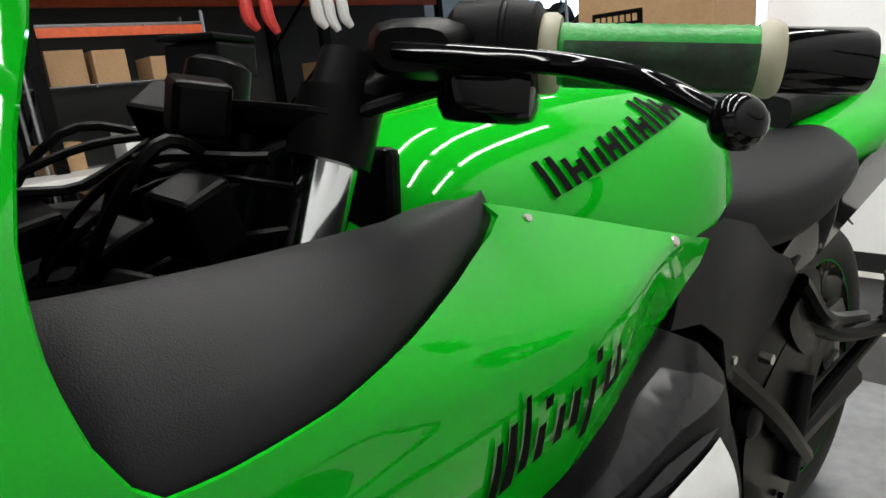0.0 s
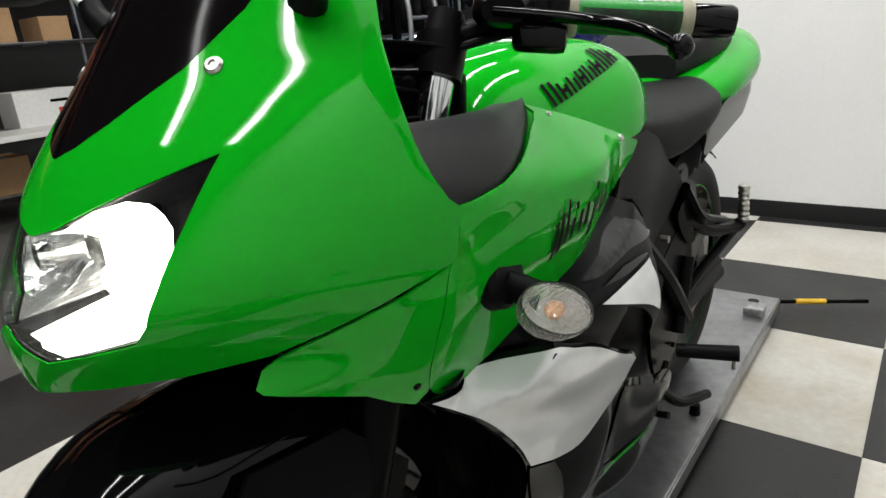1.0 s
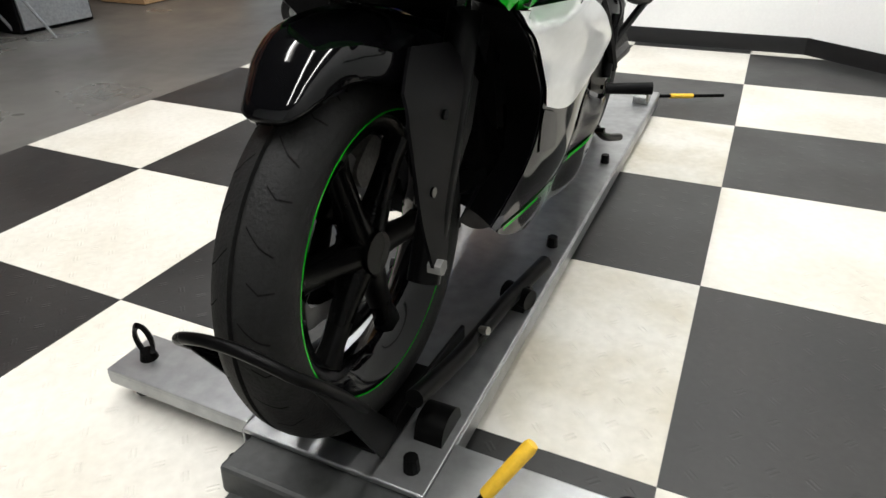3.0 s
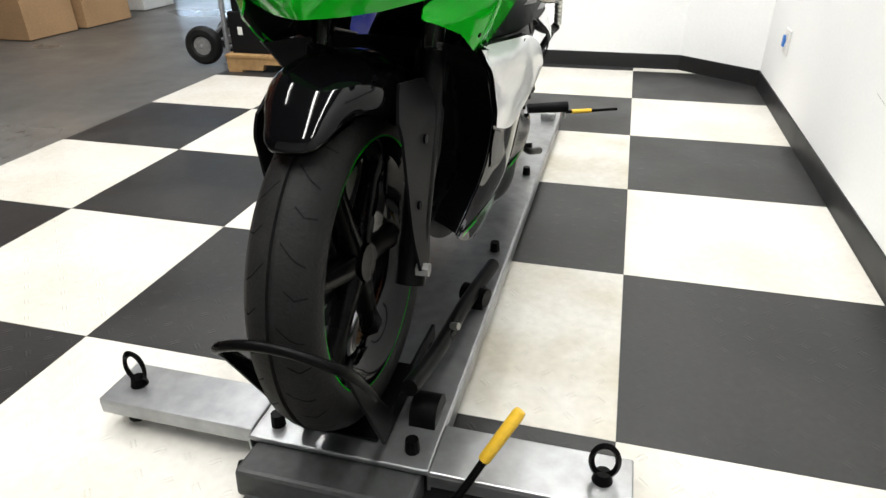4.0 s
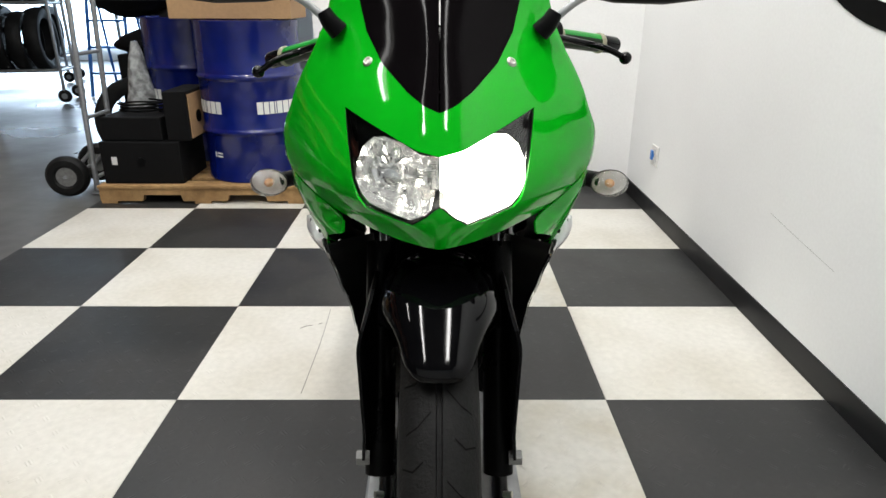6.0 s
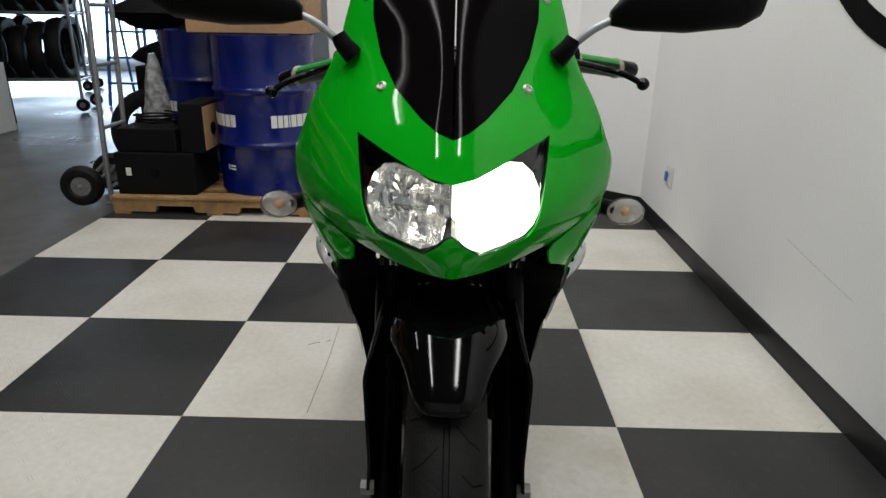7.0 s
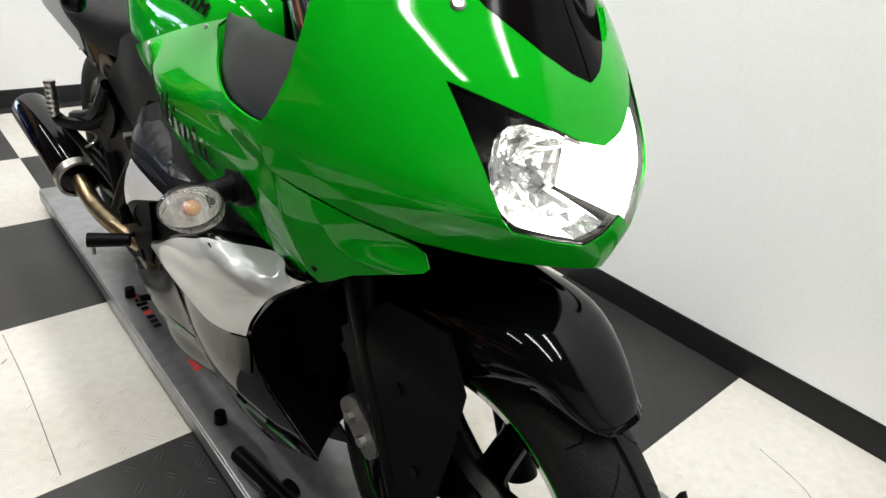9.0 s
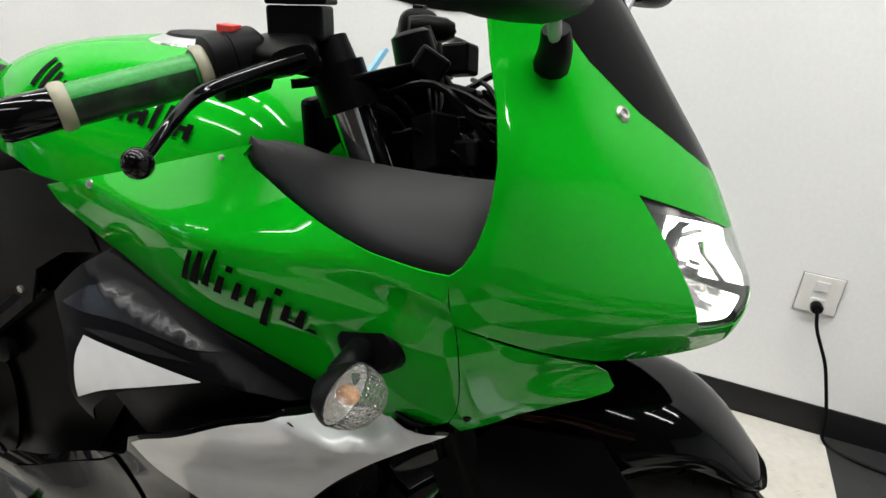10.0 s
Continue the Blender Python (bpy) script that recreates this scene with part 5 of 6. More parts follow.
for s in (1, -1):
    for y, z, r in ((0.456, 0.876, 0.005), (0.300, 0.928, 0.0035), (0.022, 0.737, 0.004)):
        x = side_w(y, z)
        part("fairing_bolt", lathe_bm([(0.0, 0.0022), (r * 0.8, 0.0018), (r, 0.0), (r, -0.003)], Matrix.Translation((s * x, y, z)) @ pose(0, 0, 0, 0, s * (62 if z > 0.8 else 110), 0), 16), STEEL if z > 0.8 else BLACK_SATIN, bike)

# exhaust, pegs and levers
can_a, can_b = Vector((-0.178, 1.16, 0.40)), Vector((-0.198, 1.50, 0.49))
can = part("exhaust_can", lathe_bm([(0.0, -0.175), (0.028, -0.175), (0.042, -0.170), (0.049, -0.155), (0.049, 0.160), (0.045, 0.170), (0.028, 0.175), (0.0, 0.16)], between(can_a, can_b), 36), BLACK_GLOSS, bike, "black exhaust can")
part("can_band", lathe_bm([(0.044, -0.012), (0.0515, -0.012), (0.0515, 0.012), (0.044, 0.012)], between(can_a, can_a + (can_b - can_a) * 0.08), 36), STEEL, can, "polished band")
part("exhaust_pipe", tube_bm([can_a + (can_b - can_a) * 0.02, (-0.172, 1.08, 0.365), (-0.16, 0.95, 0.36), (-0.115, 0.84, 0.335), (-0.05, 0.76, 0.31)], 0.021, 16), BRONZE, bike, "heat-tinted bronze exhaust pipe")
part("rear_brake_spring", tube_bm([(-0.165 + 0.012 * math.cos(a), 1.02 + 0.02 * a / 9 + 0.012 * math.sin(a), 0.47 + 0.006 * a) for a in [0.7 * k for k in range(26)]], 0.0025, 6, 2), STEEL, bike)
for s in (1, -1):
    rows = []
    for i in range(15):
        t = i / 14
        r = 0.011 + 0.0022 * (i % 2)
        rows.append([Vector((s * 0.205, 1.165 - 0.012 * t, 0.565 + 0.085 * t)) + Vector((math.cos(a) * r, math.sin(a) * r, 0)) for a in [2 * math.pi * k / 14 for k in range(14)]])
    part("passenger_peg", rings_bm(rows), STEEL, bike, "folded ribbed metal passenger peg", angle=30)
    part("peg_bracket", tube_bm([(s * 0.135, 0.92, 0.64), (s * 0.165, 1.03, 0.58), (s * 0.19, 1.14, 0.555), (s * 0.20, 1.165, 0.56)], 0.014, 10), BLACK_METAL, bike, "black peg bracket")
    part("rider_peg", rod_bm((s * 0.17, 0.825, 0.388), (s * (0.279 if s > 0 else 0.243), 0.862, 0.390), 0.014, 0.016), BLACK_SATIN, bike, "black rubber rider peg")
    part("peg_feeler", rod_bm((s * (0.272 if s > 0 else 0.236), 0.858, 0.388), (s * (0.272 if s > 0 else 0.236), 0.858, 0.356), 0.004, seg=8), STEEL, bike)
    part("foot_lever", tube_bm([(s * 0.160, 0.80, 0.37), (s * 0.168, 0.73, 0.335), (s * 0.172, 0.69, 0.325), (s * 0.205, 0.685, 0.328)], 0.007, 10), BLACK_METAL, bike, "black foot lever")
    part("heel_plate", skin_bm(smooth_outline([(0.74, 0.52), (0.80, 0.58), (0.90, 0.62), (0.98, 0.56), (0.95, 0.46), (0.90, 0.36), (0.80, 0.33), (0.75, 0.40)], (), 4), lambda y, z: 0.148, 0.03, None, (s,)), BLACK_METAL, bike, "dark cast foot plate", angle=60, thick=0.008)
    part("peg_hanger", tube_bm([(s * 0.150, 0.88, 0.46), (s * 0.165, 1.02, 0.50), (s * 0.19, 1.14, 0.548)], 0.011, 10), BLACK_METAL, bike, "black passenger peg hanger")
    part("hanger_plate", skin_bm(smooth_outline([(0.86, 0.66), (0.95, 0.68), (1.02, 0.60), (0.96, 0.57), (0.90, 0.60)], (), 4), lambda y, z: 0.155, 0.03, None, (s,)), BLACK_METAL, bike, angle=60, thick=0.008)
    part("master_cylinder", rod_bm((s * 0.155, 0.88, 0.40), (s * 0.155, 0.93, 0.55), 0.014, seg=12), BLACK_SATIN, bike)
    for yy, zz in ((0.82, 0.50), (0.90, 0.44), (0.86, 0.38)):
        part("plate_bolt", rod_bm((s * 0.150, yy, zz), (s * 0.158, yy, zz), 0.006, seg=6), BLACK_METAL, bike, angle=20)
    part("subframe_tube", tube_bm([(s * 0.12, 0.72, 0.60), (s * 0.13, 0.90, 0.72), (s * 0.12, 1.15, 0.82)], 0.014, 10), BLACK_METAL, bike)
    part("frame_bolt", rod_bm((s * 0.150, 0.775, 0.635), (s * 0.166, 0.775, 0.635), 0.007, seg=10), STEEL, bike)
part("side_stand", tube_bm([(0.14, 0.78, 0.33), (0.17, 0.86, 0.25), (0.19, 1.00, 0.20)], 0.011, 10), BLACK_METAL, bike)
part("rear_hugger", rings_bm([[Vector((hw * math.sin(t), AX_R[0] + (0.335 - 0.02 * t * t) * math.cos(a), AX_R[1] + (0.335 - 0.02 * t * t) * math.sin(a))) for t in [-1.2 + 0.3 * k for k in range(9)]] for a, hw in [(radians(60 + 8 * i), 0.075) for i in range(14)]], closed_ring=False), BLACK_SATIN, bike, "black rear hugger", angle=70, thick=0.003)
part("battery_box", rings_bm(seat_rows([0.70 + 0.06 * i for i in range(9)], table([0.70, 1.2], [0.11, 0.085]), table([0.70, 1.2], [0.78, 0.84]), table([0.70, 0.9, 1.2], [0.40, 0.50, 0.74]), 0.4)), BLACK_METAL, bike, angle=40)
for s in (1, -1):
    part("chain_guard", skin_bm([(0.86, 0.47), (1.25, 0.45), (1.34, 0.40), (1.30, 0.37), (0.86, 0.36)], lambda y, z: 0.125, 0.05, None, (s,)), BLACK_SATIN, bike, angle=60, thick=0.006)
part("shock", rod_bm((0, 0.88, 0.45), (0, 0.90, 0.72), 0.035), BLACK_METAL, bike)

# dark marks on tank and fairing, drawn as plain strokes
def tank_side(y, z):
    zt, zb = tank_top(y), 0.80 + 0.075 * smoothstep(0.43, 0.60, y)
    sa = min(1.0, max(0.0, (z - zb) / (zt - zb))) ** (1 / 0.80)
    return tank_w(y) * max(0.0, 1 - sa * sa) ** 0.31


def stroke_skin(name, a, b, u0, u1, v0, v1, lean, surface, side, parent, mat, taper=1.0, step=0.0035, lift=0.0030):
    """A slanted bar on a surface: u runs from a to b in the side view, v across it."""
    A, B = Vector(a), Vector(b)
    d = (B - A)
    n = Vector((-d.y, d.x)).normalized()
    n = n if n.y > 0 else -n

    def at(u, v):
        p = A + d * (u + lean * v / d.length) + n * v
        return (p.x, p.y)
    mid = (u0 + u1) / 2
    w = (u1 - u0) / 2
    pts = [at(mid - w, v0), at(mid + w, v0), at(mid + w * taper, v1), at(mid - w * taper, v1)]
    return part(name, skin_bm(pts, surface, step, None, (side,), lift=lift), mat, parent, angle=180)


for s in (1, -1):
    a, b = ((0.362, 0.927), (0.558, 0.968)) if s > 0 else ((0.572, 0.958), (0.358, 0.928))
    for k in range(8):
        tall = 0.027 if k in (0, 6) else 0.020
        stroke_skin("tank_mark", a, b, k / 8, (k + 0.26) / 8, 0.0, tall, 0.0, tank_side, s, bike, INK)
        stroke_skin("tank_mark", a, b, (k + 0.52) / 8, (k + 0.80) / 8, 0.0, tall * (0.75 if k % 3 else 0.95), 0.0, tank_side, s, bike, INK)
        if k % 2:
            stroke_skin("tank_mark", a, b, (k + 0.26) / 8, (k + 0.56) / 8, 0.007, 0.012, 0.0, tank_side, s, bike, INK)
    a, b = ((0.184, 0.806), (0.312, 0.834)) if s > 0 else ((0.300, 0.830), (0.160, 0.806))
    for u0, u1, v0, v1, tp in ((0.00, 0.06, -0.004, 0.034, 0.55), (0.07, 0.15, -0.002, 0.038, 0.5), (0.17, 0.23, 0.002, 0.046, 0.5), (0.27, 0.33, 0.0, 0.022, 0.8), (0.31, 0.36, 0.029, 0.036, 1.0), (0.40, 0.46, 0.0, 0.023, 0.7), (0.50, 0.57, 0.0, 0.024, 0.7), (0.63, 0.69, -0.018, 0.022, 0.7), (0.67, 0.72, 0.028, 0.036, 1.0), (0.76, 0.82, 0.0, 0.022, 0.8), (0.86, 0.93, 0.0, 0.024, 0.6), (0.81, 0.90, 0.0, 0.005, 1.0), (0.94, 1.04, 0.001, 0.006, 0.5)):
        stroke_skin("fairing_mark", a, b, u0, u1, v0, v1, 0.25 if s < 0 else 0.30, side_w, s, bike, INK, tp)

# ---- the wheeled stand ----
SX = -0.48
stand = thing("motorcycle_stand", (SX, 0, 0), "aluminium rolling motorcycle stand with front wheel chock", "motorcycle stand")
TOPZ = 0.074
part("deck", box_bm(0.34, 2.18, 0.012, Matrix.Translation((0, 0.83, TOPZ - 0.012))), ALU, stand, "scuffed aluminium deck plate", smooth=False, bevel=0.003)
for s in (1, -1):
    wy = -0.205 if s > 0 else -0.190
    part("deck_lip", box_bm(0.006, 2.18, 0.040, Matrix.Translation((s * 0.170, 0.83, TOPZ - 0.046))), ALU, stand, smooth=False, bevel=0.002)
    wing = part("wing", box_bm(0.335, 0.115, 0.010, Matrix.Translation((s * 0.338, wy, TOPZ - 0.008))), ALU, stand, "aluminium outrigger arm", smooth=False, bevel=0.003)
    part("wing_lip", box_bm(0.335, 0.006, 0.028, Matrix.Translation((s * 0.338, wy - 0.055, TOPZ - 0.032))), ALU, wing, smooth=False, bevel=0.002)
    eye = part("tie_eye", lathe_bm([(0.026, -0.006), (0.032, 0.0), (0.026, 0.006), (0.020, 0.0)], Matrix.Translation((s * 0.455, wy, TOPZ + 0.045)) @ pose(0, 0, 0, 90, 0, 0) @ Matrix.Diagonal((0.82, 1.25, 1, 1)), 28, closed=True), BLACK_METAL, stand, "black tie-down eye bolt")
    part("eye_base", cyl_bm(0.018, 0.02, Matrix.Translation((s * 0.455, wy, TOPZ + 0.010)), 0.013), BLACK_METAL, eye)
    for y in (-0.21, 1.85):
        x = s * 0.46 if y < 0 else s * 0.13
        cst = part("caster", lathe_bm([(0.0, -0.011), (0.022, -0.011), (0.025, -0.006), (0.025, 0.006), (0.022, 0.011), (0.0, 0.011)], Matrix.Translation((x, y, 0.025)) @ pose(0, 0, 0, 0, 90, 25), 24), BLACK_METAL, stand, "small black caster wheel")
        part("caster_fork", box_bm(0.034, 0.03, 0.034, Matrix.Translation((x, y + 0.01, 0.030))), STEEL, cst, smooth=False, bevel=0.003)
    for y in (-0.22, 0.53, 1.10):
        part("deck_bolt", cyl_bm(0.014, 0.026, Matrix.Translation((s * 0.130, y, TOPZ + 0.013)), 0.012, 10), BLACK_METAL, stand)
# wheel chock hoop and its legs
hoop = [(s * x, y, z) for s, line in ((-1, 1), (1, -1)) for x, y, z in [(0.084, -0.262, 0.220), (0.092, -0.325, 0.305), (0.096, -0.372, 0.362), (0.086, -0.392, 0.386), (0.055, -0.400, 0.402), (0.02, -0.402, 0.409)][::line]]
part("chock_hoop", tube_bm(hoop, 0.0080), BLACK_METAL, stand, "black steel wheel chock hoop")
for s in (1, -1):
    part("chock_leg", prism_bm(smooth_outline([(-0.378, 0.360), (-0.350, 0.352), (-0.245, 0.205), (-0.185, 0.120), (-0.172, 0.076), (-0.222, 0.076), (-0.280, 0.180), (-0.345, 0.300)], (0, 1, 4, 5), 3), 0.007, lambda u, v, w, s=s: (s * (0.074 + w + 0.06 * max(0.0, v - 0.08)), u, v)), BLACK_METAL, stand, "black steel leg plate of the chock", smooth=False, bevel=0.002)
    part("chock_foot", prism_bm(smooth_outline([(-0.165, 0.074), (-0.085, 0.074), (-0.092, 0.098), (-0.112, 0.112), (-0.140, 0.112), (-0.158, 0.098)], (0, 1), 3), 0.050, lambda u, v, w, s=s: (s * (0.105 + w), u, v)), BLACK_METAL, stand, "black rubber chock foot", angle=40)
    part("arm_clamp", prism_bm(smooth_outline([(0.235, 0.074), (0.300, 0.074), (0.294, 0.100), (0.270, 0.118), (0.244, 0.104)], (0, 1), 3), 0.045, lambda u, v, w, s=s: (s * (0.112 + w), u, v)), BLACK_METAL, stand, "black clamp block", angle=40)
for s in (1, -1):
    part("chock_arm", tube_bm([(s * 0.108, -0.16, 0.16), (s * 0.115, 0.0, 0.125), (s * 0.128, 0.20, 0.115), (s * 0.150, 0.40, 0.105)], 0.0165), BLACK_METAL, stand, "black steel chock arm")
    part("arm_pivot", rod_bm((s * 0.105, 0.27, 0.10), (s * 0.165, 0.25, 0.10), 0.022), BLACK_METAL, stand)
    part("arm_bolt", rod_bm((s * 0.125, 0.075, 0.135), (s * 0.142, 0.07, 0.14), 0.008, seg=8), STEEL, stand)
part("cradle_plate", box_bm(0.13, 0.22, 0.005, Matrix.Translation((0, -0.11, 0.0755))), BLACK_METAL, stand, smooth=False, bevel=0.002)
for s in (1, -1):
    part("cradle_side", prism_bm([(-0.20, 0.08), (0.10, 0.08), (0.10, 0.115), (-0.05, 0.125), (-0.17, 0.12)], 0.008, lambda u, v, w, s=s: (s * (0.074 + w), u, v)), BLACK_METAL, stand, "black steel cradle side", smooth=False, bevel=0.002)
housing_r = part("roller_housing", box_bm(0.318, 0.095, 0.058, Matrix.Translation((0, -0.292, 0.004)) @ pose(0, 0, 0, -6)), HOUSING_GREY, stand, "worn dark grey roller housing", smooth=False, bevel=0.008)
part("axle_bolt", rod_bm((-0.158, -0.29, 0.03), (-0.178, -0.29, 0.03), 0.009, seg=6), BLACK_METAL, stand, angle=20)
for x in (-0.12, 0.125):
    part("housing_foot", box_bm(0.045, 0.02, 0.016, Matrix.Translation((x, -0.345, 0.001))), HOUSING_GREY, housing_r, smooth=False, bevel=0.003)
lever_line = [(0.160, -0.29, 0.030), (0.195, -0.288, 0.030), (0.225, -0.278, 0.050), (0.268, -0.240, 0.118)]
part("lock_lever", tube_bm(lever_line, 0.007), BLACK_METAL, stand, "bent black lock lever")
part("lever_grip", lathe_bm([(0.0, -0.5), (0.0095, -0.5), (0.0105, -0.48), (0.0112, 0.42), (0.009, 0.49), (0.0, 0.5)], between((0.262, -0.245, 0.110), (0.314, -0.200, 0.192)) @ Matrix.Diagonal((1, 1, 0.107, 1)), 20), YELLOW, stand, "yellow lever grip")
rear_a, rear_b = Vector((0.13, 1.93, 0.05)), Vector((0.41, 2.12, 0.03))
part("rear_lever", rod_bm(rear_a, rear_b, 0.007), BLACK_METAL, stand)
part("rear_lever_grip", rod_bm(rear_a.lerp(rear_b, 0.28), rear_a.lerp(rear_b, 0.58), 0.010), YELLOW, stand, "yellow lever grip")
# printed marks on the deck
rnd = random.Random(9)
for row, (x, y0, y1, n, h) in enumerate(((-0.118, 1.10, 0.92, 8, 0.018), (-0.086, 1.05, 0.82, 12, 0.013), (-0.100, 0.76, 0.71, 3, 0.020))):
    for i in range(n):
        f0, f1 = i / n, (i + 0.72) / n
        yy0, yy1 = y0 + (y1 - y0) * f0, y0 + (y1 - y0) * f1
        red = row == 2 or (row == 0 and i in (0, 4))
        hh = h * (1.5 if row == 0 and i == 2 else 1.0)
        part("printed_mark", box_bm(hh, abs(yy1 - yy0), 0.0008, Matrix.Translation((x, (yy0 + yy1) / 2, TOPZ))), RED_INK if red else INK, stand, smooth=False)
part("side_box", box_bm(0.06, 0.06, 0.028, Matrix.Translation((0.125, 1.76, TOPZ))), FILM, stand, smooth=False, bevel=0.004)

part("end_hole", cyl_bm(0.018, 0.001, Matrix.Translation((0.10, 1.86, TOPZ + 0.001))), BLACK_METAL, stand)

# ---- wall fittings ----
def outlet(name, y, z, label, rim):
    ob = part(name, box_bm(0.098, 0.008, 0.106, Matrix.Translation((WX - 0.004, y, z - 0.053)) @ pose(0, 0, 0, 0, 0, 90)), WHITE_PLASTIC, smooth=False, bevel=0.002)
    tagged(ob, label, "wall outlet", kind="structure")
    for dz in (-0.024, 0.024):
        part("socket", box_bm(0.034, 0.004, 0.028, Matrix.Translation((WX - 0.0095, y, z + dz - 0.014)) @ pose(0, 0, 0, 0, 0, 90)), WHITE_CARD, ob, smooth=False, bevel=0.003)
    part("plate_rim", tube_bm([(WX - 0.003, y - 0.050, z - 0.054), (WX - 0.003, y + 0.050, z - 0.054), (WX - 0.003, y + 0.050, z + 0.054), (WX - 0.003, y - 0.050, z + 0.054)], 0.0022, 6, 1, True), rim, ob)
    return ob


outlet("outlet_1", -0.515, 0.415, "white double wall outlet with a plug in it", GREY_STEEL)
cord = thing("power_cord", (WX - 0.02, -0.515, 0.385), "black plug and power cord hanging to the floor", "power cord")
part("plug", lathe_bm([(0.0, 0.02), (0.012, 0.02), (0.016, 0.012), (0.014, -0.014), (0.006, -0.024)], pose(0, 0, 0, 0, -90, 0), 16), BLACK_SATIN, cord)
part("cord", tube_bm([(-0.02, 0.0, 0.0), (-0.035, -0.012, -0.05), (-0.030, -0.057, -0.14), (-0.018, -0.085, -0.22), (-0.02, -0.108, -0.30), (-0.03, -0.125, -0.379), (-0.08, -0.22, -0.38), (-0.12, -0.5, -0.38)], 0.0045, 8), BLACK_SATIN, cord)
sw = outlet("outlet_2", 2.35, 0.325, "white wall outlet with a small blue tag", WHITE_CARD)
part("blue_tag", box_bm(0.03, 0.012, 0.05, Matrix.Translation((WX - 0.014, 2.37, 0.30)) @ pose(0, 0, 0, 0, 0, 90)), BLUE_TAG, sw, smooth=False, bevel=0.003)

# ---- pallet with drums and boxes ----
PX0, PX1, PY0, PY1, PZ = -2.42, -1.26, 2.53, 3.70, 0.105
pallet = thing("pallet", ((PX0 + PX1) / 2, (PY0 + PY1) / 2, 0), "rough pine pallet with notched stringers on the floor", "pallet")
pw, pd = PX1 - PX0, PY1 - PY0
for k in range(7):
    y = -pd / 2 + 0.05 + k * (pd - 0.10) / 6
    part("deck_board", box_bm(pw + random.uniform(-0.01, 0.01), 0.115, 0.017, Matrix.Translation((0, y, PZ - 0.017))), PALLET_WOOD, pallet, smooth=False, bevel=0.002)
for y in (-pd / 2 + 0.02, 0.0, pd / 2 - 0.02):
    prof = [(-pw / 2, 0.014), (-0.34, 0.014), (-0.33, 0.05), (-0.12, 0.05), (-0.11, 0.014), (0.14, 0.014), (0.15, 0.05), (0.36, 0.05), (0.37, 0.014), (pw / 2, 0.014), (pw / 2, PZ - 0.018), (-pw / 2, PZ - 0.018)]
    part("stringer", prism_bm(prof, 0.038, lambda u, v, w, y=y: (u, y - 0.019 + w, v)), PALLET_WOOD, pallet, smooth=False)
for x in (-pw / 2 + 0.05, 0, pw / 2 - 0.05):
    part("bottom_board", box_bm(0.09, pd, 0.014, Matrix.Translation((x, 0, 0))), PALLET_WOOD, pallet, smooth=False)


def drum(x, y, turn):
    """A steel drum with two rolled hoops, rims, bung and a white block mark."""
    d = thing("oil_drum", (x, y, PZ), "glossy blue steel oil drum with white markings on a pallet", "drum", "drums on the pallet")
    R, Hh = 0.288, 0.88
    prof = [(0.0, 0.012), (R - 0.006, 0.012), (R - 0.004, 0.0), (R + 0.003, 0.004), (R + 0.003, 0.012), (R, 0.018)]
    for z in (0.285, 0.585):
        prof += [(R, z - 0.022), (R + 0.004, z - 0.014), (R + 0.011, z - 0.005), (R + 0.011, z + 0.005), (R + 0.004, z + 0.014), (R, z + 0.022)]
    prof += [(R, Hh - 0.018), (R + 0.003, Hh - 0.012), (R + 0.004, Hh - 0.002), (R - 0.004, Hh), (R - 0.008, Hh - 0.014), (0.0, Hh - 0.016)]
    shell = part("shell", lathe_bm(prof, None, 56), BLUE_DRUM, d, angle=40)
    part("bung", cyl_bm(0.03, 0.02, Matrix.Translation((0.15, -0.1, Hh - 0.008))), STEEL, d)

    def wrap(a0, a1, z0, z1, slant=0.0):
        rows = [[Vector(((R + 0.0015) * math.cos(radians(a)), (R + 0.0015) * math.sin(radians(a)), z)) for z in (z0, z1)] for a in np.linspace(a0, a1, 5)]
        return rings_bm(rows, closed_ring=False)
    for start in (turn, turn - 86):
        a = start
        for w in (7.5, 6.5, 6.0, 2.6, 7.5, 8.5, 8.0):
            part("white_mark", wrap(a, a + w - 1.0, 0.388, 0.455), WHITE_CARD, shell)
            a += w
        a = start + 28
        for w, h in ((4.0, 0.030), (9.5, 0.010)):
            part("white_mark", wrap(a, a + w - 1.4, 0.142, 0.142 + h), WHITE_CARD, shell)
            a += w
        part("white_mark", wrap(start + 32, start + 40, 0.160, 0.170), WHITE_CARD, shell)
    return d


drum(-1.590, 2.87, 289)
drum(-2.10, 3.38, 283)
part_card = thing("cardboard_box", (-1.62, 2.90, PZ + 0.884), "brown cardboard box with a dark printed panel on a drum", "box")
part("carton", box_bm(0.66, 0.42, 0.46), CARD, part_card, smooth=False, bevel=0.004)
part("printed_panel", box_bm(0.26, 0.002, 0.12, Matrix.Translation((-0.12, -0.2112, 0.11))), INK, part_card, smooth=False)
for i in range(7):
    part("printed_bar", box_bm(0.022, 0.002, 0.03, Matrix.Translation((-0.22 + i * 0.032, -0.2128, 0.18))), CARD, part_card, smooth=False)

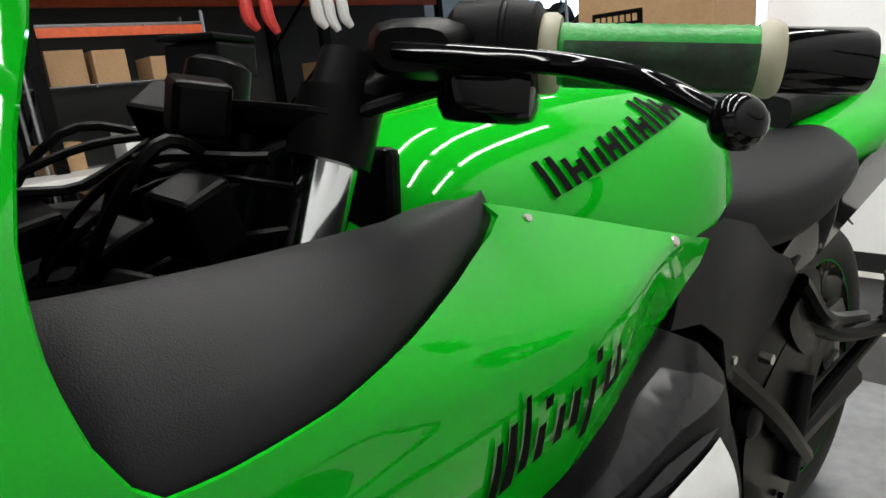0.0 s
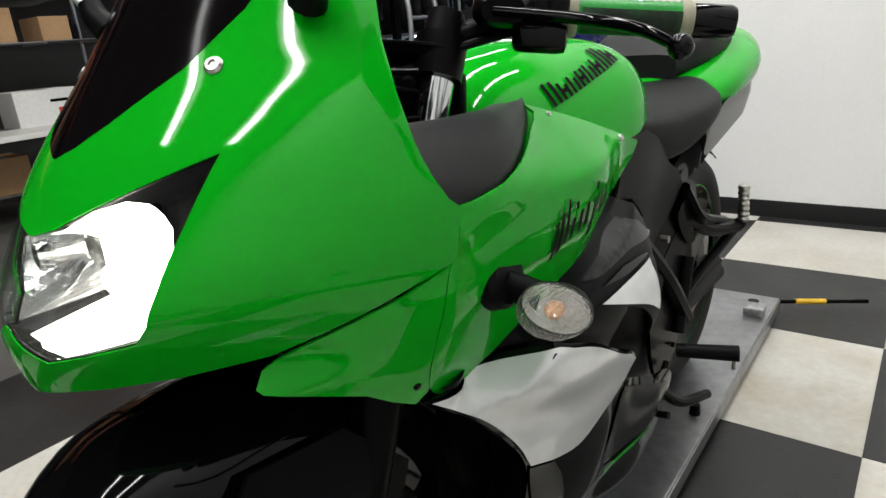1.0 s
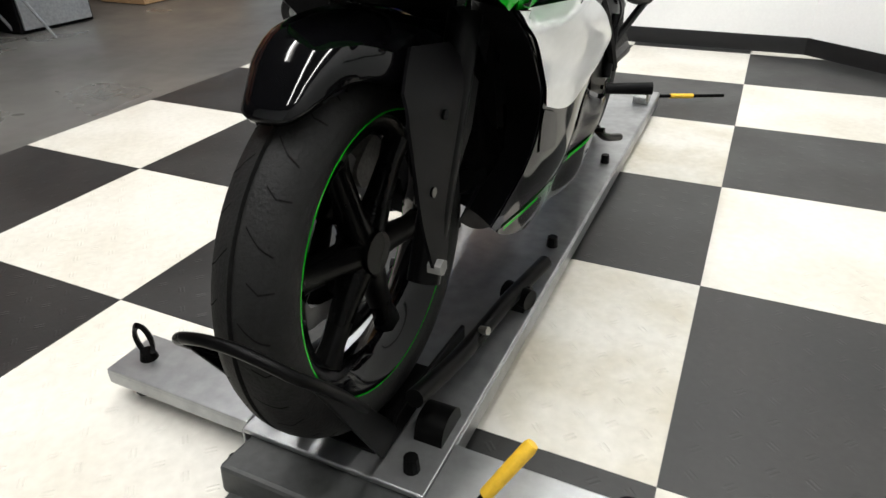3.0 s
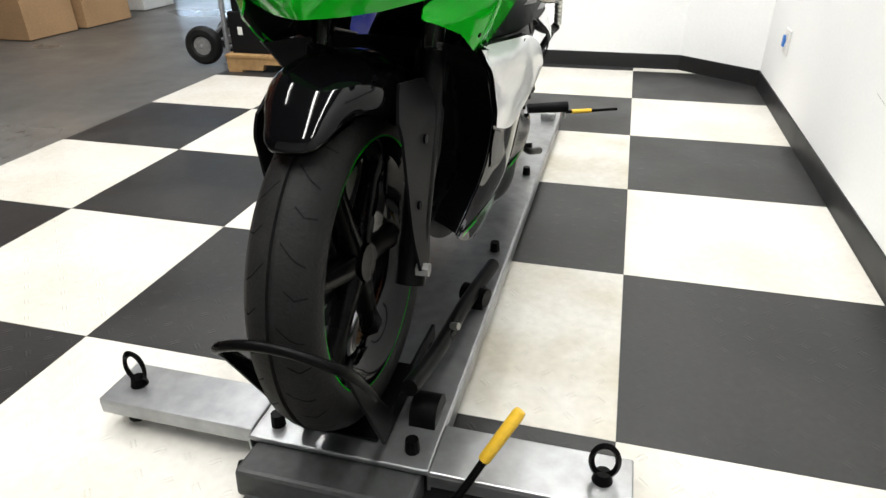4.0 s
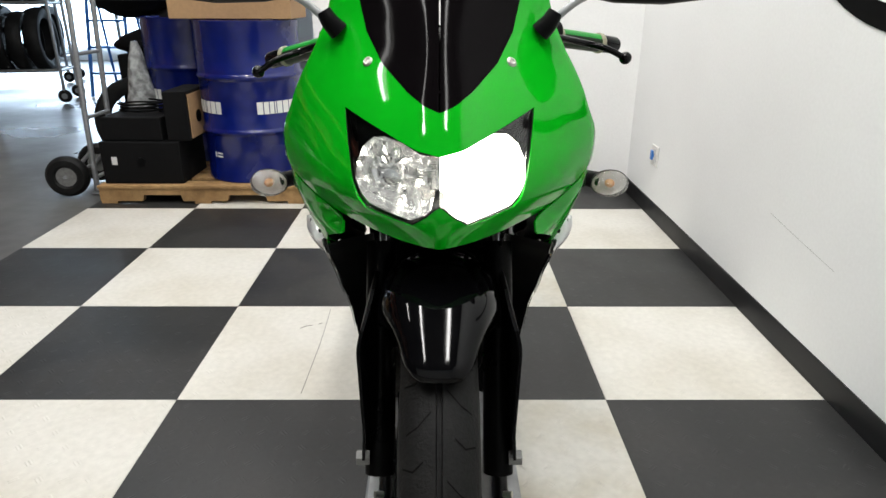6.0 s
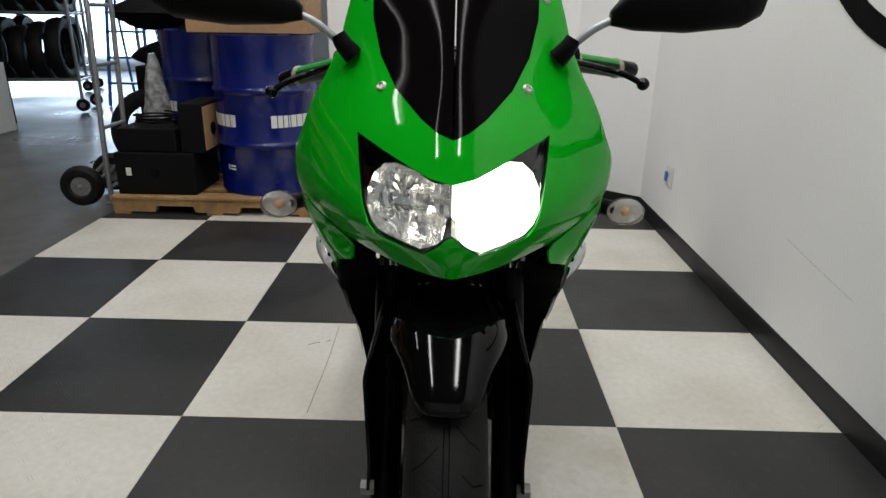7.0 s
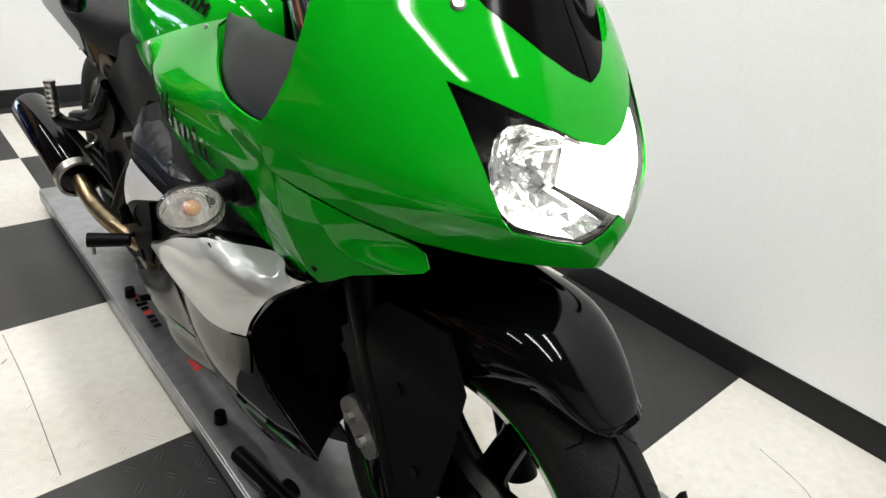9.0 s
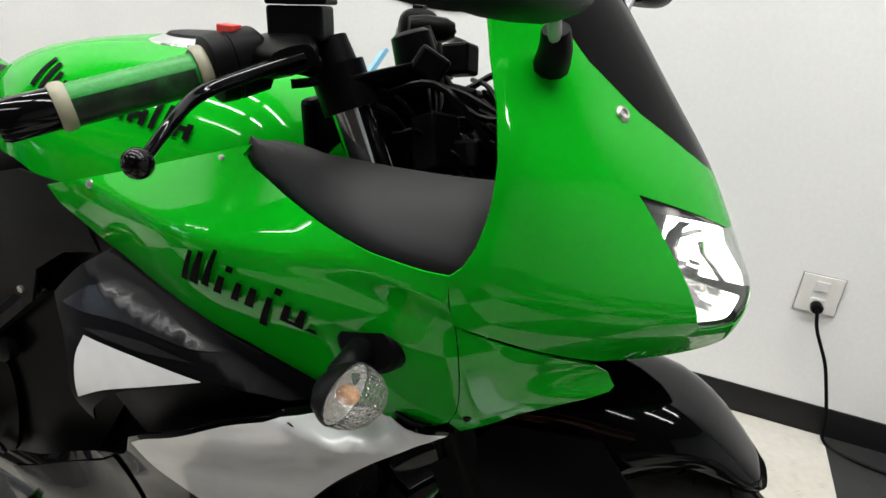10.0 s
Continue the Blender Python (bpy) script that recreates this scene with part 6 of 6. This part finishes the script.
case = thing("equipment_case", (-2.17, 2.76, PZ), "black carpeted equipment case with a small white label", "case")
part("case_body", box_bm(0.45, 0.38, 0.240), BLACK_BOX, case, smooth=False, bevel=0.006)
part("label", box_bm(0.03, 0.002, 0.045, Matrix.Translation((-0.15, -0.1915, 0.11))), WHITE_CARD, case, smooth=False)
part("knob", cyl_bm(0.022, 0.01, Matrix.Translation((0.0, -0.193, 0.13)) @ pose(0, 0, 0, 90)), BLACK_SATIN, case)
case2 = thing("equipment_box", (-2.205, 2.76, PZ + 0.242), "black box with coiled cable on top of a case", "box")
part("box_body", box_bm(0.33, 0.34, 0.13), BLACK_BOX, case2, smooth=False, bevel=0.006)
rnd = random.Random(4)
coil = [(0.13 * math.cos(a) * rnd.uniform(0.7, 1.1), 0.10 * math.sin(a) * rnd.uniform(0.7, 1.1), 0.138 + 0.012 * k / 6) for k, a in enumerate([0.7 * i for i in range(30)])]
part("coiled_cable", tube_bm(coil, 0.006, 6, 4), BLACK_SATIN, case2)
spk = thing("loudspeaker", (-1.945, 2.76, PZ + 0.242), "black loudspeaker with a bare chipboard side", "loudspeaker")
part("cabinet", box_bm(0.13, 0.34, 0.27), BLACK_BOX, spk, smooth=False, bevel=0.004)
part("side_panel", box_bm(0.006, 0.30, 0.24, Matrix.Translation((0.068, 0, 0.012))), CARD, spk, smooth=False)
part("port", cyl_bm(0.035, 0.006, Matrix.Translation((0.073, -0.03, 0.12)) @ pose(0, 0, 0, 0, 90)), INK, spk)

# film-wrapped roll beside the drum
wrapm = thing("wrapped_bundle", (-2.37, 3.16, PZ), "tall bundle wrapped in crinkled clear film", "bundle")
rnd = random.Random(7)
rows = []
for i in range(16):
    t = i / 15
    r = 0.12 * (1 - t) ** 0.8 + 0.02
    rows.append([Vector((r * (1 + rnd.uniform(-0.12, 0.12)) * math.cos(a), r * (1 + rnd.uniform(-0.12, 0.12)) * math.sin(a), 0.74 * t)) for a in [2 * math.pi * k / 18 for k in range(18)]])
part("film", rings_bm(rows), FILM, wrapm, angle=20)
sheet = thing("plastic_sheet", (-1.13, 2.72, 0), "crumpled clear plastic sheet on the floor", "plastic sheet")
rows = [[Vector((-0.13 + 0.022 * i, -0.14 + 0.024 * j, 0.003 + 0.03 * rnd.random() + 0.30 * max(0, 1 - i / 7.0) * (0.4 + 0.6 * rnd.random()))) for j in range(13)] for i in range(13)]
part("sheet", rings_bm(rows, closed_ring=False), FILM, sheet, angle=15)


def loose_tyre(name, at, R, w, m, label, rim_mat=None, group=""):
    t = thing(name, at, label, "tyre", group)
    r0 = R * 0.66
    part("carcass", lathe_bm([(r0, -w * 0.36), (R * 0.8, -w * 0.5), (R * 0.93, -w * 0.46), (R * 0.985, -w * 0.28), (R, 0), (R * 0.985, w * 0.28), (R * 0.93, w * 0.46), (R * 0.8, w * 0.5), (r0, w * 0.36), (r0 + 0.01, 0)], m, 36, closed=True), RUBBER, t, angle=40)
    if rim_mat:
        part("rim", lathe_bm([(0.0, -0.02), (r0 * 0.4, -0.02), (r0 * 0.5, -0.03), (r0 * 0.9, -w * 0.2), (r0 + 0.004, -w * 0.36), (r0 + 0.004, w * 0.36), (r0 * 0.9, w * 0.2), (r0 * 0.5, 0.02), (0, 0.02)], m, 28), rim_mat, t, "worn grey steel rim", angle=40)
    return t


# hand truck
truck = thing("hand_truck", (-2.56, 2.74, 0), "grey steel hand truck with black pneumatic wheels", "hand truck")
for y in (-0.06, 0.30):
    wm = Matrix.Translation((-0.105, y, 0.120)) @ pose(0, 0, 0, 90, 0, 8) @ Matrix.Scale(0.905, 4)
    wl = part("wheel", lathe_bm([(0.062, -0.03), (0.075, -0.042), (0.11, -0.042), (0.128, -0.026), (0.132, 0), (0.128, 0.026), (0.11, 0.042), (0.075, 0.042), (0.062, 0.03)], wm, 36, closed=True), RUBBER, truck, "black pneumatic tyre", angle=40)
    part("hub", lathe_bm([(0.0, -0.034), (0.018, -0.034), (0.020, -0.022), (0.050, -0.018), (0.058, -0.030), (0.064, -0.030), (0.064, 0.030), (0.0, 0.03)], wm, 28), HUB_STEEL, wl, "dull steel hub", angle=40)
part("axle", rod_bm((-0.105, -0.10, 0.120), (-0.105, 0.34, 0.120), 0.009), GREY_STEEL, truck)
for y in (0.0, 0.26):
    part("rail", tube_bm([(0.02, y, 0.02), (0.03, y, 0.4), (0.05, y, 0.85), (0.06, y, 1.16), (0.0, y, 1.32), (-0.10, y, 1.36)], 0.015), GREY_STEEL, truck, "bent steel rail")
    part("wheel_bracket", tube_bm([(0.03, y, 0.26), (-0.07, y, 0.16), (-0.105, y, 0.120)], 0.011), GREY_STEEL, truck)
for z in (0.10, 0.45, 0.80, 1.12):
    part("crossbar", rod_bm((0.03 + 0.02 * z, 0, z), (0.03 + 0.02 * z, 0.26, z), 0.011), GREY_STEEL, truck)
part("toe_plate", box_bm(0.20, 0.34, 0.006, Matrix.Translation((0.10, 0.13, 0.004))), GREY_STEEL, truck, smooth=False)
loose_tyre("tyre", (-2.55, 3.50, 0.0), 0.30, 0.12, Matrix.Translation((0, 0, 0.30)) @ pose(0, 0, 0, 90, 0, 30) @ pose(0, 0, 0, 0, -8), "knobbly black tyre leaning behind the hand truck")

# dark riding bags on the far drum and cases
bag = thing("gear_bag", (-2.42, 3.62, 0), "heap of black riding gear on a low black trolley", "gear")
rnd = random.Random(11)
for k in range(4):
    c = Vector((rnd.uniform(-0.18, 0.18), rnd.uniform(-0.05, 0.1), 0.80 + 0.14 * k))
    rows = []
    for i in range(9):
        t = i / 8
        r = 0.20 * math.sin(math.pi * (0.08 + 0.84 * t))
        rows.append([c + Vector((r * 1.3 * math.cos(a) * rnd.uniform(0.85, 1.12), r * math.sin(a) * rnd.uniform(0.85, 1.12), 0.22 * (t - 0.5))) for a in [2 * math.pi * q / 16 for q in range(16)]])
    part("bag", rings_bm(rows), BLACK_BOX, bag, angle=60)
part("trolley", box_bm(0.46, 0.30, 0.74, Matrix.Translation((0, 0.02, 0))), BLACK_BOX, bag, smooth=False, bevel=0.01)

# ---- tyre racks and daylight at the end of the shop ----
def tyre_rack(x, y, n, turn):
    r = thing("tyre_rack", (x, y, 0), "two-tier rolling tyre rack of pale blue steel tube", "tyre rack", "tyre racks")
    L = 0.19 * n + 0.2
    for z in (0.34, 1.04):
        for d in (-0.16, 0.16):
            part("rail", rod_bm((-L / 2, d, z), (L / 2, d, z), 0.018, seg=10), GREY_STEEL, r)
    for sx in (-L / 2, L / 2):
        for d in (-0.24, 0.24):
            part("post", rod_bm((sx, d, 0.12), (sx, d, 1.75), 0.018, seg=10), GREY_STEEL, r)
            cs = part("caster", lathe_bm([(0.0, -0.02), (0.05, -0.02), (0.07, -0.012), (0.07, 0.012), (0.05, 0.02), (0.0, 0.02)], Matrix.Translation((sx, d, 0.07)) @ pose(0, 0, 0, 90), 24), RUBBER, r)
            part("caster_hub", cyl_bm(0.03, 0.05, Matrix.Translation((sx, d, 0.07)) @ pose(0, 0, 0, 90)), GREY_STEEL, cs)
        for z in (0.34, 1.04, 1.72):
            part("end_bar", rod_bm((sx, -0.24, z), (sx, 0.24, z), 0.014, seg=8), GREY_STEEL, r)
    r.rotation_euler = (0, 0, radians(turn))
    m = Matrix.Translation((x, y, 0)) @ pose(0, 0, 0, 0, 0, turn)
    for z in (0.34, 1.04):
        for k in range(n):
            R = 0.30 + 0.02 * ((k * 7) % 3)
            c = m @ Vector((-L / 2 + 0.2 + 0.19 * k, 0, z + math.sqrt(max(0.01, (R + 0.018) ** 2 - 0.16 ** 2))))
            loose_tyre("tyre", c, R, 0.15, pose(0, 0, 0, 0, 90, turn), "new black tyre standing on a rack", group="tyres on the racks")


tyre_rack(-5.65, 6.35, 9, 12)
tyre_rack(-6.6, 8.2, 9, 12)
white_box = thing("carton", (-4.80, 4.85, 0), "tall white printed carton standing on the floor", "box")
part("carton_body", box_bm(0.34, 0.46, 0.62), WHITE_CARD, white_box, smooth=False, bevel=0.006)
part("red_print", box_bm(0.10, 0.002, 0.05, Matrix.Translation((0.02, -0.2312, 0.30))), RED_INK, white_box, smooth=False)
ladder = thing("step_ladder", (-4.35, 7.0, 0), "open blue steel step ladder beside the tyre racks", "ladder")
for sx in (-0.24, 0.24):
    part("stile", rod_bm((sx, -0.25, 0), (sx * 0.8, 0.05, 1.7), 0.02, seg=8), BLUE_TAG, ladder)
    part("rear_leg", rod_bm((sx, 0.40, 0), (sx * 0.8, 0.05, 1.7), 0.016, seg=8), BLUE_TAG, ladder)
for k in range(5):
    t = 0.15 + 0.17 * k
    part("tread", box_bm(0.44, 0.09, 0.025, Matrix.Translation((0, -0.25 + 0.30 * t, 1.7 * t))), BLUE_TAG, ladder, smooth=False)
door = part("window_1", box_bm(5.4, 0.04, 2.6, Matrix.Translation((-6.9, 11.46, 0.25))), DAYLIGHT, smooth=False)
tagged(door, "bright open shop front with daylight outside", "window", kind="structure")
for k in range(6):
    part("mullion", box_bm(0.06, 0.06, 2.7, Matrix.Translation((-9.6 + 1.08 * k, 11.42, 0.2))), GREY_STEEL, door, smooth=False)
d = bpy.data.lights.new("shop_front_daylight", "AREA")
d.shape, d.size, d.size_y, d.energy, d.color = "RECTANGLE", 5.2, 2.4, 420, (0.66, 0.82, 1.0)
new("shop_front_daylight", d).matrix_world = look((-6.9, 11.36, 1.5), (-5.6, 4.0, 0.4))

# ---- storage along the side of the shop ----
rack = thing("pallet_rack", (-5.35, 1.4, 0), "tall storage rack with orange beams and dark uprights", "rack")
for y in (-2.6, -0.4, 1.8, 4.0):
    for x in (-0.45, 0.45):
        part("upright", box_bm(0.07, 0.08, 3.3, Matrix.Translation((x, y, 0))), BLACK_METAL, rack, smooth=False, bevel=0.004)
    for k in range(5):
        part("brace", rod_bm((-0.45, y, 0.2 + 0.6 * k), (0.45, y, 0.7 + 0.6 * k), 0.014, seg=8), BLACK_METAL, rack)
for z in (1.80, 2.75):
    for x in (-0.45, 0.48):
        for y0 in (-2.6, -0.4, 1.8):
            part("beam", box_bm(0.05, 2.12, 0.11, Matrix.Translation((x, y0 + 1.1, z))), ORANGE, rack, "orange painted steel beam", smooth=False, bevel=0.004)
    part("rack_deck", box_bm(0.94, 6.6, 0.03, Matrix.Translation((0, 0.7, z + 0.11))), WIRE_STEEL, rack, smooth=False)
shelf = thing("wire_shelf", (-5.15, 1.55, 0), "chrome wire shelf unit filled with boxes and parts", "shelf")
for y in (-0.62, 0.62):
    for x in (-0.2, 0.2):
        part("post", rod_bm((x, y, 0), (x, y, 1.66), 0.013, seg=10), WIRE_STEEL, shelf)
for z in (0.20, 0.62, 1.19, 1.58):
    for k in range(9):
        part("deck_wire", rod_bm((-0.2 + 0.05 * k, -0.62, z), (-0.2 + 0.05 * k, 0.62, z), 0.004, seg=6), WIRE_STEEL, shelf)
    for y in (-0.62, -0.2, 0.2, 0.62):
        part("deck_rail", rod_bm((-0.2, y, z - 0.012), (0.2, y, z - 0.012), 0.007, seg=6), WIRE_STEEL, shelf)
part("front_board", box_bm(0.02, 1.2, 0.06, Matrix.Translation((0.215, 0, 1.50))), ORANGE, shelf, "orange shelf front", smooth=False)
rnd = random.Random(3)


def carton(x, y, z, sx, sy, sz, mat, label, name="cardboard_box", turn=0):
    c = thing(name, (x, y, z), label, "box")
    part("carton", box_bm(sx, sy, sz), mat, c, smooth=False, bevel=0.004)
    part("tape", box_bm(sx + 0.002, 0.05, 0.002, Matrix.Translation((0, 0, sz - 0.001))), GRIP_RING, c, smooth=False)
    c.rotation_euler = (0, 0, radians(turn))
    return c


for y, sy, sz, z in ((1.20, 0.24, 0.23, 1.195), (1.48, 0.22, 0.22, 1.195), (1.85, 0.20, 0.16, 1.195), (1.05, 0.26, 0.20, 0.625), (2.02, 0.22, 0.24, 0.205), (1.3, 0.3, 0.25, 0.205)):
    carton(-5.15, y, z, 0.32, sy, sz, CARD, "small brown cardboard box on a wire shelf")
wc = carton(-5.12, 1.66, 0.625, 0.30, 0.42, 0.25, WHITE_CARD, "white carton with dark and red print on a shelf", "white_carton")
part("dark_print", box_bm(0.002, 0.12, 0.02, Matrix.Translation((0.152, 0.08, 0.16))), INK, wc, smooth=False)
part("red_print", box_bm(0.002, 0.07, 0.05, Matrix.Translation((0.152, 0.10, 0.07))), RED_INK, wc, smooth=False)
for k in range(14):
    y = 0.98 + 0.085 * k
    jar = thing("bottle", (-5.06, y, (1.195, 0.205)[k % 2] if k > 8 else 0.205), "small dark plastic bottle on a wire shelf", "bottle", "bottles on the shelf")
    part("bottle_body", lathe_bm([(0.0, 0.0), (0.03, 0.0), (0.032, 0.01), (0.032, 0.09), (0.014, 0.115), (0.013, 0.14), (0.0, 0.14)], None, 14), (BLACK_SATIN, GREY_COVER, RED_PLASTIC, WHITE_CARD)[(k * 5) % 4], jar)
# gloves that hang from the beam
for k, (y, mat) in enumerate([(2.45, RED_PLASTIC), (2.62, RED_PLASTIC), (3.08, WHITE_PLASTIC), (3.20, WHITE_PLASTIC), (3.34, WHITE_PLASTIC)]):
    g = thing("hanging_strap", (-4.84, y, 1.80), "red or cream cloth strap hanging from the rack beam", "strap", "straps on the rack")
    part("cloth", tube_bm([(0, 0, 0.0), (0.01, 0.03, -0.10), (0.0, 0.05, -0.22), (0.0, 0.11, -0.30 - 0.03 * (k % 2))], lambda t: 0.030 + 0.022 * math.sin(math.pi * t), 10), mat, g)
cab = thing("storage_cabinet", (-4.62, 2.25, 0), "grey steel cabinet with a recessed pull", "cabinet")
part("cabinet_body", box_bm(0.44, 0.56, 0.62), GREY_COVER, cab, smooth=False, bevel=0.006)
part("cabinet_door", box_bm(0.02, 0.52, 0.58, Matrix.Translation((0.228, 0, 0.02))), GREY_STEEL, cab, smooth=False, bevel=0.004)
part("pull", box_bm(0.006, 0.09, 0.05, Matrix.Translation((0.240, 0.0, 0.42))), WHITE_PLASTIC, cab, smooth=False, bevel=0.004)
bench = thing("work_bench", (-4.75, 1.30, 0), "low work bench with a pale wooden top", "bench")
part("bench_top", box_bm(0.50, 1.5, 0.035, Matrix.Translation((0, 0, 0.60))), WHITE_PLASTIC, bench, "pale edge-banded top", smooth=False, bevel=0.004)
for x in (-0.2, 0.2):
    for y in (-0.7, 0.7):
        part("leg", rod_bm((x, y, 0), (x, y, 0.60), 0.018, seg=10), GREY_STEEL, bench)
chair = thing("folding_chair", (-4.3, 1.75, 0), "black folding chair with bare steel legs", "chair")
part("seat", box_bm(0.40, 0.38, 0.03, Matrix.Translation((0, 0, 0.44))), BLACK_SATIN, chair, smooth=False, bevel=0.01)
part("backrest", box_bm(0.40, 0.03, 0.22, Matrix.Translation((0, 0.20, 0.62))), BLACK_SATIN, chair, smooth=False, bevel=0.01)
for x in (-0.2, 0.2):
    part("leg", tube_bm([(x, -0.22, 0.0), (x, 0.0, 0.44), (x, 0.20, 0.84)], 0.011, 8), GREY_STEEL, chair)
    part("leg", tube_bm([(x, 0.24, 0.0), (x, 0.0, 0.44)], 0.011, 8), GREY_STEEL, chair)
for y, x, sy, sz in ((3.35, -4.75, 0.5, 0.75), (3.95, -4.72, 0.55, 0.62), (3.66, -5.35, 0.6, 1.25), (4.5, -5.3, 0.6, 0.9)):
    carton(x, y, 0, 0.5, sy, sz, CARD, "large brown cardboard box standing on the floor")
for y in (-0.8, -0.1, 0.7, 2.3, 3.4, 4.4):
    carton(-5.35 + rnd.uniform(-0.1, 0.1), y, 1.942, 0.6, rnd.uniform(0.45, 0.7), rnd.uniform(0.3, 0.55), CARD, "brown cardboard box on the storage rack")
for k in range(4):
    b = thing("storage_bin", (-5.3, -2.0 + 0.85 * k, 0), "dark plastic storage bin on the floor", "bin", "bins under the rack")
    part("bin_body", box_bm(0.55, 0.7, 0.5), BLACK_BOX, b, smooth=False, bevel=0.02)
    part("bin_lid", box_bm(0.58, 0.73, 0.03, Matrix.Translation((0, 0, 0.5))), GREY_COVER, b, smooth=False, bevel=0.006)

# ---- floor tiles, each a piece of the floor ----
for c in range(5):
    shift = -0.034 if c >= 3 else 0.0
    for k in range(-7, 6):
        y0 = PITCH * k + (shift if k <= 0 else 0)
        y1 = PITCH * (k + 1) + (shift if k + 1 <= 0 else 0)
        x0, x1 = COLS[c], COLS[c + 1]
        if k == 5:
            y1 = WY - 0.01
        if c == 4 and k == 5:
            pts = [(x0, y0), (0.36, y0), (0.26, WY - 0.01), (x0, WY - 0.01)]
        elif c == 4 and k == 4:
            pts = [(x0, y0), (x1, y0), (x1, 2.82), (0.37, y1), (x0, y1)]
        else:
            pts = [(x0, y0), (x1, y0), (x1, y1), (x0, y1)]
        g = 0.0006
        cx, cy = sum(p[0] for p in pts) / len(pts), sum(p[1] for p in pts) / len(pts)
        pts = [(cx + (u - cx) * (1 - g / 0.3), cy + (v - cy) * (1 - g / 0.3)) for u, v in pts]
        bm = prism_bm([(u - cx, v - cy) for u, v in pts], 0.006, lambda u, v, w: (u, v, w - 0.006))
        ob = part("tile", bm, TILE_DARK if (c + k) % 2 == 0 else TILE_STAINED if (c, k) in ((3, 0), (3, 2)) else TILE_LIGHT, floor, smooth=False)
        ob.location = (cx, cy, 0)

# scratches and a long crack in the pale tiles
def scratch(pts, r, mat):
    part("scratch", tube_bm([(x, y, 0.0002) for x, y in pts], r, 5, 6), mat, floor)
scratch([(-0.985, 1.045), (-0.965, 1.062), (-0.945, 1.068)], 0.0011, INK)
scratch([(-0.925, 1.075), (-0.912, 1.088)], 0.0011, INK)
scratch([(-0.90, 1.20), (-0.895, 0.95), (-0.90, 0.64)], 0.0009, CONCRETE)
scratch([(0.20, -0.62), (0.30, -0.40), (0.38, -0.33), (0.42, -0.20)], 0.0009, CONCRETE)
